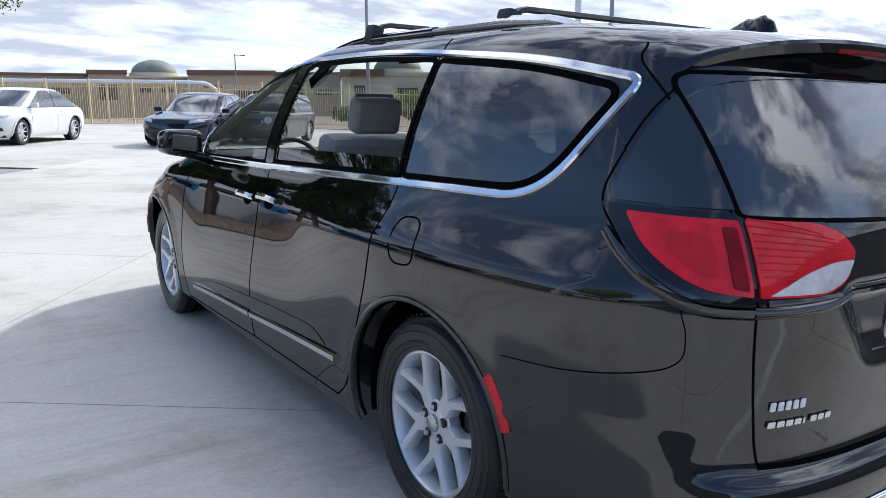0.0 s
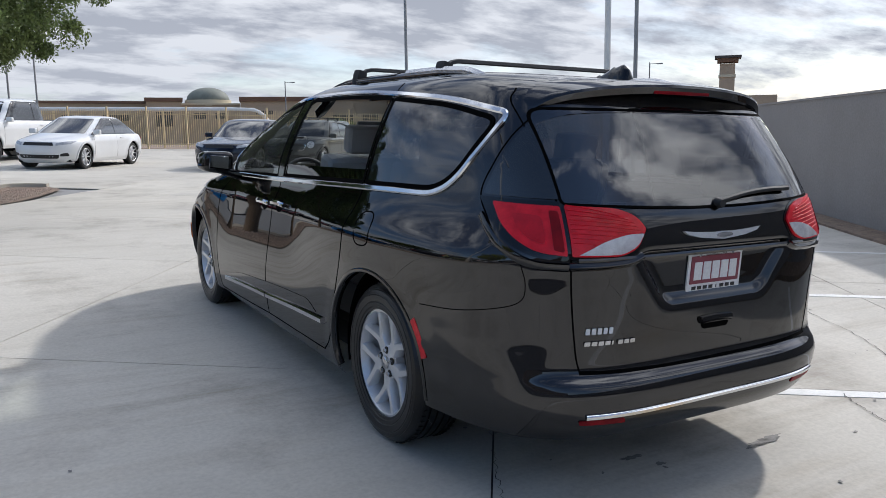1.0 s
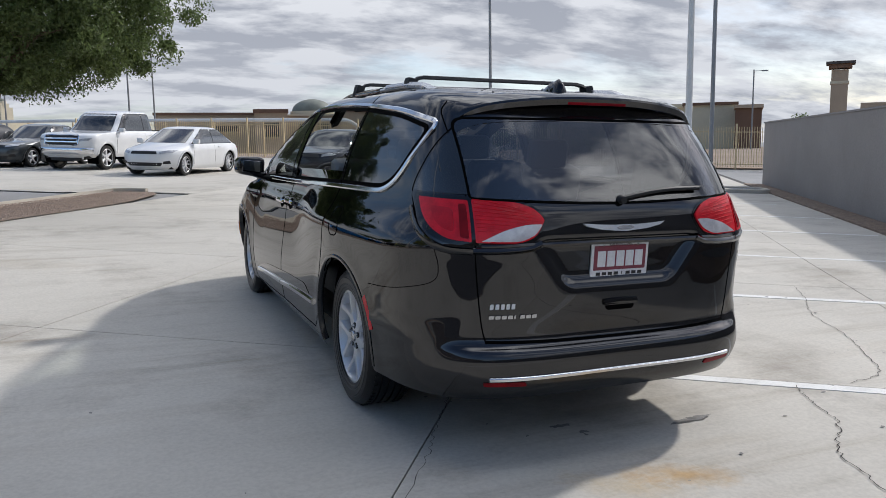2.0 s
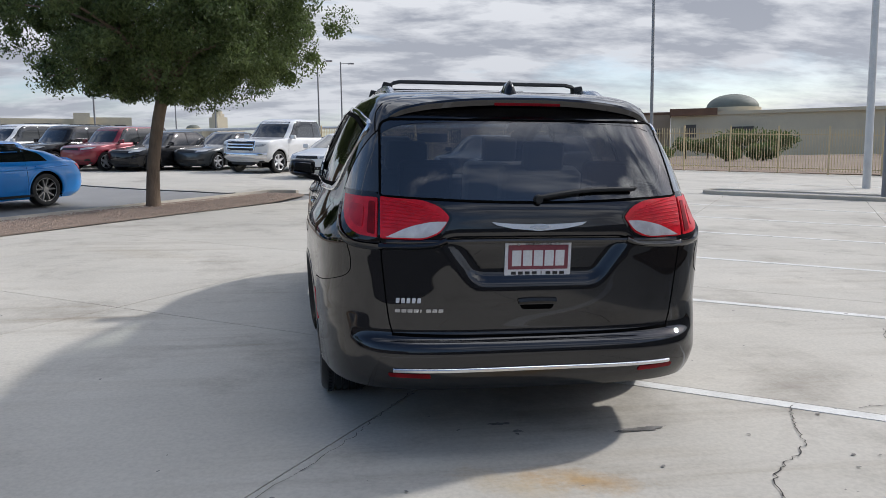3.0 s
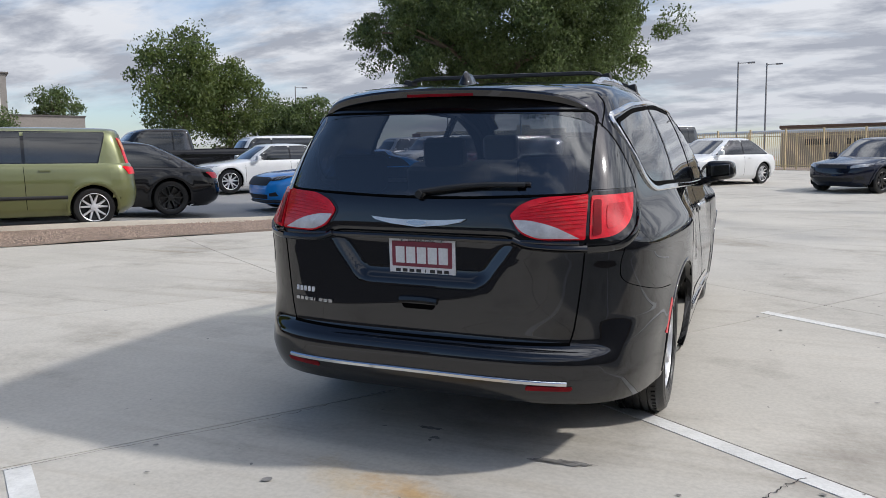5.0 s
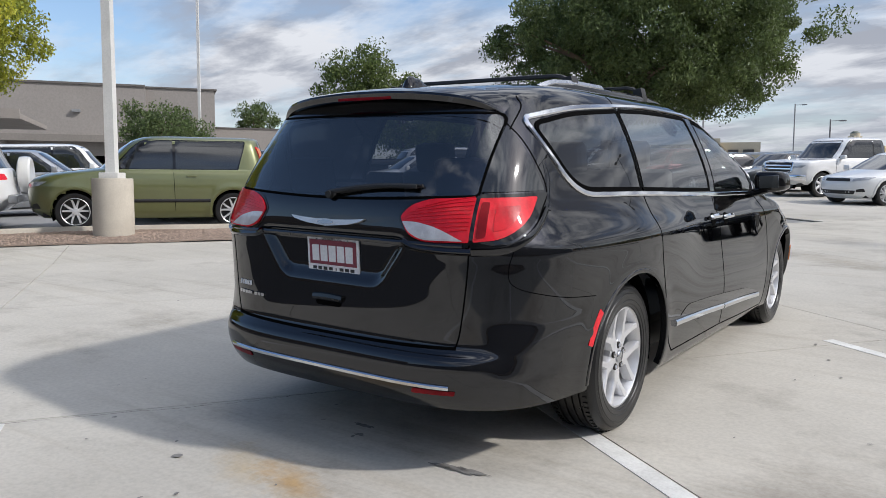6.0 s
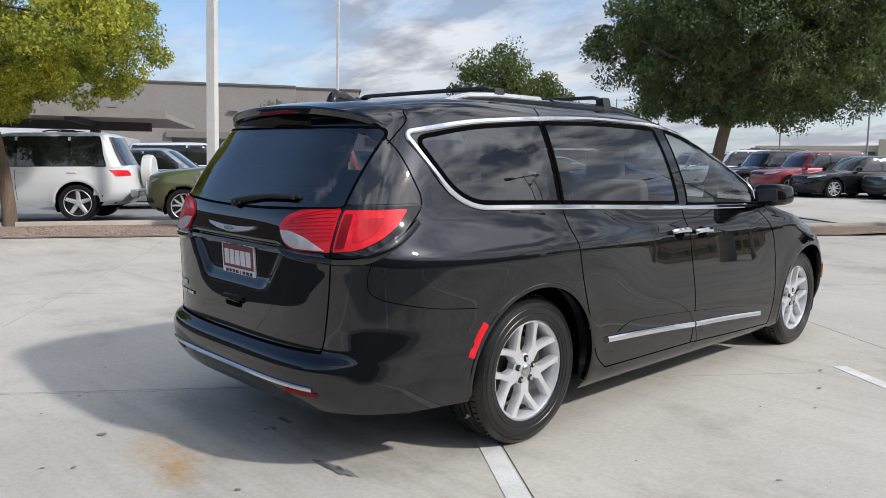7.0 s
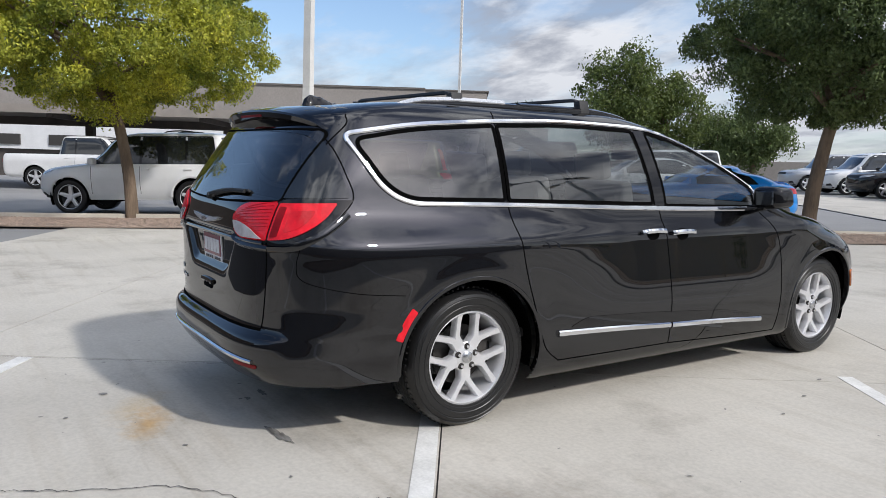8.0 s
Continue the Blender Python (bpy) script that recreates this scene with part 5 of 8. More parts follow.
        rail = part("roof_rail", sweep(line, nn, [(-0.026, -0.045), (-0.022, 0.002), (-0.010, 0.010), (0.012, 0.010), (0.022, 0.0), (0.026, -0.045)]), M_GLOSSBLACK, root, "roof rail with bright ends")
        for k0, k1, h in ((1, 17, 0.014), (18, 38, 0.004)):
            part("rail_cover", sweep([p + Vector((0, 0, 0.012)) for p in line[k0:k1]], nn[k0:k1], [(-0.021, -0.02), (-0.018, 0.002), (0, h), (0.018, 0.002), (0.021, -0.02)]), M_SATIN if h > 0.005 else M_GLOSSBLACK, rail, "silver rail cover")

        # lights at the tail
        E = VAN.end(True)

        def lens(poly, mat, name, par, label, off=0.006, th=0.012):
            return part(name, patch([(sg * a, b) for a, b in poly], E, 0.03, th, off), mat, par, label)
        W = VAN.wrap(sg)

        def shell_piece(poly, mat, name, par, label, off=0.006, th=0.012):
            return part(name, patch(poly, W, 0.03, th, off), mat, par, label)
        inner = rounded([(0.392, 1.052), (0.428, 1.093), (0.50, 1.121), (0.676, 1.131), (0.682, 0.962), (0.50, 0.960), (0.432, 0.985)], [0.012, 0.04, 0.06, 0.008, 0.008, 0.05, 0.03], 5)
        lamp = lens(grow(inner, 0.012), M_GLOSSBLACK, "tail_lamp_bezel", gate, "black lamp bezel", 0.003, 0.006)
        lens(inner, M_RED, "tail_lamp", lamp, "red ribbed tail lamp lens", 0.010)
        lens(rounded([(0.404, 1.034), (0.47, 1.034), (0.56, 1.014), (0.662, 0.967), (0.50, 0.966), (0.436, 0.992)], [0.008, 0.05, 0.06, 0.006, 0.05, 0.03], 5), M_CLEAR, "reverse_lamp", lamp, "clear reverse lamp lens", 0.013)
        for k in range(9):
            zz = 1.008 + 0.0125 * k
            x0 = (0.585, 0.53, 0.47, 0.43, 0.425, 0.43, 0.44, 0.465, 0.50)[k]
            P = [E(sg * (x0 + (0.672 - x0) * i / 12), zz + 0.003 * k * i / 12 - 0.012 * (1 - i / 12) ** 2, 0.0105) for i in range(13)]
            part("lens_rib", sweep(P, [VAN.end_n(sg * (x0 + (0.672 - x0) * i / 12), zz) for i in range(13)], tube_profile(0.0018, 6)), M_RIB, lamp)
        lamp2 = shell_piece(rounded([(0.700, 1.145), (1.030, 1.150), (0.998, 1.075), (0.93, 1.005), (0.83, 0.958), (0.700, 0.946)], [0.006, 0.012, 0.06, 0.08, 0.08, 0.006], 6), M_GLOSSBLACK, "tail_lamp_bezel", root, "black lamp bezel", 0.003, 0.006)
        shell_piece(rounded([(0.706, 1.128), (0.962, 1.134), (0.945, 1.068), (0.885, 1.010), (0.81, 0.974), (0.706, 0.964)], [0.006, 0.014, 0.05, 0.07, 0.06, 0.006], 6), M_RED, "tail_lamp", lamp2, "red wraparound tail lamp lens", 0.010)
        shell_piece(rounded([(0.716, 1.112), (0.748, 1.112), (0.752, 0.982), (0.716, 0.976)], 0.008, 3), M_DARKRED, "lamp_core", lamp2, "darker inner lamp section", 0.0125)
        shell_piece(rounded([(0.775, 1.095), (0.885, 1.100), (0.872, 1.050), (0.83, 1.012), (0.775, 0.998)], [0.02, 0.02, 0.04, 0.04, 0.02], 4), M_DEEPRED, "lamp_bowl", lamp2, "deeper red lamp bowl", 0.0120, 0.003)
        # ledge of body colour under the lamps
        shelf = smooth_line([(1.035, 1.085), (1.00, 1.04), (0.935, 0.985), (0.83, 0.937), (0.699, 0.926)], 36)
        part("lamp_shelf", sweep([W(a, b) for a, b in shelf], [VAN.wrap_n(sg, a, b) for a, b in shelf], [(-0.020, -0.006), (-0.016, 0.002), (0.0, 0.009), (0.010, 0.010), (0.016, -0.006)] if sg > 0 else [(0.020, -0.006), (0.016, 0.002), (0.0, 0.009), (-0.010, 0.010), (-0.016, -0.006)]), M_BLACKPAINT, root)
        shelf = smooth_line([(sg * a, b) for a, b in ((0.690, 0.926), (0.56, 0.928), (0.46, 0.936), (0.405, 0.955))], 30)
        part("lamp_shelf", sweep([E(a, b) for a, b in shelf], [VAN.end_n(a, b) for a, b in shelf], [(-0.018, -0.006), (-0.014, 0.004), (0.0, 0.012), (0.014, 0.004), (0.018, -0.006)]), M_BLACKPAINT, gate)
        # black glass corner between side skin and tailgate
        corner = rounded([(0.700, 1.152), (1.005, 1.158), (0.892, 1.270), (0.785, 1.358), (0.697, 1.420)], [0.004, 0.012, 0.12, 0.12, 0.006], 5)
        shell_piece(corner, M_CARGLASS, "corner_glass", root, "gloss black rear corner panel", 0.004, 0.006)
        edge_line = smooth_line([(0.699, 1.429), (0.795, 1.366), (0.905, 1.276), (1.020, 1.160), (1.002, 1.072), (0.94, 0.995), (0.835, 0.947), (0.699, 0.936)], 60)
        part("lamp_gap", sweep([W(a, b) for a, b in edge_line], [VAN.wrap_n(sg, a, b) for a, b in edge_line], seam), M_GAP_SHADE, root)
        # tailgate gap
        gap = smooth_line([(0.632, 0.545), (0.650, 0.62), (0.672, 0.80), (0.684, 0.95), (0.690, 1.14), (0.688, 1.28), (0.682, 1.405), (0.672, 1.50), (0.640, 1.548)], 60)
        part("gate_gap", sweep([E(sg * a, b) for a, b in gap], [VAN.end_n(sg * a, b) for a, b in gap], seam), M_GAP_SHADE, gate)
        # the tail's shade is put into this reflector's darker red
        part("bumper_reflector", patch([(sg * a, b) for a, b in rounded([(0.470, 0.358), (0.648, 0.362), (0.655, 0.380), (0.478, 0.378)], 0.007, 3)], E, 0.05, 0.008, 0.004), M_DARKRED, bumper, "dark red bumper reflector")
    E = VAN.end(True)
    gap = [(x, 0.543 - 0.010 * (1 - (x / 0.635) ** 2)) for x in np.linspace(-0.635, 0.635, 40)]
    part("gate_gap", sweep([E(a, b) for a, b in gap], [VAN.end_n(a, b) for a, b in gap], [(-0.007, -0.006), (-0.007, 0.0012), (0.007, 0.0012), (0.007, -0.006)]), M_GAP_SHADE, gate)
    # tailgate glass, its black band, wiper
    part("rear_window", patch(G_BACK, E, 0.06, 0, 0.003), G_REAR, gate, "tinted rear window")
    gd = dense(G_BACK)
    part("rear_window_seal", ring_band(grow(gd, -0.005), grow(gd, 0.004), E, 0.0042), M_GAP_SHADE, gate, "black band round the rear glass")
    arm = [(0.0 + 0.44 * t, 1.128 + 0.034 * t + 0.012 * math.sin(math.pi * t)) for t in np.linspace(0, 1, 20)]
    wip = part("rear_wiper", sweep([E(a, b, 0.022) for a, b in arm], [VAN.end_n(a, b) for a, b in arm], [(-0.009, -0.008), (-0.009, 0.004), (0, 0.007), (0.008, 0.003), (0.008, -0.008)]), M_MATTBLACK, gate, "black rear wiper arm")
    part("wiper_pivot", cyl(0.022, 0.016, 0.03, E(0, 1.128, 0.0), 18, pose(0, 0, 0, 90, 0, 0)), M_MATTBLACK, wip)
    blade = [(0.05 + 0.41 * t, 1.134 + 0.036 * t + 0.010 * math.sin(math.pi * t)) for t in np.linspace(0, 1, 14)]
    part("wiper_blade", sweep([E(a, b, 0.008) for a, b in blade], [VAN.end_n(a, b) for a, b in blade], [(-0.006, -0.004), (-0.004, 0.012), (0.004, 0.012), (0.006, -0.004)]), M_MATTBLACK, wip)
    # crease under the lamps
    crease = [(x, 0.953 - 0.004 * (x / 0.6) ** 2) for x in np.linspace(-0.66, 0.66, 44)]
    part("gate_crease", sweep([E(a, b) for a, b in crease], [VAN.end_n(a, b) for a, b in crease], [(-0.010, -0.004), (-0.008, 0.003), (0.0, 0.007), (0.010, 0.002), (0.012, -0.004)]), M_BLACKPAINT, gate)
    # spoiler
    bm = bmesh.new()
    rows = []
    for i in range(41):
        x = 0.668 * math.sin(math.pi / 2 * (i / 20 - 1))
        k = abs(x) / 0.668
        ly, lz = -0.805 + 0.150 * k ** 3.6 + 0.02 * k ** 12, 1.574 - 0.060 * k ** 2.2 - 0.075 * k ** 12
        ry = -0.50 - 0.10 * k ** 3
        rz = VAN.top(abs(x), ry) + 0.003
        gzz = 1.462 - 0.02 * k ** 3 - 0.045 * k ** 12
        gy = E(x, gzz).y - 0.004
        prof = []
        for t in np.linspace(0, 1, 8):
            prof.append((ry + (ly - ry) * t, rz + (lz - rz) * t + 0.012 * math.sin(math.pi * t) * (1 - 0.5 * k)))
        prof += [(ly - 0.004, lz - 0.010), (ly + 0.006, lz - 0.034 * (1 - 0.6 * k ** 12)), (ly + 0.05 * (1 - 0.8 * k ** 12), lz - 0.046 * (1 - 0.6 * k ** 12)), ((ly + gy) / 2 + 0.02 * (1 - k ** 12), gzz + 0.02 * (1 - k ** 12)), (gy, gzz)]
        rows.append([bm.verts.new((x, y, z)) for y, z in prof])
    for p, q in zip(rows, rows[1:]):
        for j in range(len(p) - 1):
            bm.faces.new((p[j], p[j + 1], q[j + 1], q[j]))
    bm.faces.new(rows[0])
    bm.faces.new(rows[-1])
    bmesh.ops.recalc_face_normals(bm, faces=bm.faces)
    sp = part("spoiler", bm, M_BLACKPAINT, gate, "black roof spoiler", 42)
    part("brake_lamp", box(0.31, 0.010, 0.018, (0, -0.798, 1.546), 0.004), M_DARKRED, sp, "dark red high brake lamp")
    # emblem, plate, badges, handle
    wing = [(0.0, 0.012), (0.05, 0.010), (0.14, 0.014), (0.212, 0.020), (0.19, 0.006), (0.12, -0.008), (0.05, -0.014), (0.0, -0.018)]
    wing = wing + [(-a, b) for a, b in wing[-2:0:-1]]
    part("emblem", patch([(a, b + 1.012) for a, b in wing], E, 0.04, 0.012, 0.012), M_BRIGHT, gate, "chrome winged emblem")
    part("emblem_centre", patch([(0.045 * math.cos(q), 1.010 + 0.009 * math.sin(q)) for q in np.linspace(0, 6.2832, 21)[:-1]], E, 0.05, 0.005, 0.016), M_SATIN, gate)
    frame_m = pose(0.006, -1.008, 0.866, 3, 0, 0)

    def on_plate(name, sx, sz, x, z, d, mat, par, label=""):
        ob = part(name, box(sx, 0.003 + d, sz, (x, -d / 2, z), min(sx, sz, 0.004) * 0.2, 1), mat, par, label)
        ob.matrix_basis = frame_m if par is gate else Matrix()
        return ob
    plate = on_plate("dealer_plate", 0.300, 0.150, 0, 0, 0.004, M_WHITE, gate, "maroon and white dealer plate in a white frame")
    on_plate("plate_field", 0.272, 0.108, 0, 0.010, 0.007, M_PLATE_RED, plate, "maroon field")
    for k in range(5):
        on_plate("plate_bar", 0.041, 0.070, -0.098 + 0.049 * k, 0.006, 0.009, M_WHITE, plate, "white bar")
    for k in range(8):
        on_plate("plate_letter_bar", 0.022 if k != 4 else 0.004, 0.014, -0.110 + 0.0315 * k, -0.061, 0.006, M_BLACKPRINT, plate)
    word = words("plate_word", "GILBERT, AZ", 0.0125, 0.12, M_BLACKPRINT, plate)
    word.matrix_basis = pose(0, -0.0085, 0.0645, 90, 0, 0)
    for s in (-1, 1):
        on_plate("plate_screw", 0.008, 0.008, s * 0.09, 0.066, 0.008, M_CHROME, plate)
    for k in range(5):
        part("badge_bar", patch([(a - 0.622 + 0.0225 * k, b + 0.682) for a, b in rounded([(0.003, 0), (0.018, 0), (0.020, 0.022), (0.005, 0.022)], 0.003, 2)], E, 0.05, 0.003, 0.005), M_WHITE, gate)
    for k in range(8):
        wd = 0.021 if k != 4 else 0.007
        part("badge_bar", patch([(a - 0.622 + 0.0262 * k, b + 0.641) for a, b in rounded([(0, 0), (wd, 0), (wd + 0.002, 0.015), (0.002, 0.015)], 0.003, 2)], E, 0.05, 0.004, 0.006), M_SATIN, gate)
    # flat near-black patch for the shade in the recess below the pull
    part("handle_pocket", patch(rounded([(-0.078, 0.668), (0.078, 0.668), (0.066, 0.648), (-0.066, 0.648)], 0.008, 4), E, 0.05, 0.0, 0.003), M_GAP_SHADE, gate)
    hnd = [(x, 0.690 - 0.004 * (x / 0.085) ** 2) for x in np.linspace(-0.085, 0.085, 14)]
    part("gate_handle", sweep([E(a, b) for a, b in hnd], [VAN.end_n(a, b) for a, b in hnd], [(-0.014, -0.004), (-0.010, 0.012), (0.004, 0.016), (0.014, 0.010), (0.016, -0.004)]), M_GLOSSBLACK, gate, "black tailgate pull")
    strip = [(x, 0.3965 - 0.003 * (x / 0.63) ** 2) for x in np.linspace(-0.632, 0.632, 60)]
    part("bumper_trim", sweep([E(a, b) for a, b in strip], [VAN.end_n(a, b) for a, b in strip], strip_profile(0.020, 0.010)), M_CHROME, bumper, "chrome bumper strip")
    valance = [(x, 0.318) for x in np.linspace(-0.72, 0.72, 50)]
    part("bumper_valance", sweep([E(a, b, -0.01) for a, b in valance], [VAN.end_n(a, b) for a, b in valance], strip_profile(0.05, 0.006, 0.03)), M_MATTBLACK, bumper, "matt black lower bumper")
    # fuel flap outline on the left flank
    S = VAN.side(-1)
    flap = rounded([(-0.005, 0.885), (0.135, 0.875), (0.150, 1.02), (0.02, 1.03)], 0.055, 6)
    part("fuel_flap_gap", sweep([S(a, b) for a, b in flap], [VAN.side_n(-1, a, b) for a, b in flap], [(-0.003, -0.004), (-0.003, 0.0012), (0.003, 0.0012), (0.003, -0.004)], True), M_GAP_SHADE, root, "round gap of the fuel flap")
    # roof: cross bars, aerial
    for by in (0.12, 1.04):
        xs = np.linspace(-0.555, 0.555, 30)
        top = VAN.top(0, by)
        P = [Vector((x, by, 1.702 + 0.012 * (by > 0.5) - 0.035 * max(0, (abs(x) - 0.48) / 0.075) ** 2 * 1.0)) for x in xs]
        part("cross_bar", sweep(P, [Vector((0, 0, 1))] * 30, [(-0.028, -0.008), (-0.022, 0.006), (0, 0.010), (0.022, 0.006), (0.028, -0.008), (0, -0.012)]), M_MATTBLACK, root, "black roof cross bar")
        for sg in (1, -1):
            part("bar_foot", box(0.055, 0.075, 0.085, (sg * 0.556, by, 1.652 + 0.012 * (by > 0.5)), 0.016, 2, pose(0, 0, 0, 0, -14 * sg, 0)), M_MATTBLACK, root)
    bm = bmesh.new()
    rows = []
    for i in range(15):
        t = i / 14
        y = -0.515 + 0.215 * t
        h = float(np.interp(t, [0, 0.04, 0.12, 0.25, 0.45, 0.7, 1.0], [0.012, 0.046, 0.064, 0.067, 0.055, 0.030, 0.004]))
        w = float(np.interp(t, [0, 0.1, 0.5, 1.0], [0.024, 0.034, 0.030, 0.012]))
        b = VAN.top(0, y) - 0.008
        rows.append([bm.verts.new((w * math.cos(q) * (1 - 0.45 * math.sin(q)), y, b + (h + 0.008) * math.sin(q) ** 0.8)) for q in np.linspace(0, math.pi, 11)])
    for p, q in zip(rows, rows[1:]):
        for j in range(10):
            bm.faces.new((p[j], p[j + 1], q[j + 1], q[j]))
    bm.faces.new(rows[0])
    bm.faces.new(rows[-1])
    bmesh.ops.recalc_face_normals(bm, faces=bm.faces)
    part("aerial_fin", bm, M_GLOSSBLACK, root, "black shark fin aerial", 50)
    # windscreen
    part("windscreen", patch(grow(shield, 0.012), VAN.end(False), 0.08, 0, 0.003), G_CLEAR, root, "windscreen")
    # cabin
    part("cabin_floor", box(1.66, 3.9, 0.05, (0, 1.2, 0.42), 0.01), M_CABIN, root)
    part("headliner", patch(rounded([(-0.56, -0.45), (0.56, -0.45), (0.56, 1.40), (-0.56, 1.40)], 0.1, 4), lambda x, y, o=0.0: Vector((x, y, VAN.top(abs(x), y) - 0.035)), 0.15), M_HEADLINER, root, "pale headliner")
    part("dashboard", box(1.52, 0.55, 0.42, (0, 2.72, 0.86), 0.09, 4), M_CABIN, root)
    part("steering_wheel", lathe([(0.175 + 0.015 * math.cos(q), 0.015 * math.sin(q)) for q in np.linspace(0, 6.2832, 9)[:-1]], 30), M_CABIN, root).matrix_basis = pose(-0.38, 2.30, 1.00, 0, 0, 90) @ pose(0, 0, 0, 0, 25, 0)
    for sy, xs in ((1.72, (-0.39, 0.39)), (0.72, (-0.42, 0.42)), (-0.28, (-0.45, 0.0, 0.45))):
        for x in xs:
            w = 0.50 if sy > 0 else 0.42
            hide = M_SEAT if sy > 0 else M_CABIN
            seat = part("seat", box(w, 0.50, 0.20, (x, sy, 0.62), 0.06, 3), hide, root, "pale leather seat" if sy > 0 else "dark rear seat")
            part("seat_back", box(w, 0.16, 0.60 if sy > 0 else 0.46, (x, sy - 0.29, 0.93 if sy > 0 else 0.86), 0.06, 3, pose(0, 0, 0, 14, 0, 0)), hide, seat)
            if sy > -0.1 or x:
                part("head_rest", box(0.25, 0.10, 0.17, (x, sy - 0.40, 1.32 if sy > 1 else (1.29 if sy > 0 else 1.20)), 0.045, 3, pose(0, 0, 0, 10, 0, 0)), hide, seat)
    part("rear_mirror", box(0.24, 0.03, 0.07, (0, 2.02, 1.40), 0.012), M_CABIN, root)
    return root


build_van()

# ---- parked cars ----
M_CARWHITE = paint("white_car_paint", (0.80, 0.80, 0.79), rough=0.3)
M_CARBLUE = paint("bright_blue_paint", (0.010, 0.30, 0.86), metal=0.1, rough=0.3)
M_CARGREEN = paint("olive_green_paint", (0.17, 0.185, 0.075), metal=0.4, rough=0.32)
M_CARNAVY = paint("navy_paint", (0.008, 0.011, 0.026), metal=0.0, rough=0.3)
M_CARGREY = paint("dark_grey_paint", (0.05, 0.055, 0.056), metal=0.4, rough=0.3)
M_CARSILVER = paint("silver_paint", (0.50, 0.51, 0.53), metal=0.6, rough=0.3)
M_CARRED = paint("red_car_paint", (0.23, 0.012, 0.025), metal=0.25, rough=0.3)
M_CARBLACK = paint("black_car_paint", (0.010, 0.010, 0.011), rough=0.3)
M_RIMDARK = surf("dark_wheel", (0.03, 0.03, 0.03), scale=9, rough=0.3, metal=0.6, coat=0.5, bump=0)
M_RIMGREY = surf("machined_wheel", (0.40, 0.39, 0.37), scale=9, rough=0.3, metal=0.8, coat=0.4, bump=0)
M_LAMP = surf("head_lamp", (0.55, 0.56, 0.58), (0.30, 0.31, 0.33), scale=18, rough=0.1, coat=1.0, fine=80)


WHEELS = {}


def wheel_meshes(R, n, style):
    """Tyre, rim and one spoke, shared by wheels of a size."""
    key = (R, n, style)
    if key in WHEELS:
        return WHEELS[key]
    rr = R * 0.70
    tb = lathe([(rr, -0.20), (rr, 0.0), (R * 0.80, 0.012), (R * 0.93, 0.008), (R * 0.985, -0.012), (R, -0.035), (R, -0.17), (R * 0.97, -0.205), (R * 0.8, -0.21)], 40)
    rb = lathe([(rr * 1.01, -0.18), (rr * 1.01, 0.0), (rr * 0.96, 0.004), (rr * 0.92, -0.012), (rr * 0.88, -0.10), (rr * 0.3, -0.12), (0.001, -0.12), (0.001, -0.14), (rr * 0.88, -0.18)], 36)
    sb = bmesh.new()
    for s in ((-1, 1) if style == "split" else (0,)):
        rows = []
        for t in (0.0, 0.35, 0.7, 1.0):
            r = rr * (0.05 + 0.90 * t)
            a = math.pi / 2 + s * (0.16 + 0.13 * t)
            w = (0.036 if style != "split" else 0.0185) * (1.25 - 0.35 * t) * R / 0.34
            c = Vector((-0.012 - 0.02 * (1 - t), r * math.cos(a), r * math.sin(a)))
            tn = Vector((0, -math.sin(a), math.cos(a)))
            rows.append([sb.verts.new(c + tn * w * u + Vector((h, 0, 0))) for u, h in ((-1, -0.05), (-0.9, -0.008), (-0.6, 0), (0.6, 0), (0.9, -0.008), (1, -0.05))])
        for p, q in zip(rows, rows[1:]):
            for j in range(6):
                sb.faces.new((p[j], p[(j + 1) % 6], q[(j + 1) % 6], q[j]))
        sb.faces.new(rows[0])
        sb.faces.new(rows[-1])
    bmesh.ops.recalc_face_normals(sb, faces=sb.faces)
    hb = lathe([(0.001, -0.06), (rr * 0.27, -0.06), (rr * 0.25, -0.012), (0.001, -0.006)], 20)
    lb = lathe([(rr * 1.012, -0.03), (rr * 1.012, 0.003), (rr * 0.985, 0.008), (rr * 0.95, 0.003), (rr * 0.945, -0.03)], 40)
    out = []
    for nm, b in (("tyre", tb), ("rim", rb), ("spoke", sb), ("hub_cap", hb), ("rim_lip", lb)):
        me = bpy.data.meshes.new(nm)
        b.to_mesh(me)
        b.free()
        me.shade_smooth()
        me.set_sharp_from_angle(angle=radians(35))
        out.append(me)
    WHEELS[key] = out
    return out


def car_wheel(parent, x, y, R, sg, n=5, style="plain", mat=None):
    ty, rm, sp, hb, lp = wheel_meshes(R, n, style)

    def link(name, me, mt, par):
        ob = new(name, me)
        ob.parent = par
        if not me.materials:
            me.materials.append(None)
        ob.material_slots[0].link = "OBJECT"
        ob.material_slots[0].material = mt
        return ob
    w = link("wheel", ty, M_TYRE, parent)
    w.matrix_basis = pose(x, y, R - 0.004) if sg > 0 else pose(x, y, R - 0.004, 0, 0, 180)
    link("rim", rm, M_RIMDARK, w)
    link("rim_lip", lp, mat or M_ALLOY, w)
    link("hub_cap", hb, mat or M_ALLOY, w)
    for k in range(n):
        link("spoke", sp, mat or M_ALLOY, w).matrix_basis = pose(0, 0, 0, 360 * k / n)
    return w


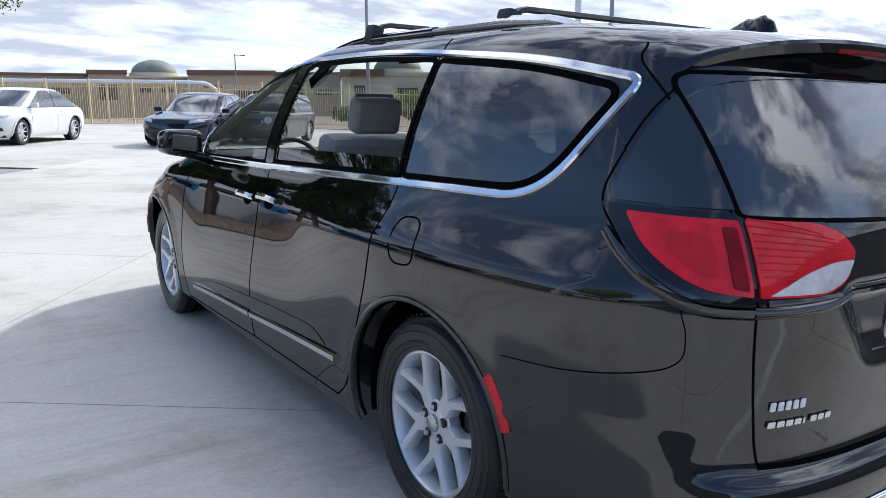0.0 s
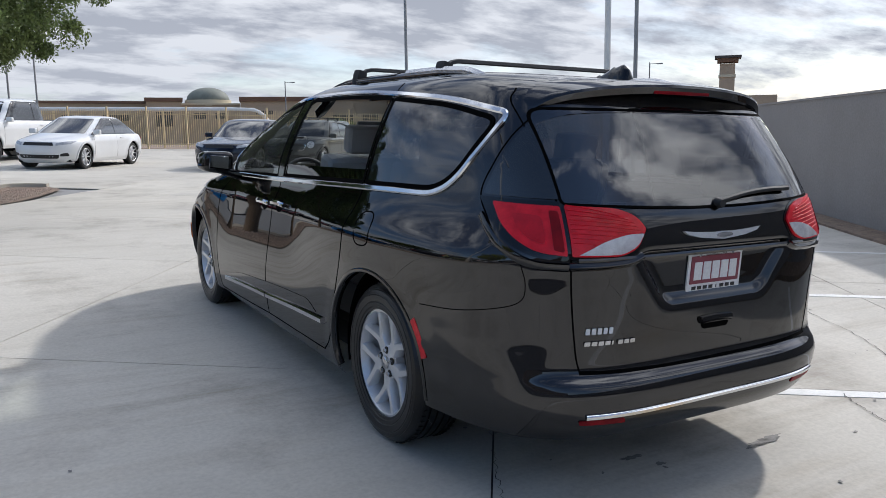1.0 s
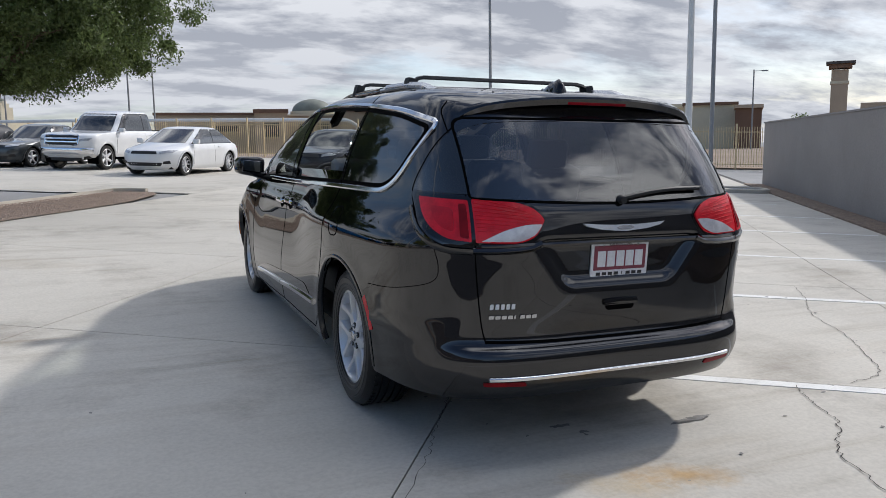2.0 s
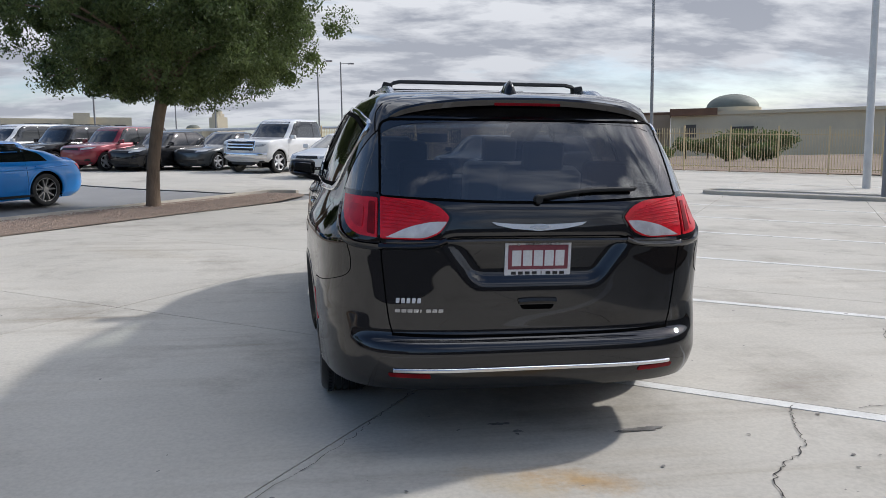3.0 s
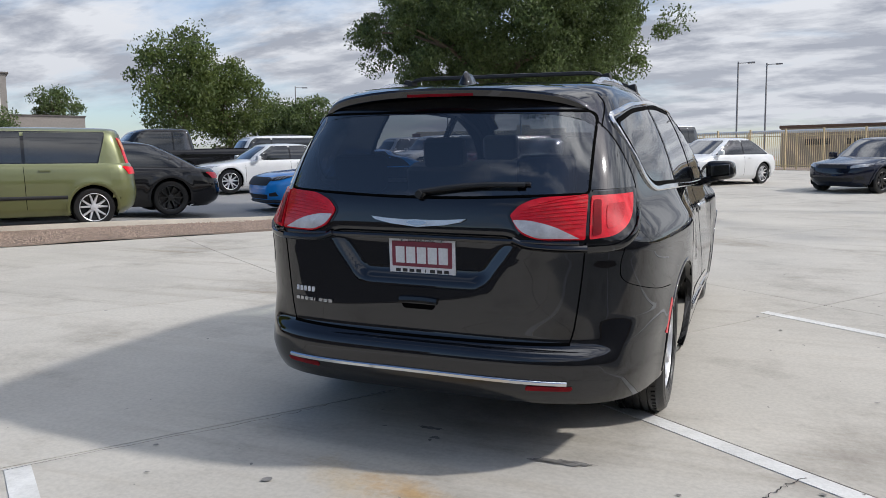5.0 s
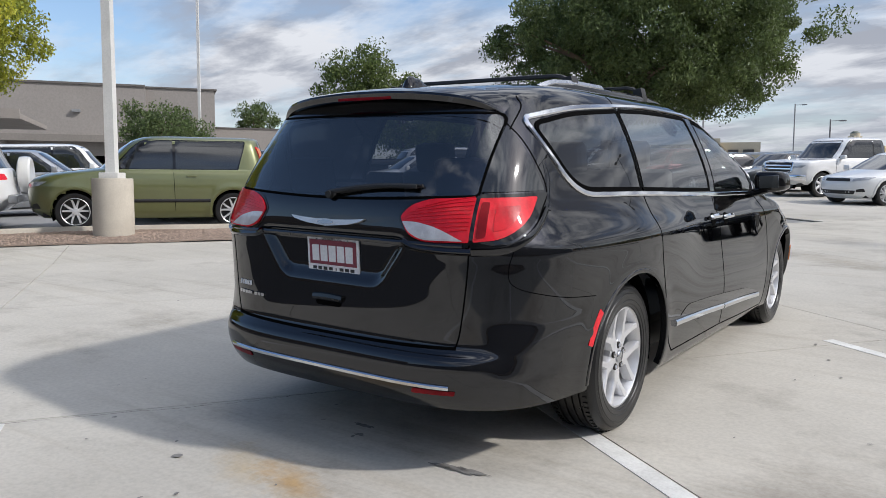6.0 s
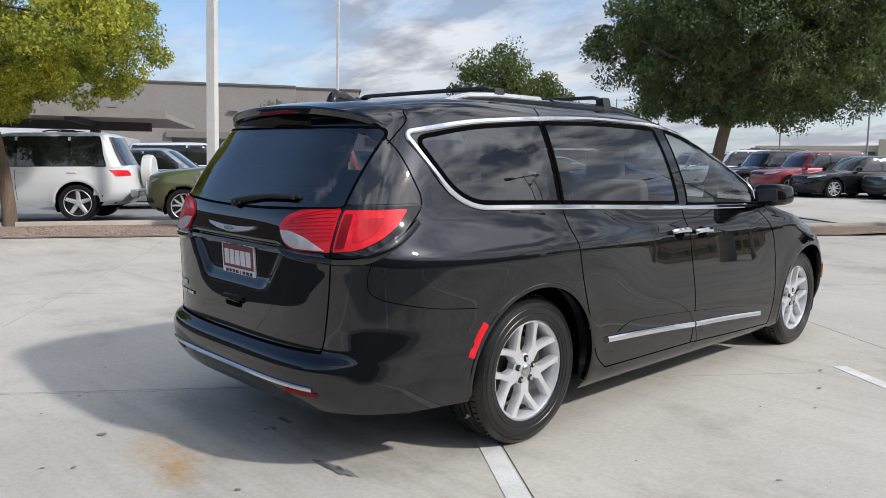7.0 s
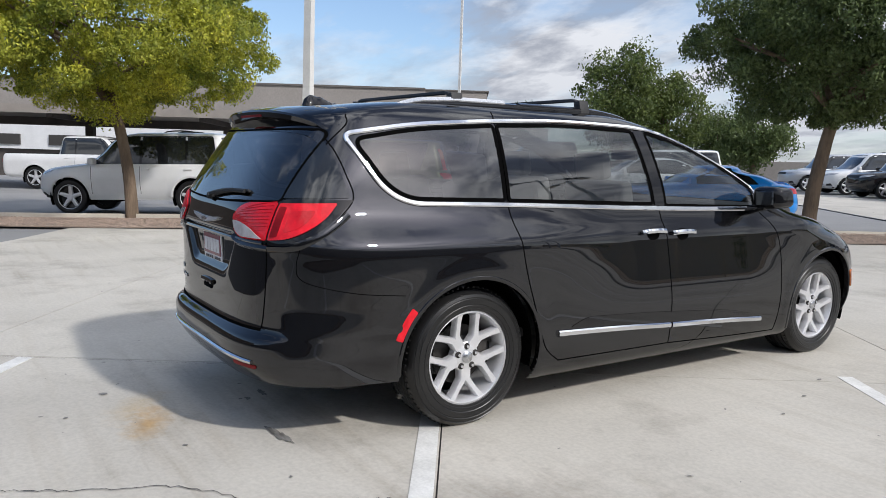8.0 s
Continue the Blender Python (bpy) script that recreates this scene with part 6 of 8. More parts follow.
def build_car(name, m, label, category, mat, L, W, H, wb, lower, cabin, R=0.33, front_over=0.88, belt=0.95, wheel_style="plain", wheel_n=5, wheel_mat=None, group="", glass=None,
              pillars=(0.5,), lamp_z=None, grille=None, tail=None, roof_rails=False, corner=(0.7, 0.8), roof_mat=None, extra=None, handles=True, pr=2.8, quarter=(0.0, 0.0), round_lamps=False, strip=None):
    """A car that heads along +y with its middle over the origin.
    lower: (z, rear inset, front inset, half width) of the body; cabin: the same for the glasshouse, from the belt to the roof."""
    root = thing(name, m, label, category, group)
    y0, y1 = -L / 2, L / 2
    yfw = y1 - front_over
    yrw = yfw - wb
    glass = glass or M_CARGLASS
    a2, b2 = cabin[2][1:3]
    fit = min(1.0, max(0.1, (L - 0.5 - a2 - b2) / (cabin[-1][1] + cabin[-1][2] - a2 - b2)))
    cabin = cabin[:3] + [(z, a2 + (a - a2) * fit, b2 + (b - b2) * fit, w) for z, a, b, w in cabin[3:]]
    low = Shell([(z, y0 + a) for z, a, b, w in lower], [(z, y1 - b) for z, a, b, w in lower], [(z, w) for z, a, b, w in lower],
                [(lower[0][0], corner[0]), (lower[-1][0], corner[0] * 0.9)], [(lower[0][0], corner[1]), (lower[-1][0], corner[1] * 0.9)], pr, 2.5,
                [(yrw, R, R * 1.24, 0.014), (yfw, R, R * 1.24, 0.014)])
    zs = sorted(set(np.round(np.concatenate([np.arange(lower[0][0], lower[-1][0], 0.025), [z for z, *_ in lower]]), 4)))
    V, F, n = low.grid(zs, 14, 130)
    ra = R * 1.16
    for cy in (yrw, yfw):
        r = np.hypot(V[:, 1] - cy, V[:, 2] - R)
        sel = (np.abs(V[:, 0]) > W * 0.3) & (np.abs(r - ra) < 0.016)
        k = ra / np.maximum(r, 1e-6)
        V[sel, 1], V[sel, 2] = cy + (V[sel, 1] - cy) * k[sel], R + (V[sel, 2] - R) * k[sel]
    N = normals_of(V, F)
    C = V[np.array(F)].mean(1)
    keep = [i for i, (x, y, z) in enumerate(C) if not (abs(x) > W * 0.3 and min(math.hypot(y - yrw, z - R), math.hypot(y - yfw, z - R)) < ra - 0.005)]
    k0 = len(V)
    topring = list(range(k0 - n, k0))
    V = np.vstack([V, [[0, (V[topring][:, 1].min() + V[topring][:, 1].max()) / 2, lower[-1][0]]]])
    body = panel("body", V, np.vstack([N, [[0, 0, 1]]]), F, keep, mat, root)
    part("underbody", box(W * 0.80, L * 0.86, 0.18, (0, 0, lower[0][0] + 0.12), 0.04), M_MATTBLACK, root)
    cab = Shell([(z, y0 + a) for z, a, b, w in cabin], [(z, y1 - b) for z, a, b, w in cabin], [(z, w) for z, a, b, w in cabin],
                [(cabin[0][0], 0.40), (cabin[-1][0], 0.30)], [(cabin[0][0], 0.40), (cabin[-1][0], 0.30)], 2.8, 2.6)
    zc = sorted(set(np.round(np.concatenate([np.linspace(cabin[0][0], cabin[-1][0], 22), [z for z, *_ in cabin]]), 4)))
    V, F, n = cab.grid(zc, 10, 30)
    N = normals_of(V, F)
    k0 = len(V)
    panel("cabin", np.vstack([V]), N, F, range(len(F)), roof_mat or mat, root)
    ring = [tuple(v) for v in V[-n:]]
    raw("roof", ring, [tuple(range(n))], roof_mat or mat, root, smooth=30)
    # glass
    zb, zt = cabin[0][0] + 0.035, cabin[-1][0] - max(0.085, 0.15 * (cabin[-1][0] - cabin[0][0]))
    qs = np.linspace(zb, zt, 7)

    def edge(z, front):
        a, b, la, lb = (float(q) for q in cab.ends(z))
        if front:
            return b - lb * 0.55 - 0.03
        t = min(1.0, max(0.0, (z - zb) / (zt - zb)))
        return a + la * 0.55 + 0.03 + quarter[0] + (quarter[1] - quarter[0]) * t
    cuts = [0.0] + list(pillars) + [1.0]
    for sg in (1, -1):
        S = cab.side(sg)
        band = [(edge(z, False) - 0.022, z) for z in np.linspace(zb - 0.022, zt + 0.02, 7)] + [(edge(z, True) + 0.022, z) for z in np.linspace(zt + 0.02, zb - 0.022, 7)]
        part("window_band", patch(rounded(band, [0.05] + [0.03] * 5 + [0.06, 0.06] + [0.03] * 5 + [0.03], 3), S, 0.12, 0.0, 0.0035), M_GLOSSBLACK, root, "black window surround")
        if strip:
            ln = [(yrw + ra * 1.02 + (yfw - ra * 1.02 - yrw - ra * 1.02) * t, strip) for t in np.linspace(0, 1, 16)]
            part("door_moulding", sweep([low.side(sg)(y, z) for y, z in ln], [low.side_n(sg, y, z) for y, z in ln], strip_profile(0.055, 0.018)), M_MATTBLACK, body, "black door moulding")
        for a, b in zip(cuts, cuts[1:]):
            def yy(t, z):
                return edge(z, False) + (edge(z, True) - edge(z, False)) * t
            ga, gb = (0.012 if a > 0 else 0), (0.012 if b < 1 else 0)
            mid = lambda t, z: (yrw + (edge(zb, True) - yrw) * t) if 0 < t < 1 else yy(t, z)
            poly = [(mid(a, z) + ga * 2, z) for z in qs] + [(mid(b, z) - gb * 2, z) for z in qs[::-1]]
            lim = [(edge(z, False), edge(z, True)) for _, z in poly]
            poly = [(min(max(y, lo), hi), z) for (y, z), (lo, hi) in zip(poly, lim)]
            part("side_window", patch(rounded(poly, 0.015, 2), S, 0.12, 0.0, 0.006), glass, root)
        if handles:
            for t in pillars[-1:]:
                yh = yrw + (edge(zb, True) - yrw) * t
                for dy in ((-0.28,) if len(pillars) < 2 else (-0.1, -1.0)):
                    q = low.side(sg)(yh + dy, belt - 0.11, 0.012)
                    part("door_handle", box(0.03, 0.17, 0.028, q, 0.01), mat, body)
            for yy2 in (yrw + (edge(zb, True) - yrw) * pillars[-1], yfw - ra * 1.15):
                line = [(yy2 + 0.03 * (z - 0.6), z) for z in np.linspace(lower[0][0] + 0.12, cabin[0][0] - 0.03, 8)]
                part("door_gap", sweep([low.side(sg)(y, z) for y, z in line], [low.side_n(sg, y, z) for y, z in line], [(-0.004, -0.004), (-0.004, 0.002), (0.004, 0.002), (0.004, -0.004)]), M_GAP_SHADE, body)
        q = low.side(sg)(edge(zb, True) - 0.02, cabin[0][0] - 0.02, 0.09)
        part("door_mirror", box(0.20, 0.12, 0.14, (q.x, q.y, q.z + 0.06), 0.045, 3), mat if mat not in (M_CARGREEN,) else M_MATTBLACK, root)
        for cy in (yrw, yfw):
            car_wheel(root, sg * (W / 2 - 0.035), cy, R, sg, wheel_n, wheel_style, wheel_mat)
            bm = bmesh.new()
            rows = []
            for k in range(21):
                a = radians(-25 + 230 * k / 20)
                y, z = cy + ra * math.cos(a), R + ra * math.sin(a)
                rows.append([bm.verts.new((sg * x, y, z)) for x in (W * 0.28, W / 2 - 0.05)] + [bm.verts.new((sg * W * 0.28, cy, R))])
            for p, q2 in zip(rows, rows[1:]):
                bm.faces.new((p[0], p[1], q2[1], q2[0]))
                bm.faces.new((p[2], p[0], q2[0]))
            part("wheel_liner", bm, M_GAP_SHADE, root)
            arc = []
            for k in range(31):
                a = radians(-30 + 240 * k / 30)
                y, z = cy + (ra + 0.012) * math.cos(a), R + (ra + 0.012) * math.sin(a)
                if z > lower[0][0] + 0.03:
                    arc.append((y, z))
            part("arch_lip", sweep([low.side(sg)(y, z) for y, z in arc], [low.side_n(sg, y, z) for y, z in arc], [(-0.026, -0.03), (-0.026, 0.004), (-0.01, 0.008), (0.014, 0.006), (0.028, -0.003), (0.028, -0.03)]), mat, body)
    for rear in (False, True):
        E = cab.end(rear)
        poly = []
        for sgn in (1, -1):
            for z in (qs if sgn > 0 else qs[::-1]):
                poly.append((sgn * float(cab.width(z)) * 0.80, z))
        part("rear_window" if rear else "windscreen", patch(rounded(poly, 0.03, 3), E, 0.14, 0.0, 0.006), glass, root)
    # nose and tail
    nose, stern = low.end(False), low.end(True)
    lz = lamp_z or (belt - 0.24)
    for sg in (1, -1):
        w = W / 2
        hl = [(sg * (w * 0.68 + 0.095 * math.cos(q)), lz + 0.03 + 0.105 * math.sin(q)) for q in np.linspace(0, 2 * math.pi, 19)[:-1]] if round_lamps else rounded([(sg * w * 0.52, lz - 0.02), (sg * w * 0.86, lz + 0.03), (sg * w * 0.93, lz + 0.10), (sg * w * 0.75, lz + 0.09), (sg * w * 0.52, lz + 0.045)], 0.015, 3)
        part("head_lamp", patch(hl, nose, 0.08, 0.006, 0.008), M_LAMP, body, "clear head lamp")
        tz = tail or (belt - 0.20)
        tl = rounded([(sg * w * 0.55, tz), (sg * w * 0.90, tz - 0.01), (sg * w * 0.93, tz + 0.12), (sg * w * 0.60, tz + 0.10)], 0.02, 3)
        part("tail_lamp", patch(tl, stern, 0.08, 0.006, 0.008), M_RED, body, "red tail lamp")
        part("fog_lamp", patch(rounded([(sg * w * 0.62, 0.36), (sg * w * 0.82, 0.37), (sg * w * 0.80, 0.46), (sg * w * 0.64, 0.43)], 0.02, 3), nose, 0.08, 0.004, 0.005), M_MATTBLACK, body)
    g = grille or [(-0.42, lz - 0.02), (0.42, lz - 0.02), (0.38, lz + 0.06), (-0.38, lz + 0.06)]
    part("grille", patch(rounded(g, 0.02, 3), nose, 0.1, 0.004, 0.006), M_MATTBLACK, body, "black grille")
    part("lower_intake", patch(rounded([(-0.50, 0.30), (0.50, 0.30), (0.56, 0.40), (-0.56, 0.40)], 0.03, 3), nose, 0.1, 0.004, 0.004), M_MATTBLACK, body)
    p = stern(0, belt - 0.22, 0.008)
    part("plate_bar", box(0.30, 0.01, 0.15, p, 0.004, 1), M_WHITE, body, "pale blank plate")
    if roof_rails:
        for sg in (1, -1):
            a, b = float(cab.rear(cabin[-1][0])) + 0.3, float(cab.front(cabin[-1][0])) - 0.3
            P = [Vector((sg * cabin[-1][3] * 0.84, a + (b - a) * t, cabin[-1][0] + 0.045 * math.sin(math.pi * t) ** 0.4 - 0.005)) for t in np.linspace(0, 1, 12)]
            part("roof_rail", sweep(P, [Vector((0, 0, 1))] * 12, tube_profile(0.016, 6)), M_MATTBLACK, root)
    if extra:
        extra(root, low, cab, body)
    return root


def saloon(name, m, label, mat, L=4.6, W=1.80, H=1.44, wb=2.70, cat="car", boot=0.72, bonnet=1.42, rake=0.62, tailrake=0.66, belt=0.93, fo=0.88, **kw):
    w = W / 2
    lower = [(0.17, 0.22, 0.20, w * 0.90), (0.28, 0.06, 0.06, w * 0.955), (0.45, 0.0, 0.0, w * 0.985), (0.62, 0.02, 0.02, w), (0.74, 0.05, 0.10, w * 0.995), (belt - 0.10, 0.09, 0.42, w * 0.975), (belt - 0.03, 0.16, bonnet * 0.72, w * 0.945), (belt + 0.02, 0.40, bonnet * 0.98, w * 0.90)]
    cabin = [(belt - 0.02, boot, bonnet, w * 0.925), (belt + 0.18, boot + tailrake * 0.40, bonnet + rake * 0.42, w * 0.86), (H - 0.14, boot + tailrake * 0.80, bonnet + rake * 0.84, w * 0.775), (H - 0.05, boot + tailrake * 1.10, bonnet + rake * 1.15, w * 0.70), (H - 0.015, boot + tailrake * 1.35, bonnet + rake * 1.42, w * 0.54), (H, boot + tailrake * 1.75, bonnet + rake * 1.8, w * 0.36)]
    return build_car(name, m, label, cat, mat, L, W, H, wb, lower, cabin, belt=belt, front_over=fo, **kw)


def wagon(name, m, label, mat, L=4.5, W=1.84, H=1.68, wb=2.62, cat="car", bonnet=1.25, rake=0.55, back=0.10, backrake=0.22, belt=1.02, fo=0.88, low0=0.24, **kw):
    w = W / 2
    lower = [(low0, 0.20, 0.20, w * 0.90), (low0 + 0.12, 0.05, 0.05, w * 0.955), (0.55, 0.0, 0.0, w * 0.985), (0.74, 0.02, 0.02, w), (0.86, 0.03, 0.10, w * 0.99), (belt - 0.08, 0.05, 0.32, w * 0.97), (belt - 0.02, 0.07, bonnet * 0.7, w * 0.945), (belt + 0.02, 0.10, bonnet * 0.97, w * 0.915)]
    cabin = [(belt - 0.02, back, bonnet, w * 0.93), (belt + 0.22, back + backrake * 0.42, bonnet + rake * 0.42, w * 0.875), (H - 0.14, back + backrake * 0.85, bonnet + rake * 0.85, w * 0.80), (H - 0.05, back + backrake * 1.05, bonnet + rake * 1.15, w * 0.73), (H - 0.015, back + backrake * 1.4, bonnet + rake * 1.4, w * 0.62), (H, back + backrake * 2.2, bonnet + rake * 1.8, w * 0.42)]
    return build_car(name, m, label, cat, mat, L, W, H, wb, lower, cabin, belt=belt, front_over=fo, **kw)


def pickup(name, m, label, mat, L=5.9, W=2.03, H=1.93, wb=3.68, cat="pickup", glass_n=2, **kw):
    w = W / 2
    belt = 1.22
    lower = [(0.40, 0.20, 0.14, w * 0.90), (0.52, 0.03, 0.03, w * 0.96), (0.75, 0.0, 0.0, w * 0.985), (0.98, 0.01, 0.02, w), (1.10, 0.02, 0.07, w * 0.985), (belt - 0.05, 0.03, 0.30, w * 0.965), (belt, 0.05, 1.05, w * 0.94), (belt + 0.03, 0.08, 1.35, w * 0.92)]
    cabin = [(belt - 0.02, 1.95, 1.38, w * 0.92), (belt + 0.25, 2.02, 1.68, w * 0.86), (H - 0.14, 2.10, 1.98, w * 0.79), (H - 0.05, 2.16, 2.18, w * 0.73), (H - 0.015, 2.26, 2.36, w * 0.63), (H, 2.5, 2.6, w * 0.45)]

    def ex(root, low, cab, body):
        nose = low.end(False)
        gr = rounded([(-0.58, 0.80), (0.58, 0.80), (0.60, 1.10), (-0.60, 1.10)], 0.04, 4)
        P = [nose(a, b, 0.008) for a, b in gr]
        part("grille_frame", sweep(P, [low.end_n(a, b, False) for a, b in gr], strip_profile(0.05, 0.02), True), M_CHROME, body, "chrome grille surround")
        for z in (0.90, 1.0):
            bar = [(x, z) for x in np.linspace(-0.56, 0.56, 14)]
            part("grille_bar", sweep([nose(a, b, 0.012) for a, b in bar], [low.end_n(a, b, False) for a, b in bar], strip_profile(0.05, 0.02)), M_CHROME, body)
        bp = [(x, 0.62) for x in np.linspace(-0.93, 0.93, 24)]
        part("front_bumper", sweep([nose(a, b, 0.01) for a, b in bp], [low.end_n(a, b, False) for a, b in bp], strip_profile(0.20, 0.05)), M_CHROME, body, "chrome front bumper")
        # near-black slab at rim height imitates the shade in the open bed
        part("bed_liner", box(W * 0.82, 1.68, 0.05, (0, -L / 2 + 1.0, belt + 0.03), 0.01), M_GAP_SHADE, root, "dark open load bed")
    kw.setdefault("R", 0.40)
    return build_car(name, m, label, cat, mat, L, W, H, wb, lower, cabin, belt=belt, front_over=0.95, lamp_z=0.92, tail=0.95,
                     grille=[(-0.56, 0.80), (0.56, 0.80), (0.58, 1.10), (-0.58, 1.10)], corner=(0.28, 0.55), extra=ex, pr=4.0, **kw)


NOSE_TO_US = dn_yaw(0, -1)


def in_lot(d, n, turn=0.0):
    """Stands at d, n, heading along -NN and turned by some degrees."""
    return rest(*at_dn(d, n), NOSE_TO_US + turn)


ROW = "cars in the far row"


def small_nose(root, low, cab, body):
    """Bright grille ring, scoop on the bonnet and two bars across the roof."""
    nose = low.end(False)
    ring = rounded([(-0.40, 0.55), (0.40, 0.55), (0.46, 0.70), (-0.46, 0.70)], 0.05, 4)
    part("grille_frame", sweep([nose(a, b, 0.006) for a, b in ring], [low.end_n(a, b, False) for a, b in ring], strip_profile(0.022, 0.012), True), M_CHROME, body, "thin chrome grille ring")
    part("bonnet_scoop", box(0.34, 0.20, 0.07, (0, 1.22, 0.905), 0.03, 3, pose(0, 0, 0, -8)), M_CARGREY, body)
    # solid near-black piece paints the shade in the scoop's opening
    part("scoop_mouth", box(0.28, 0.02, 0.035, (0, 1.315, 0.905), 0.008, 1), M_GAP_SHADE, body)
    for y in (-0.75, 0.15):
        part("roof_bar", box(1.12, 0.06, 0.03, (0, y, 1.52), 0.012), M_MATTBLACK, root, "black roof bar")
        for sg in (1, -1):
            part("bar_foot", box(0.05, 0.07, 0.10, (sg * 0.50, y, 1.475), 0.012), M_MATTBLACK, root)


wagon("hatchback_car", in_lot(-6.30, 21.1, -8), "dark grey small hatchback with roof bars in the far row", M_CARGREY, L=3.95, W=1.70, H=1.45, wb=2.47, bonnet=0.98, rake=0.42, back=0.14, backrake=0.16, belt=0.92, fo=0.66, low0=0.17, R=0.31, wheel_style="split", wheel_n=5, group=ROW, roof_rails=True, corner=(0.55, 0.75), round_lamps=True, quarter=(0.12, 0.04), extra=small_nose)
saloon("saloon_car", in_lot(-7.8, 19.2, -4), "dark navy saloon with a smooth grille-less nose", M_CARNAVY, L=4.69, W=1.85, H=1.44, wb=2.88, boot=0.42, bonnet=1.16, rake=0.78, tailrake=0.85, belt=0.90, fo=0.84, group=ROW, wheel_mat=M_RIMDARK, wheel_n=9, roof_mat=None)
saloon("saloon_car", in_lot(-12.45, 18.0), "white compact saloon parked nose out in the far row", M_CARWHITE, L=4.56, W=1.80, H=1.44, wb=2.70, boot=0.36, bonnet=1.06, rake=0.92, tailrake=0.92, quarter=(0.10, 0.02), pillars=(0.44,), lamp_z=0.66, group=ROW, wheel_n=5, wheel_style="split")
pickup("pickup_truck", in_lot(-16.3, 20.2), "white crew cab pickup with chrome grille and bumper", M_CARWHITE, group=ROW, wheel_n=6)
saloon("saloon_car", in_lot(-19.2, 19.9), "dark grey saloon in the far row", M_CARGREY, group=ROW)
saloon("saloon_car", in_lot(-20.8, 18.4), "black saloon with bright spoked wheels in the far row", M_CARBLACK, L=4.86, H=1.46, wb=2.83, boot=0.55, group=ROW, wheel_n=5, wheel_style="split")
wagon("suv_car", in_lot(-22.6, 17.7), "dark red compact suv in the far row", M_CARRED, group=ROW, H=1.64, R=0.35)
wagon("suv_car", in_lot(-25.1, 17.5), "black suv in the far row", M_CARBLACK, group=ROW, H=1.68, R=0.35, roof_rails=True)
wagon("people_carrier", in_lot(-28.4, 18.0), "white people carrier in the far row", M_CARWHITE, L=5.1, W=2.0, H=1.74, wb=3.05, bonnet=0.95, rake=0.85, group=ROW, R=0.35, roof_rails=True)
wagon("suv_car", in_lot(-31.8, 17.6), "silver suv at the end of the far row", M_CARSILVER, group=ROW, R=0.35)

LANE = "cars beside the planted strip"


def pony_nose(root, low, cab, body):
    """Deep black grille with a bright badge shape, dark lamps, a lip under the nose and a small tail spoiler."""
    nose = low.end(False)
    part("front_grille", patch(rounded([(-0.55, 0.60), (0.55, 0.60), (0.62, 0.74), (0.50, 0.775), (-0.50, 0.775), (-0.62, 0.74)], 0.03, 3), nose, 0.08, 0.006, 0.012), M_MATTBLACK, body, "deep black grille")
    for sg in (1, -1):
        lamp = part("lamp_unit", patch([(sg * a, b) for a, b in rounded([(0.62, 0.70), (0.80, 0.72), (0.90, 0.79), (0.80, 0.80), (0.64, 0.765)], 0.015, 3)], nose, 0.06, 0.006, 0.013), M_MATTBLACK, body, "dark smoked head lamp")
        for k in range(3):
            x = 0.70 + 0.055 * k
            part("lamp_bar", patch([(sg * a, b) for a, b in ((x, 0.722 + 0.012 * k), (x + 0.020, 0.724 + 0.012 * k), (x + 0.032, 0.775 + 0.008 * k), (x + 0.012, 0.775 + 0.008 * k))], nose, 0.06, 0.003, 0.018), M_LAMP, lamp, "slanted clear lamp bar")
        ln = [(y, 0.30 - 0.008 * math.sin(y)) for y in np.linspace(-0.95, 0.95, 14)]
        part("side_skirt", sweep([low.side(sg)(y, z - 0.06) for y, z in ln], [low.side_n(sg, y, z) for y, z in ln], strip_profile(0.05, 0.03)), M_MATTBLACK, body, "black side skirt")
        line = smooth_line([(-1.75, 0.86), (-1.0, 0.80), (0.3, 0.76), (1.1, 0.74)], 30)
        part("flank_crease", sweep([low.side(sg)(y, z) for y, z in line], [low.side_n(sg, y, z) for y, z in line], [(-0.02, -0.004), (0, 0.010), (0.02, -0.004)]), M_CARBLUE, body)
    lip = [(x, 0.26) for x in np.linspace(-0.80, 0.80, 24)]
    part("front_lip", sweep([nose(a, b, 0.0) for a, b in lip], [low.end_n(a, b, False) for a, b in lip], strip_profile(0.05, 0.05)), M_MATTBLACK, body, "black front lip")
    stern = low.end(True)
    sp = [(x, 0.93) for x in np.linspace(-0.66, 0.66, 20)]
    part("tail_spoiler", sweep([stern(a, b, 0.0) + Vector((0, 0.10, 0.045)) for a, b in sp], [Vector((0, -0.4, 1))] * 20, [(-0.05, -0.03), (-0.06, 0.012), (0.05, 0.0), (0.05, -0.03)]), M_CARBLUE, body)


saloon("coupe_car", in_lot(-13.85, 5.9, 1), "bright blue two door coupe beside the planted strip", M_CARBLUE, L=4.78, W=1.91, H=1.38, wb=2.72, boot=0.42, bonnet=1.82, rake=0.78, tailrake=1.12, belt=0.96, fo=0.86, R=0.355, wheel_n=5, wheel_style="split", group=LANE, pillars=(0.30,), corner=(0.7, 0.75), quarter=(0.42, 0.12), wheel_mat=M_RIMGREY, extra=pony_nose)
saloon("saloon_car", in_lot(-13.15, -0.06), "black fastback saloon with black wheels", M_CARBLACK, L=4.9, W=1.87, H=1.43, wb=2.9, boot=0.38, bonnet=1.30, rake=0.75, tailrake=0.95, R=0.345, wheel_mat=M_RIMDARK, wheel_n=5, wheel_style="split", group=LANE)
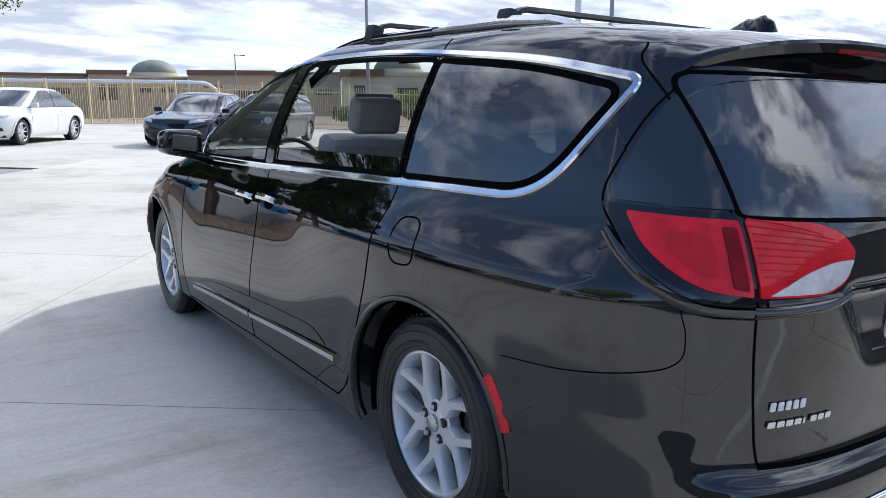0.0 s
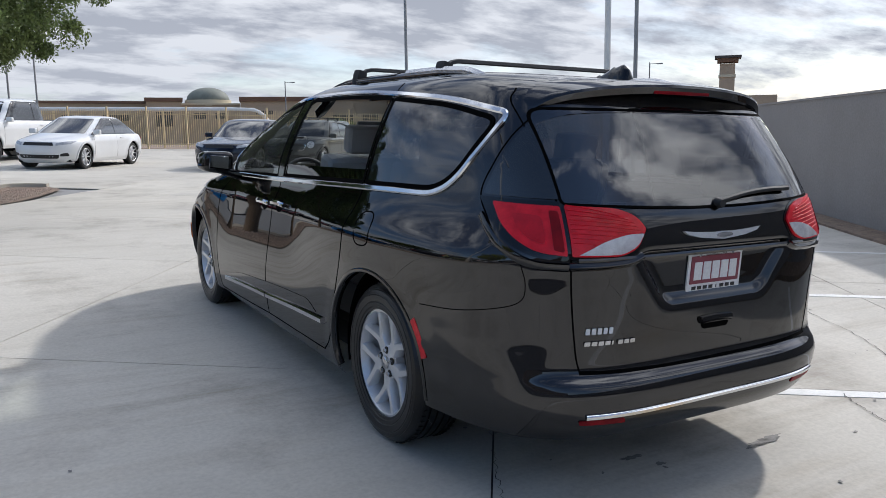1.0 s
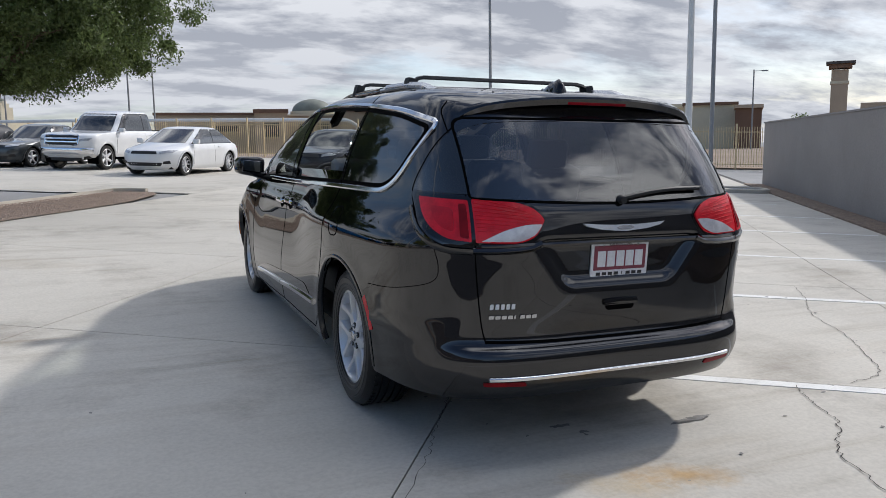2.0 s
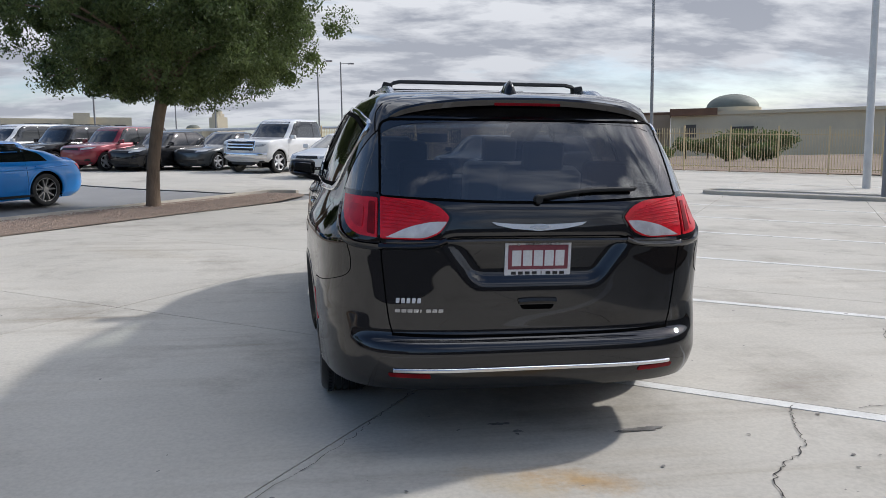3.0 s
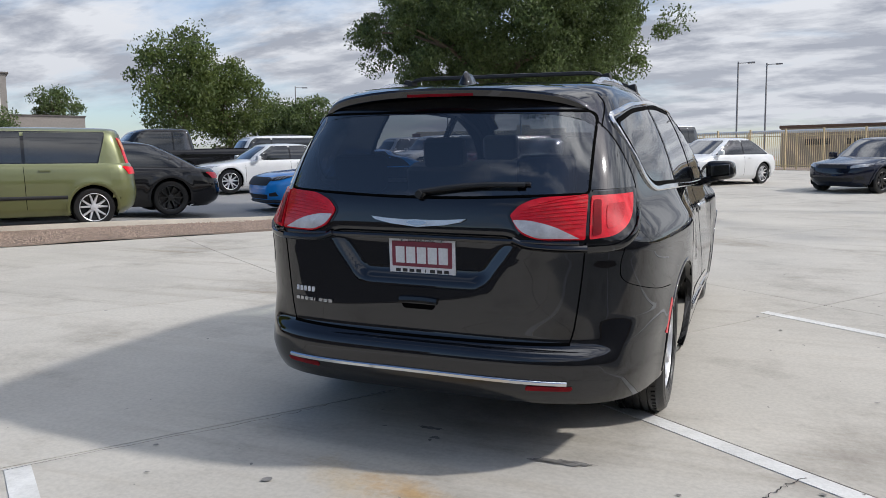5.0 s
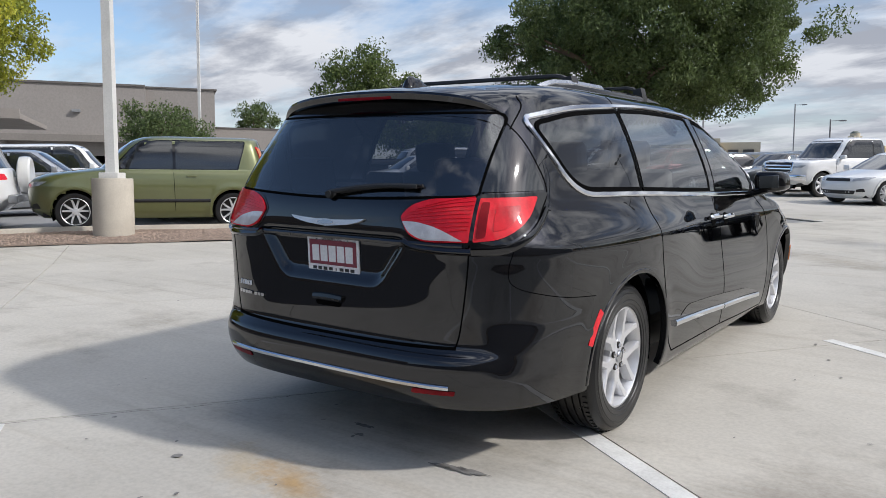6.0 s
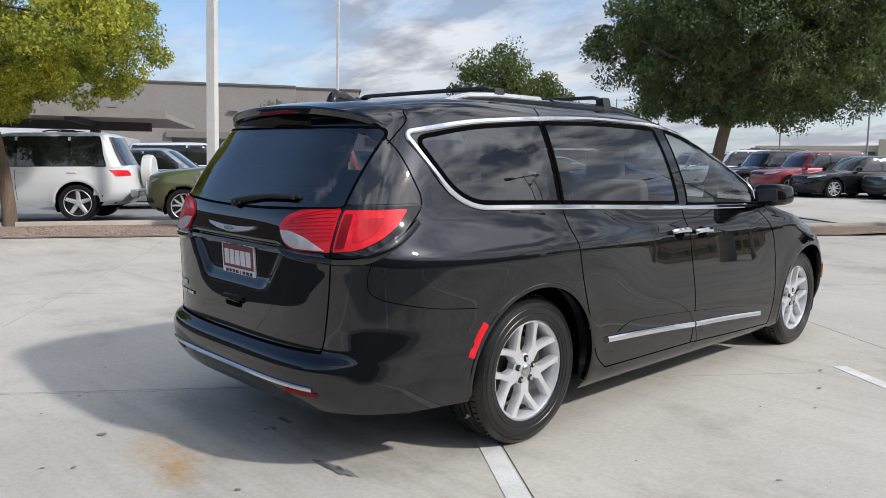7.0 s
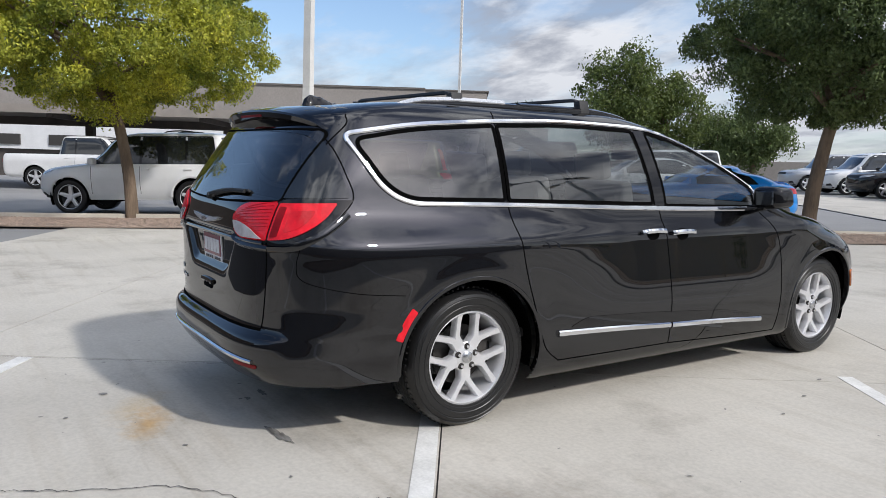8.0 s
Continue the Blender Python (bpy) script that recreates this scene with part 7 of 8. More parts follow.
def tall_lamps(root, low, cab, body):
    """Tall lamps on the rear pillars."""
    E = cab.end(True)
    for sg in (1, -1):
        p = rounded([(sg * 0.60, 1.02), (sg * 0.72, 1.02), (sg * 0.665, 1.45), (sg * 0.575, 1.42)], 0.02, 3)
        lamp = part("tail_lamp", patch(p, E, 0.08, 0.01, 0.008), M_RED, root, "tall red and amber tail lamp")
        q = rounded([(sg * 0.600, 1.24), (sg * 0.690, 1.24), (sg * 0.668, 1.42), (sg * 0.585, 1.40)], 0.02, 3)
        part("indicator", patch(q, E, 0.08, 0.004, 0.020), M_AMBER, lamp, "amber indicator lens")


wagon("hatchback_car", in_lot(-11.10, -1.72), "olive green boxy hatchback beside the planted strip", M_CARGREEN, L=4.12, W=1.79, H=1.61, wb=2.55, bonnet=1.12, rake=0.55, back=0.10, backrake=0.16, belt=1.03, quarter=(0.34, 0.10), strip=0.50, pillars=(0.50,), roof_mat=None, fo=0.80, low0=0.20, R=0.325, wheel_n=5, wheel_style="split", group=LANE, tail=0.86, extra=tall_lamps, corner=(0.5, 0.7), lamp_z=0.72)


def spare(root, low, cab, body):
    w = part("spare_wheel", lathe([(0.001, -0.11), (0.30, -0.11), (0.335, -0.08), (0.345, 0.0), (0.335, 0.08), (0.29, 0.105), (0.001, 0.11)], 36), M_CARWHITE, root, "white hard spare wheel cover")
    w.matrix_basis = pose(0.12, -2.335, 0.93, 0, 0, 90)
    part("rear_bumper", box(1.62, 0.16, 0.16, (0, -2.25, 0.52), 0.05, 3), M_CARSILVER, body)


wagon("suv_car", in_lot(-12.05, -6.3), "white compact suv with a spare wheel on its tail", M_CARWHITE, L=4.42, W=1.82, H=1.70, wb=2.56, back=0.10, backrake=0.30, bonnet=1.10, rake=0.72, group=LANE, R=0.36, roof_rails=True, tail=0.86, pillars=(0.06, 0.52), extra=spare, low0=0.30, quarter=(0.10, 0.0), belt=1.04)
BACK = "cars parked deeper in the lot"
saloon("coupe_car", in_lot(-19.4, 6.0, 0), "white fastback car behind the blue coupe", M_CARWHITE, L=4.83, W=1.87, H=1.40, wb=2.9, boot=0.42, tailrake=0.95, bonnet=1.4, R=0.345, wheel_style="split", group=BACK)
pickup("pickup_truck", in_lot(-22.9, 3.6, 0), "black crew cab pickup deeper in the lot", M_CARBLACK, group=BACK)
wagon("people_carrier", in_lot(-27.8, 8.8, 0), "white long people carrier deeper in the lot", M_CARWHITE, L=5.0, W=1.95, H=1.75, wb=3.0, bonnet=1.1, rake=0.7, group=BACK, R=0.35, roof_rails=True)
saloon("saloon_car", in_lot(-15.9, -4.4, 180), "silver saloon behind the green hatchback", M_CARSILVER, group=BACK)
wagon("suv_car", in_lot(-19.6, -4.1, 180), "white suv behind the silver saloon", M_CARWHITE, group=BACK, R=0.35)
pickup("pickup_truck", in_lot(-24.0, -13.3, 180), "white pickup under the carport", M_CARWHITE, group=BACK)
wagon("people_carrier", rest(-14.0, 40.0, NOSE_TO_US + 90), "white people carrier far across the lot", M_CARWHITE, L=5.1, W=2.0, H=1.74, wb=3.05, bonnet=0.95, rake=0.85, group=BACK, R=0.35)
saloon("saloon_car", rest(-19.0, 39.0, NOSE_TO_US + 70), "black saloon far across the lot", M_CARBLACK, group=BACK)

# ---- trees ----
def leaf_cloud(centres, radii, per, size, rnd, droop=0.25):
    """Small folded leaves round clump centres, as vertices and faces."""
    n = len(centres) * per
    c = np.repeat(np.array(centres), per, axis=0)
    r = np.repeat(np.array(radii), per)[:, None]
    v = rnd.normal(size=(n, 3))
    v /= np.linalg.norm(v, axis=1, keepdims=True)
    v *= rnd.uniform(0.25, 1.0, (n, 1)) ** 0.55
    p = c + v * r * np.array([1.0, 1.0, 0.72])
    p[:, 2] -= droop * r[:, 0] * rnd.uniform(0, 1, n) ** 3
    u = rnd.normal(size=(n, 3))
    u /= np.linalg.norm(u, axis=1, keepdims=True)
    u[:, 2] -= 0.35
    w = np.cross(u, rnd.normal(size=(n, 3)))
    w /= np.linalg.norm(w, axis=1, keepdims=True) + 1e-9
    s = size * rnd.uniform(0.6, 1.35, (n, 1))
    a, b = u * s, w * s * 0.52
    k = np.cross(a, b)
    k /= np.linalg.norm(k, axis=1, keepdims=True) + 1e-9
    V = np.stack([p - a, p - a * 0.1 + b, p + a, p - a * 0.1 - b + k * s * 0.12], axis=1).reshape(-1, 3)
    i = np.arange(n) * 4
    F = np.stack([i, i + 1, i + 2, i + 3], axis=1)
    return V, F


def fast_mesh(name, V, F, mat):
    me = bpy.data.meshes.new(name)
    me.vertices.add(len(V))
    me.vertices.foreach_set("co", np.asarray(V, np.float32).ravel())
    me.loops.add(F.size)
    me.loops.foreach_set("vertex_index", F.ravel().astype(np.int32))
    me.polygons.add(len(F))
    me.polygons.foreach_set("loop_start", np.arange(len(F), dtype=np.int32) * F.shape[1])
    me.update()
    me.validate()
    me.materials.append(mat)
    return me


def limb(bm, pts, r0, r1, seg=8):
    pts = smooth_line([tuple(p) for p in pts], 8)
    rings = []
    for i, p in enumerate(pts):
        a, b = Vector(pts[max(0, i - 1)]), Vector(pts[min(len(pts) - 1, i + 1)])
        t = (b - a).normalized()
        s = t.cross(Vector((0.3, 1, 0.1))).normalized()
        q = t.cross(s)
        r = r0 + (r1 - r0) * i / (len(pts) - 1)
        rings.append([bm.verts.new(Vector(p) + (s * math.cos(k * 2 * math.pi / seg) + q * math.sin(k * 2 * math.pi / seg)) * r * (1 + 0.08 * math.sin(3 * k + i))) for k in range(seg)])
    for a, b in zip(rings, rings[1:]):
        for k in range(seg):
            bm.faces.new((a[k], a[(k + 1) % seg], b[(k + 1) % seg], b[k]))
    bm.faces.new(rings[-1])


def tree(name, m, label, trunk_h, trunk_r, lean, crown_at, radii, clumps, per, leaf, mat, seed, clump_r=0.62, flat=0.0, group="", limbs=7):
    rnd = np.random.RandomState(seed)
    root = thing(name, m, label, "tree", group)
    cx, cy, cz = crown_at
    top = Vector((lean[0], lean[1], trunk_h))
    bm = bmesh.new()
    limb(bm, [(0, 0, -0.12), (lean[0] * 0.15, lean[1] * 0.15, trunk_h * 0.35), (lean[0] * 0.6, lean[1] * 0.6, trunk_h * 0.75), top], trunk_r, trunk_r * 0.72, 12)
    part("trunk", bm, M_BARK, root, "slender grey brown trunk", 60)
    C, R, ends = [], [], []
    while len(C) < clumps:
        v = rnd.normal(size=3)
        v /= np.linalg.norm(v)
        v *= rnd.uniform(0.15, 1.0) ** 0.42
        wob = 1 + 0.30 * noise.noise(Vector(v) * 2.9 + Vector((seed, 0, 0)))
        p = np.array([cx + v[0] * radii[0] * wob, cy + v[1] * radii[1] * wob, cz + v[2] * radii[2] * wob])
        if v[2] < 0:
            p[2] = cz + v[2] * radii[2] * (1 - flat)
        C.append(p)
        R.append(clump_r * rnd.uniform(0.45, 1.2))
    ends = sorted(range(clumps), key=lambda i: rnd.uniform())[:limbs * 3]
    for k in range(limbs):
        bm = bmesh.new()
        e = C[ends[k]]
        mid = top.lerp(Vector(e), 0.5) + Vector((0, 0, 0.25))
        limb(bm, [top - Vector((0, 0, 0.1)), top.lerp(mid, 0.5), mid, Vector(e)], trunk_r * 0.55, 0.015, 7)
        for j in (1, 2):
            f = C[ends[k + limbs * j]]
            limb(bm, [mid, mid.lerp(Vector(f), 0.5) + Vector((0, 0, 0.12)), Vector(f)], trunk_r * 0.25, 0.01, 5)
        part("limb", bm, M_BARK, root, smooth=60)
    V, F = leaf_cloud(C, R, per, leaf, rnd)
    me = fast_mesh("crown", V, F, mat)
    ob = new("crown", me)
    ob.parent = root
    return root


def spot(az, dist, eye=(0.5, -4.0)):
    a = radians(az)
    return eye[0] + dist * math.sin(a), eye[1] + dist * math.cos(a)


def upright(x, y, yaw=0.0):
    return pose(x, y, gz(x, y), 0, 0, yaw)


tree("shade_tree", upright(-3.98, 11.15), "broad dark green shade tree in the gravel strip", 2.25, 0.135, (0.32, 0.10), (0.36, 1.0, 3.74), (3.05, 3.0, 2.0), 640, 400, 0.031, M_LEAF, 3, flat=0.08, clump_r=0.38)
tree("shade_tree", upright(-11.7, 1.0), "yellow green shade tree with a thin trunk in the gravel strip", 2.15, 0.125, (-0.35, -0.25), (-0.3, -0.35, 3.65), (3.1, 3.15, 1.95), 540, 360, 0.031, M_LEAF_Y, 8, flat=0.12, clump_r=0.35)
tree("shade_tree", upright(*spot(-40.0, 58, (0.8, -4.2))), "tall feathery tree far across the lot", 3.0, 0.25, (0.3, 0), (0, 0, 6.0), (3.0, 3.0, 3.9), 170, 110, 0.115, M_LEAF_M, 11, clump_r=1.2, group="far trees")
tree("shade_tree", upright(*spot(-36.6, 60, (0.8, -4.2))), "tall feathery tree far across the lot", 2.6, 0.22, (-0.2, 0), (0, 0, 4.9), (2.5, 2.5, 3.2), 130, 110, 0.115, M_LEAF_M, 12, clump_r=1.1, group="far trees")
tree("shade_tree", upright(*spot(-33.6, 66, (0.8, -4.2))), "rounded green tree beyond the parked cars", 2.0, 0.2, (0, 0), (0, 0, 3.6), (2.1, 2.1, 2.1), 100, 110, 0.115, M_LEAF, 13, clump_r=1.1, group="far trees")
tree("shade_tree", upright(*spot(-30.9, 60, (0.8, -4.2))), "rounded green tree beyond the parked cars", 1.8, 0.2, (0, 0), (0, 0, 3.3), (2.3, 2.2, 2.0), 110, 110, 0.115, M_LEAF, 14, clump_r=1.1, group="far trees")
tree("shade_tree", upright(*spot(-55.4, 44, (2.4, -3.4))), "small green tree against the grey building", 1.6, 0.12, (0, 0), (0, 0, 2.9), (2.3, 2.3, 1.35), 80, 140, 0.075, M_LEAF, 15, clump_r=0.8, group="far trees")
tree("shade_tree", upright(*spot(-49.0, 88, (2.4, -3.4))), "small tree beside the grey building", 3.0, 0.2, (0, 0), (0, 0, 6.6), (2.3, 2.3, 1.7), 40, 100, 0.13, M_LEAF, 16, clump_r=1.0, group="far trees")


def bush(az, dist, w, h, seed, eye=(0.5, -4.0)):
    x, y = spot(az, dist, eye)
    rnd = np.random.RandomState(seed)
    root = thing("shrub", upright(x, y), "dark green clipped shrub beyond the fence", "shrub", "far shrubs")
    C = [np.array([rnd.uniform(-w, w) * 0.6, rnd.uniform(-w, w) * 0.6, h * (0.35 + 0.35 * rnd.uniform())]) for _ in range(26)]
    V, F = leaf_cloud(C, [min(w, h) * 0.4] * 26, 60, 0.16, rnd)
    ob = new("foliage", fast_mesh("foliage", V, F, M_LEAF))
    ob.parent = root
    bm = bmesh.new()
    limb(bm, [(0, 0, -0.1), (0.05, 0, h * 0.25), (0, 0, h * 0.5)], 0.12, 0.05)
    part("stem", bm, M_BARK, root)
    return root


for k, (az, dist, w, h) in enumerate([(21.2, 90, 2.0, 3.6), (26.2, 85, 1.5, 2.9), (27.7, 85, 1.6, 2.7), (29.9, 80, 2.4, 3.6), (32.2, 80, 2.0, 3.2), (47.3, 110, 2.2, 5.6), (54.0, 110, 2.0, 4.6), (14.5, 75, 1.2, 1.6), (18.0, 75, 1.4, 1.6), (24.0, 60, 1.2, 1.3), (28.6, 58, 1.2, 1.3), (31.0, 60, 1.4, 1.4)]):
    bush(az, dist, w, h, 40 + k)

# ---- buildings ----


def block(parent, name, az0, az1, dist, z0, z1, mat, depth=12.0, eye=(0.5, -4.0), label=""):
    """A wall block whose face lies across the bearing, between two bearings."""
    am = (az0 + az1) / 2
    w = 2 * dist * math.tan(radians(abs(az1 - az0) / 2))
    x, y = spot(am, dist + depth / 2, eye)
    return part(name, box(w, depth, z1 - z0, (0, 0, (z0 + z1) / 2), 0.0, turn=None), mat, parent, label, smooth=0), x, y, -am


def far_building(name, label, pieces, eye=(0.5, -4.0), spin=0.0):
    """pieces: part name, bearings, distance, foot and top by height, material, depth."""
    root = thing(name, Matrix(), label, "building")
    for nm, a0, a1, dist, z0, z1, mat, depth in pieces:
        ob, x, y, yaw = block(root, nm, a0, a1, dist, z0, z1, mat, depth, eye)
        ob.matrix_basis = pose(x, y, 0, 0, 0, yaw + spin)
    return root


def el(deg, dist, eye=1.3):
    return eye + dist * math.tan(radians(deg))


B1 = far_building("shopping_hall", "long tan stucco hall with a green dome", [
    ("wall", 2.0, 9.0, 150, -1, el(2.45, 150), M_BLDG_TAN, 20),
    ("cornice", 1.9, 9.0, 149.5, el(2.45, 150), el(2.62, 150), M_BLDG_BROWN, 20),
    ("wall", 8.7, 11.0, 142, -1, el(2.60, 142), M_BLDG_TAN, 20),
    ("cornice", 8.6, 11.1, 141.5, el(2.60, 142), el(2.86, 142), M_BLDG_BROWN, 21),
    ("wall", 11.0, 15.0, 144, -1, el(2.38, 144), M_BLDG_TAN, 20),
    ("cornice", 11.0, 15.0, 143.7, el(2.38, 144), el(2.48, 144), M_BLDG_CREAM, 20),
    ("wall", 15.0, 20.8, 142, -1, el(2.62, 142), M_BLDG_TAN, 20),
    ("cornice", 14.9, 20.9, 141.5, el(2.62, 142), el(2.92, 142), M_BLDG_BROWN, 21),
    ("wall", 20.8, 25.5, 147, -1, el(2.65, 147), M_BLDG_TAN, 20),
    ("cornice", 17.0, 25.5, 146.5, el(2.65, 147), el(2.82, 147), M_BLDG_BROWN, 20),
    ("wall", 25.5, 40.0, 140, -1, el(2.55, 140), M_BLDG_CREAM, 20),
    ("cornice", 25.4, 28.6, 139.5, el(2.55, 140), el(3.02, 140), M_BLDG_BROWN, 20),
    ("cornice", 28.6, 40.0, 139.5, el(2.55, 140), el(2.78, 140), M_BLDG_CREAM, 20),
])
for a0, a1, lo, hi in ((9.3, 10.4, 0.9, 1.9), (11.8, 12.6, 1.4, 1.8), (13.2, 14.0, 1.4, 1.8), (16.0, 17.2, 1.7, 1.95), (18.0, 19.2, 1.0, 1.6), (21.5, 23.0, 1.2, 1.6), (23.6, 24.8, 1.2, 1.6), (26.4, 27.2, 1.0, 1.9), (29.5, 31.0, 1.1, 1.7), (3.5, 5.0, 1.3, 1.7), (6.0, 7.6, 1.3, 1.7)):
    dist = 139.0 if a0 > 25 else (146 if a0 > 20.8 else (149 if a0 < 8.7 else 141.2))
    ob, x, y, yaw = block(B1, "window", a0, a1, dist, el(lo, dist), el(hi, dist), M_DARKWIN, 0.6)
    ob.matrix_basis = pose(x, y, 0, 0, 0, yaw)


def dome(parent, az, dist, r, z0, z1):
    x, y = spot(az, dist)
    drum = cyl(r * 1.08, r * 1.08, z1 * 0.0 + 1.1, (0, 0, -0.6), 32)
    part("drum", drum, M_BLDG_CREAM, parent).matrix_basis = pose(x, y, z0)
    prof = [(r * math.cos(a), (z1 - z0 - 0.5) * math.sin(a) + 0.5) for a in np.linspace(0, math.pi / 2 - 0.02, 14)] + [(0.01, 0.2), (r * 0.98, 0.2)]
    part("dome", lathe(prof, 40, axis="Z"), M_DOME, parent, "weathered green metal dome", 60).matrix_basis = pose(x, y, z0)


dome(B1, 12.85, 148, 3.75, el(2.48, 148), el(3.56, 148))
dome(B1, 29.6, 146, 4.4, el(2.78, 146), el(3.92, 146))

far_building("low_houses", "low tan houses beyond the block wall", [
    ("wall", 40.5, 44.0, 110, -1, el(2.62, 110), M_BLDG_CREAM, 14),
    ("cornice", 40.4, 44.1, 109.6, el(2.62, 110), el(2.80, 110), M_BLDG_BROWN, 14),
    ("wall", 43.9, 45.6, 104, -1, el(2.35, 104), M_BLDG_BROWN, 14),
    ("cornice", 43.8, 45.7, 103.6, el(2.35, 104), el(2.58, 104), M_BLDG_TAN, 14),
    ("wall", 51.5, 53.5, 116, -1, el(2.45, 116), M_BLDG_TAN, 10),
], eye=(-2.0, -3.8))
far_building("stucco_tower", "tall square tan tower with a flared dark cap", [
    ("wall", 49.72, 50.72, 104, -1, el(4.62, 104), M_BLDG_TAN, 1.8),
    ("band", 49.66, 50.78, 103.9, el(3.72, 104), el(3.90, 104), M_BLDG_CREAM, 2.0),
    ("cap", 49.55, 50.92, 103.6, el(4.72, 104), el(4.98, 104), M_BLDG_BROWN, 2.5),
    ("cap", 49.38, 51.10, 103.3, el(4.98, 104), el(5.14, 104), M_STEEL_DARK, 3.0),
], eye=(-2.0, -3.8))

OFFICE = far_building("office_block", "long cream office block with bands of windows", [
    ("wall", -23.6, -15.6, 205, -1, el(2.76, 205), M_BLDG_CREAM, 20),
    ("wall", -23.9, -23.3, 204, -1, el(2.62, 204), M_BLDG_BROWN, 20),
    ("wall", -16.2, -15.2, 203, -1, el(3.15, 203), M_BLDG_CREAM, 10),
    ("wall", -15.2, -12.6, 206, -1, el(2.86, 206), M_BLDG_CREAM, 20),
])
for lo, hi in ((1.62, 1.84), (2.14, 2.36)):
    for k in range(6):
        a = -22.8 + 1.1 * k
        ob, x, y, yaw = block(OFFICE, "window", a, a + 0.95, 204.2, el(lo, 204), el(hi, 204), M_DARKWIN, 0.6)
        ob.matrix_basis = pose(x, y, 0, 0, 0, yaw)
    for k in range(2):
        a = -14.7 + 1.0 * k
        ob, x, y, yaw = block(OFFICE, "window", a, a + 0.7, 205.2, el(lo, 205), el(hi, 205), M_DARKWIN, 0.6)
        ob.matrix_basis = pose(x, y, 0, 0, 0, yaw)
CHURCH = far_building("church", "cream church with a domed bell tower", [
    ("wall", -9.8, -6.0, 205, -1, el(2.00, 205), M_BLDG_CREAM, 16),
    ("tower", -7.35, -6.45, 202, -1, el(2.9, 202), M_BLDG_CREAM, 3.2),
    ("tower", -7.2, -6.6, 202.3, el(2.9, 202), el(3.15, 202), M_BLDG_CREAM, 2.2),
], spin=38)
dome(CHURCH, -6.9, 203.2, 1.0, el(3.15, 203), el(3.46, 203))
dome(CHURCH, -8.6, 210, 1.7, el(2.0, 210), el(2.38, 210))

# grey warehouse, in the lot's axes


def lot_box(parent, name, d0, d1, n0, n1, z0, z1, mat, label="", bevel=0.0):
    x, y = at_dn((d0 + d1) / 2, (n0 + n1) / 2)
    ob = part(name, box(abs(d1 - d0), abs(n1 - n0), z1 - z0, (0, 0, (z0 + z1) / 2), bevel), mat, parent, label, smooth=0)
    ob.matrix_basis = pose(x, y, 0, 0, 0, math.degrees(math.atan2(D.y, D.x)))
    return ob


WARE = thing("warehouse", Matrix(), "long grey block warehouse with roller doors", "building")
lot_box(WARE, "wall", -100, -72, -62, -14.9, -1, 9.75, M_BLDG_GREY)
lot_box(WARE, "wall", -100, -72, -14.9, -3.4, 4.7, 9.75, M_BLDG_GREY)
# solid near-black block stands for the unlit inside of the hall
lot_box(WARE, "doorway", -100, -74.5, -14.9, -3.4, -1, 4.7, M_GAP_SHADE, "dark open doorway")
lot_box(WARE, "wall", -100, -72.6, -3.4, 2.7, -1, 9.75, M_BLDG_GREY)
lot_box(WARE, "parapet", -100.2, -71.85, -62, -3.4, 9.75, 9.93, M_PARAPET)
lot_box(WARE, "parapet", -100.2, -72.45, -3.4, 2.9, 9.75, 9.88, M_PARAPET)
lot_box(WARE, "lintel", -72.0, -71.7, -15.4, -3.0, 4.7, 5.3, M_BLDG_TAUPE)
lot_box(WARE, "roller_door", -73.2, -73.0, -14.9, -3.4, 3.5, 4.7, M_BLDG_GREY, "half raised grey roller door")
lot_box(WARE, "door_post", -72.1, -71.75, -3.9, -3.4, -1, 4.7, M_STEEL_DARK)
lot_box(WARE, "wing", -95, -78, 2.9, 9.5, -1, 6.6, M_BLDG_GREY)
lot_box(WARE, "parapet", -95.1, -77.9, 2.9, 9.6, 6.6, 6.72, M_PARAPET)
lot_box(WARE, "window", -78.0, -77.9, 3.6, 5.4, 4.6, 5.5, M_DARKWIN)
lot_box(WARE, "door_frame", -72.0, -71.6, -47.5, -40.0, -1, 5.3, M_STEEL_DARK)
lot_box(WARE, "roller_door", -71.6, -71.5, -47.0, -40.5, 3.2, 5.0, M_BLDG_GREY)
for n0 in (-9.5, -20.5, -31.0, 0.0):
    lot_box(WARE, "wall_lamp", -72.5 if n0 == 0.0 else -71.95, -71.6, n0, n0 + 0.7, 7.3, 7.55, M_POLE_G)

HALL = thing("service_hall", Matrix(), "low white and dark service hall behind the carport", "building")
lot_box(HALL, "wall", -52, -40, -60, -13, -1, 2.1, M_STEEL_DARK)
lot_box(HALL, "fascia", -52, -39.8, -60, -13.2, 2.1, 3.55, M_CARWHITE)
for k in range(7):
    lot_box(HALL, "window", -39.8, -39.7, -18.5 - 5 * k, -15.2 - 5 * k, 2.35, 2.95, M_DARKWIN)

CP = thing("carport", Matrix(), "long flat steel carport on dark posts", "carport")
lot_box(CP, "roof", -29.5, -23.2, -46, -5.9, 3.13, 3.30, M_ROOFSHEET, bevel=0.02)
lot_box(CP, "beam", -26.6, -26.3, -45.5, -7.0, 2.82, 3.13, M_STEEL_DARK)
lot_box(CP, "edge", -23.2, -23.05, -46, -5.8, 3.08, 3.38, M_ROOFSHEET)
for k in range(7):
    n0 = -9.0 - 5.6 * k
    x, y = at_dn(-26.45, n0)
    lot_box(CP, "post", -26.6, -26.3, n0 - 0.15, n0 + 0.15, gz(x, y) - 0.1, 2.85, M_STEEL_DARK)
    lot_box(CP, "rafter", -29.3, -23.3, n0 - 0.1, n0 + 0.1, 2.95, 3.13, M_STEEL_DARK)

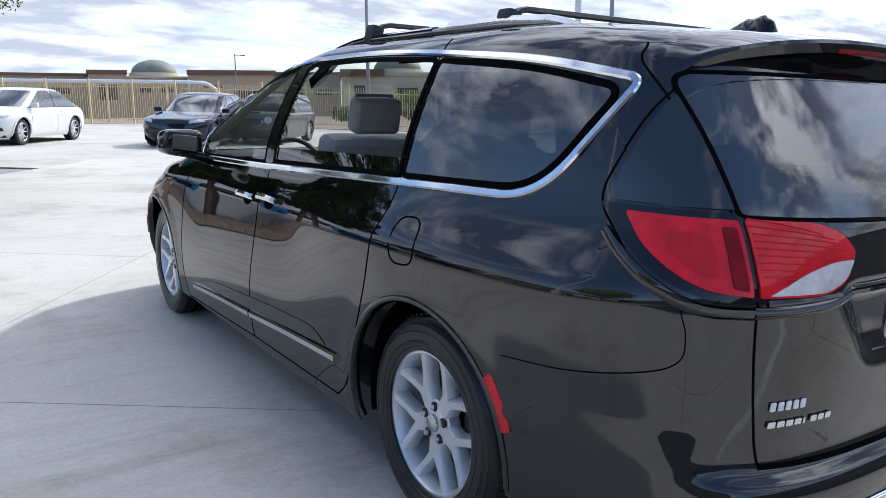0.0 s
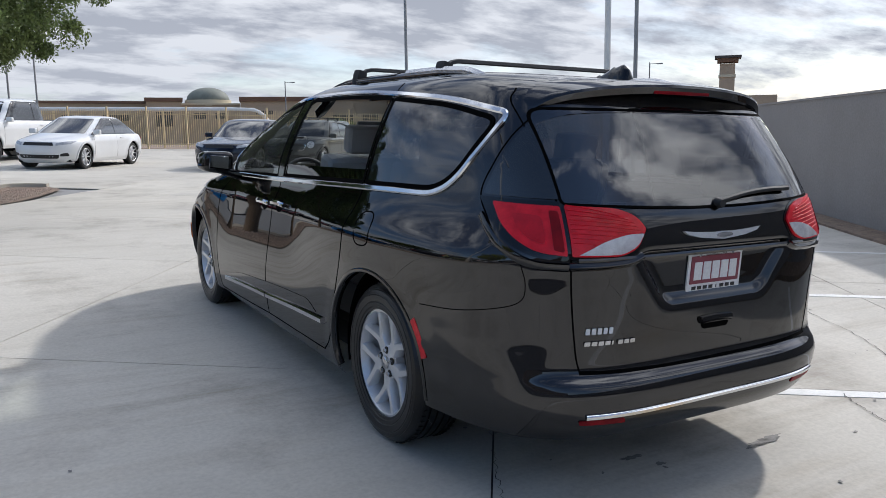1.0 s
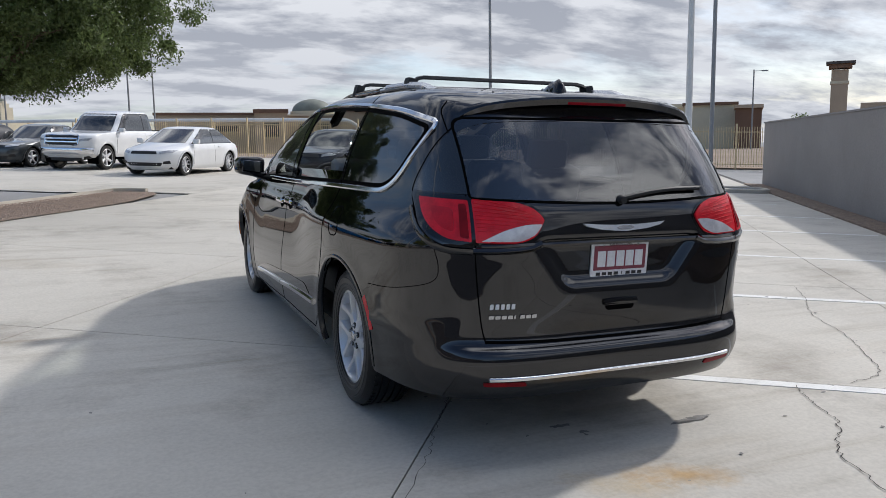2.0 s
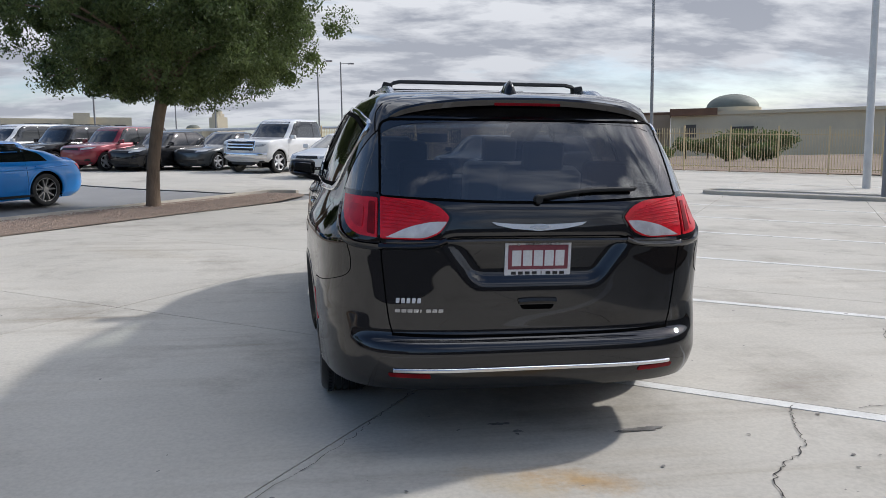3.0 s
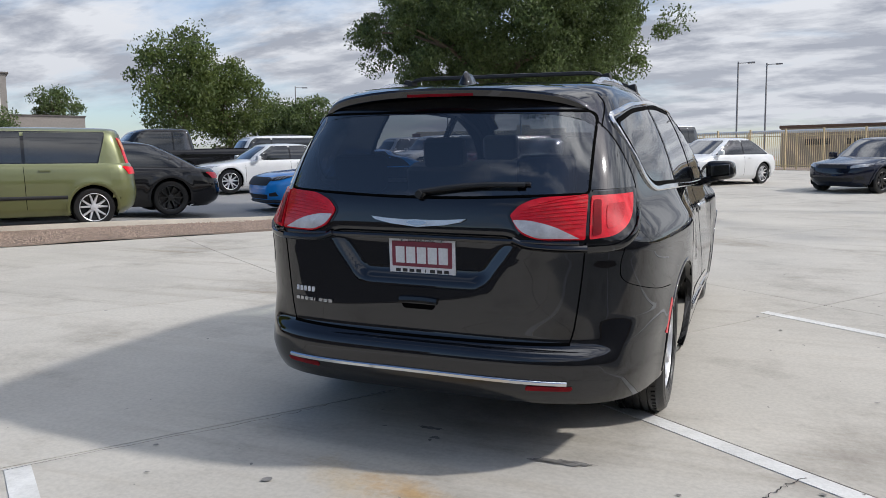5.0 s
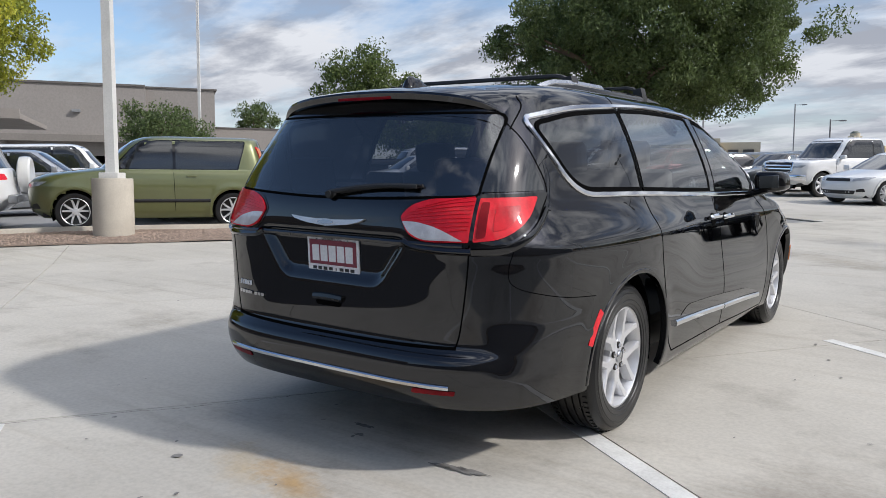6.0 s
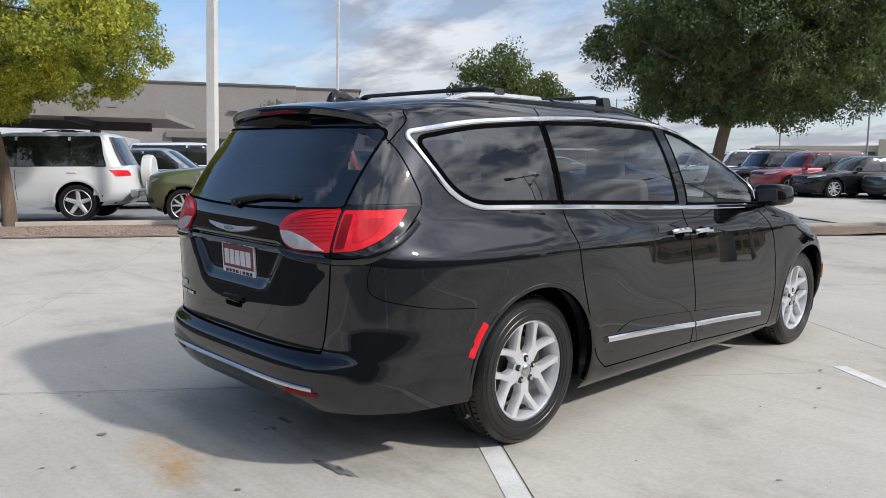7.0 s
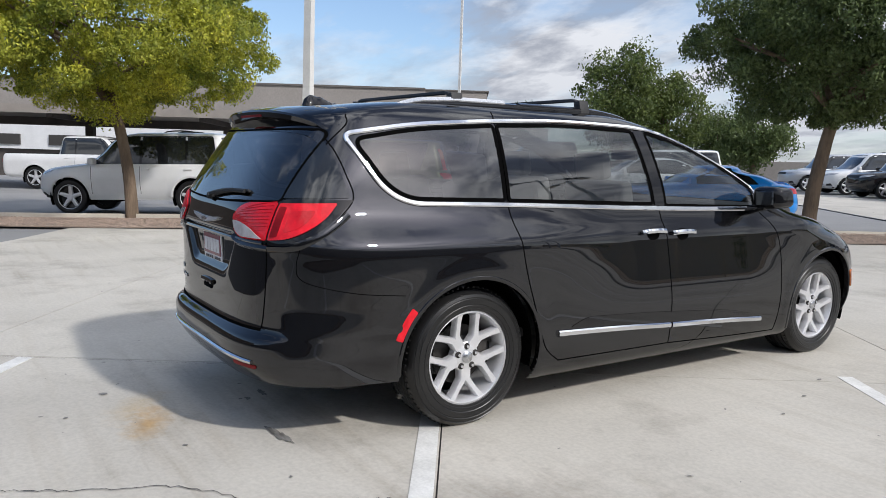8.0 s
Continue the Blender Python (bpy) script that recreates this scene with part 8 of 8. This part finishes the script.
far_building("boundary_wall", "low brown boundary wall beyond the trees", [("wall", -38, -27.2, 72, -1, el(1.75, 72), M_BLDG_GREY, 0.4)], eye=(0.8, -4.2))

# canopy of white pipe behind the fence
PIPE = thing("pipe_canopy", Matrix(), "white pipe canopy frame behind the fence", "canopy")
P = []
for d in np.arange(-40, -13.4, 1.5):
    x, y = at_dn(d, 36.0)
    P.append(Vector((x, y, gz(x, y) + 2.05)))
for a in np.linspace(0.2, math.pi / 2, 6):
    x, y = at_dn(-13.4 + 1.2 * math.sin(a), 36.0)
    P.append(Vector((x, y, gz(x, y) + 2.05 - 1.2 * (1 - math.cos(a)))))
part("pipe", sweep(P, [Vector((0.5, -0.8, 0.2))] * len(P), tube_profile(0.11, 10)), M_POLE_W, PIPE)
for d in np.arange(-39, -14, 3.0):
    x, y = at_dn(d, 36.0)
    part("upright", cyl(0.05, 0.05, 2.0, (x, y, gz(x, y) - 0.05), 10), M_FENCE, PIPE)

# ---- more lamp posts ----
lamp_post(11.75, 23.4, "street_lamp", "grey lamp post on a concrete footing by the fence", M_POLE_G, r=0.065, h=9.0, square=False, yaw=20)
lamp_post(*at_dn(3.3, 17.1), "street_lamp", "slim grey lamp post on the short island", M_POLE_G, r=0.06, h=9.0, pedestal=False, square=False, yaw=-50)
lamp_post(15.2, 16.1, "street_lamp", "thick pale lamp post beyond the block wall", M_POLE_W, r=0.115, h=10.5, pedestal=False, square=False, yaw=10)
lamp_post(*spot(-52.9, 45, (2.3, -3.4)), "street_lamp", "white lamp post deeper in the lot", M_POLE_W, r=0.075, h=14.0, pedestal=False, yaw=35)


def far_lamp(az, dist, top_el, eye, label="distant grey lamp post"):
    x, y = spot(az, dist, eye)
    h = el(top_el, dist) - gz(x, y)
    return lamp_post(x, y, "street_lamp", label, M_POLE_G, r=0.07 + dist * 0.0003, h=h, pedestal=False, square=False, arm=0.9, yaw=-az, heads=1)


for az, dist, te, eye in ((18.8, 118, 4.0, (-1.4, -3.8)), (45.0, 90, 4.9, (-2.0, -3.8)), (-32.2, 95, 6.0, (0.8, -4.2)), (-20.4, 90, 7.0, (-0.4, -4.3)), (-9.6, 110, 5.3, (-0.4, -4.3)), (1.4, 75, 7.0, (-2.0, -3.8)), (3.0, 82, 6.8, (-2.0, -3.8)), (-8.9, 85, 4.2, (2.3, -3.4)), (-16.9, 80, 7.0, (2.3, -3.4))):
    far_lamp(az, dist, te, eye)

# ---- concrete slabs of the apron ----
d_cuts = [-8.2] + [-0.25 + 3.15 * k for k in range(-2, 2)] + [4.72]
n_cuts = [0.40 + 3.26 * k for k in range(-2, 10)] + [31.2]
for a, b in zip(d_cuts, d_cuts[1:]):
    for c, e in zip(n_cuts, n_cuts[1:]):
        g = 0.004
        drape("slab", rounded([(a + g, c + g), (b - g, c + g), (b - g, e - g), (a + g, e - g)], 0.01, 2), M_CONCRETE, 0.0, 0.03, PAVE, step=1.7)
for a in [-27.05 + 3.14 * k for k in range(6)]:
    for c, e in zip([11.0, 14.4, 17.7, 21.1, 24.5, 27.8], [14.4, 17.7, 21.1, 24.5, 27.8, 31.2]):
        drape("slab", rounded([(a + 0.004, c + 0.004), (a + 3.136, c + 0.004), (a + 3.136, e - 0.004), (a + 0.004, e - 0.004)], 0.01, 2), M_CONCRETE, 0.0, 0.03, PAVE_FAR, step=1.7)
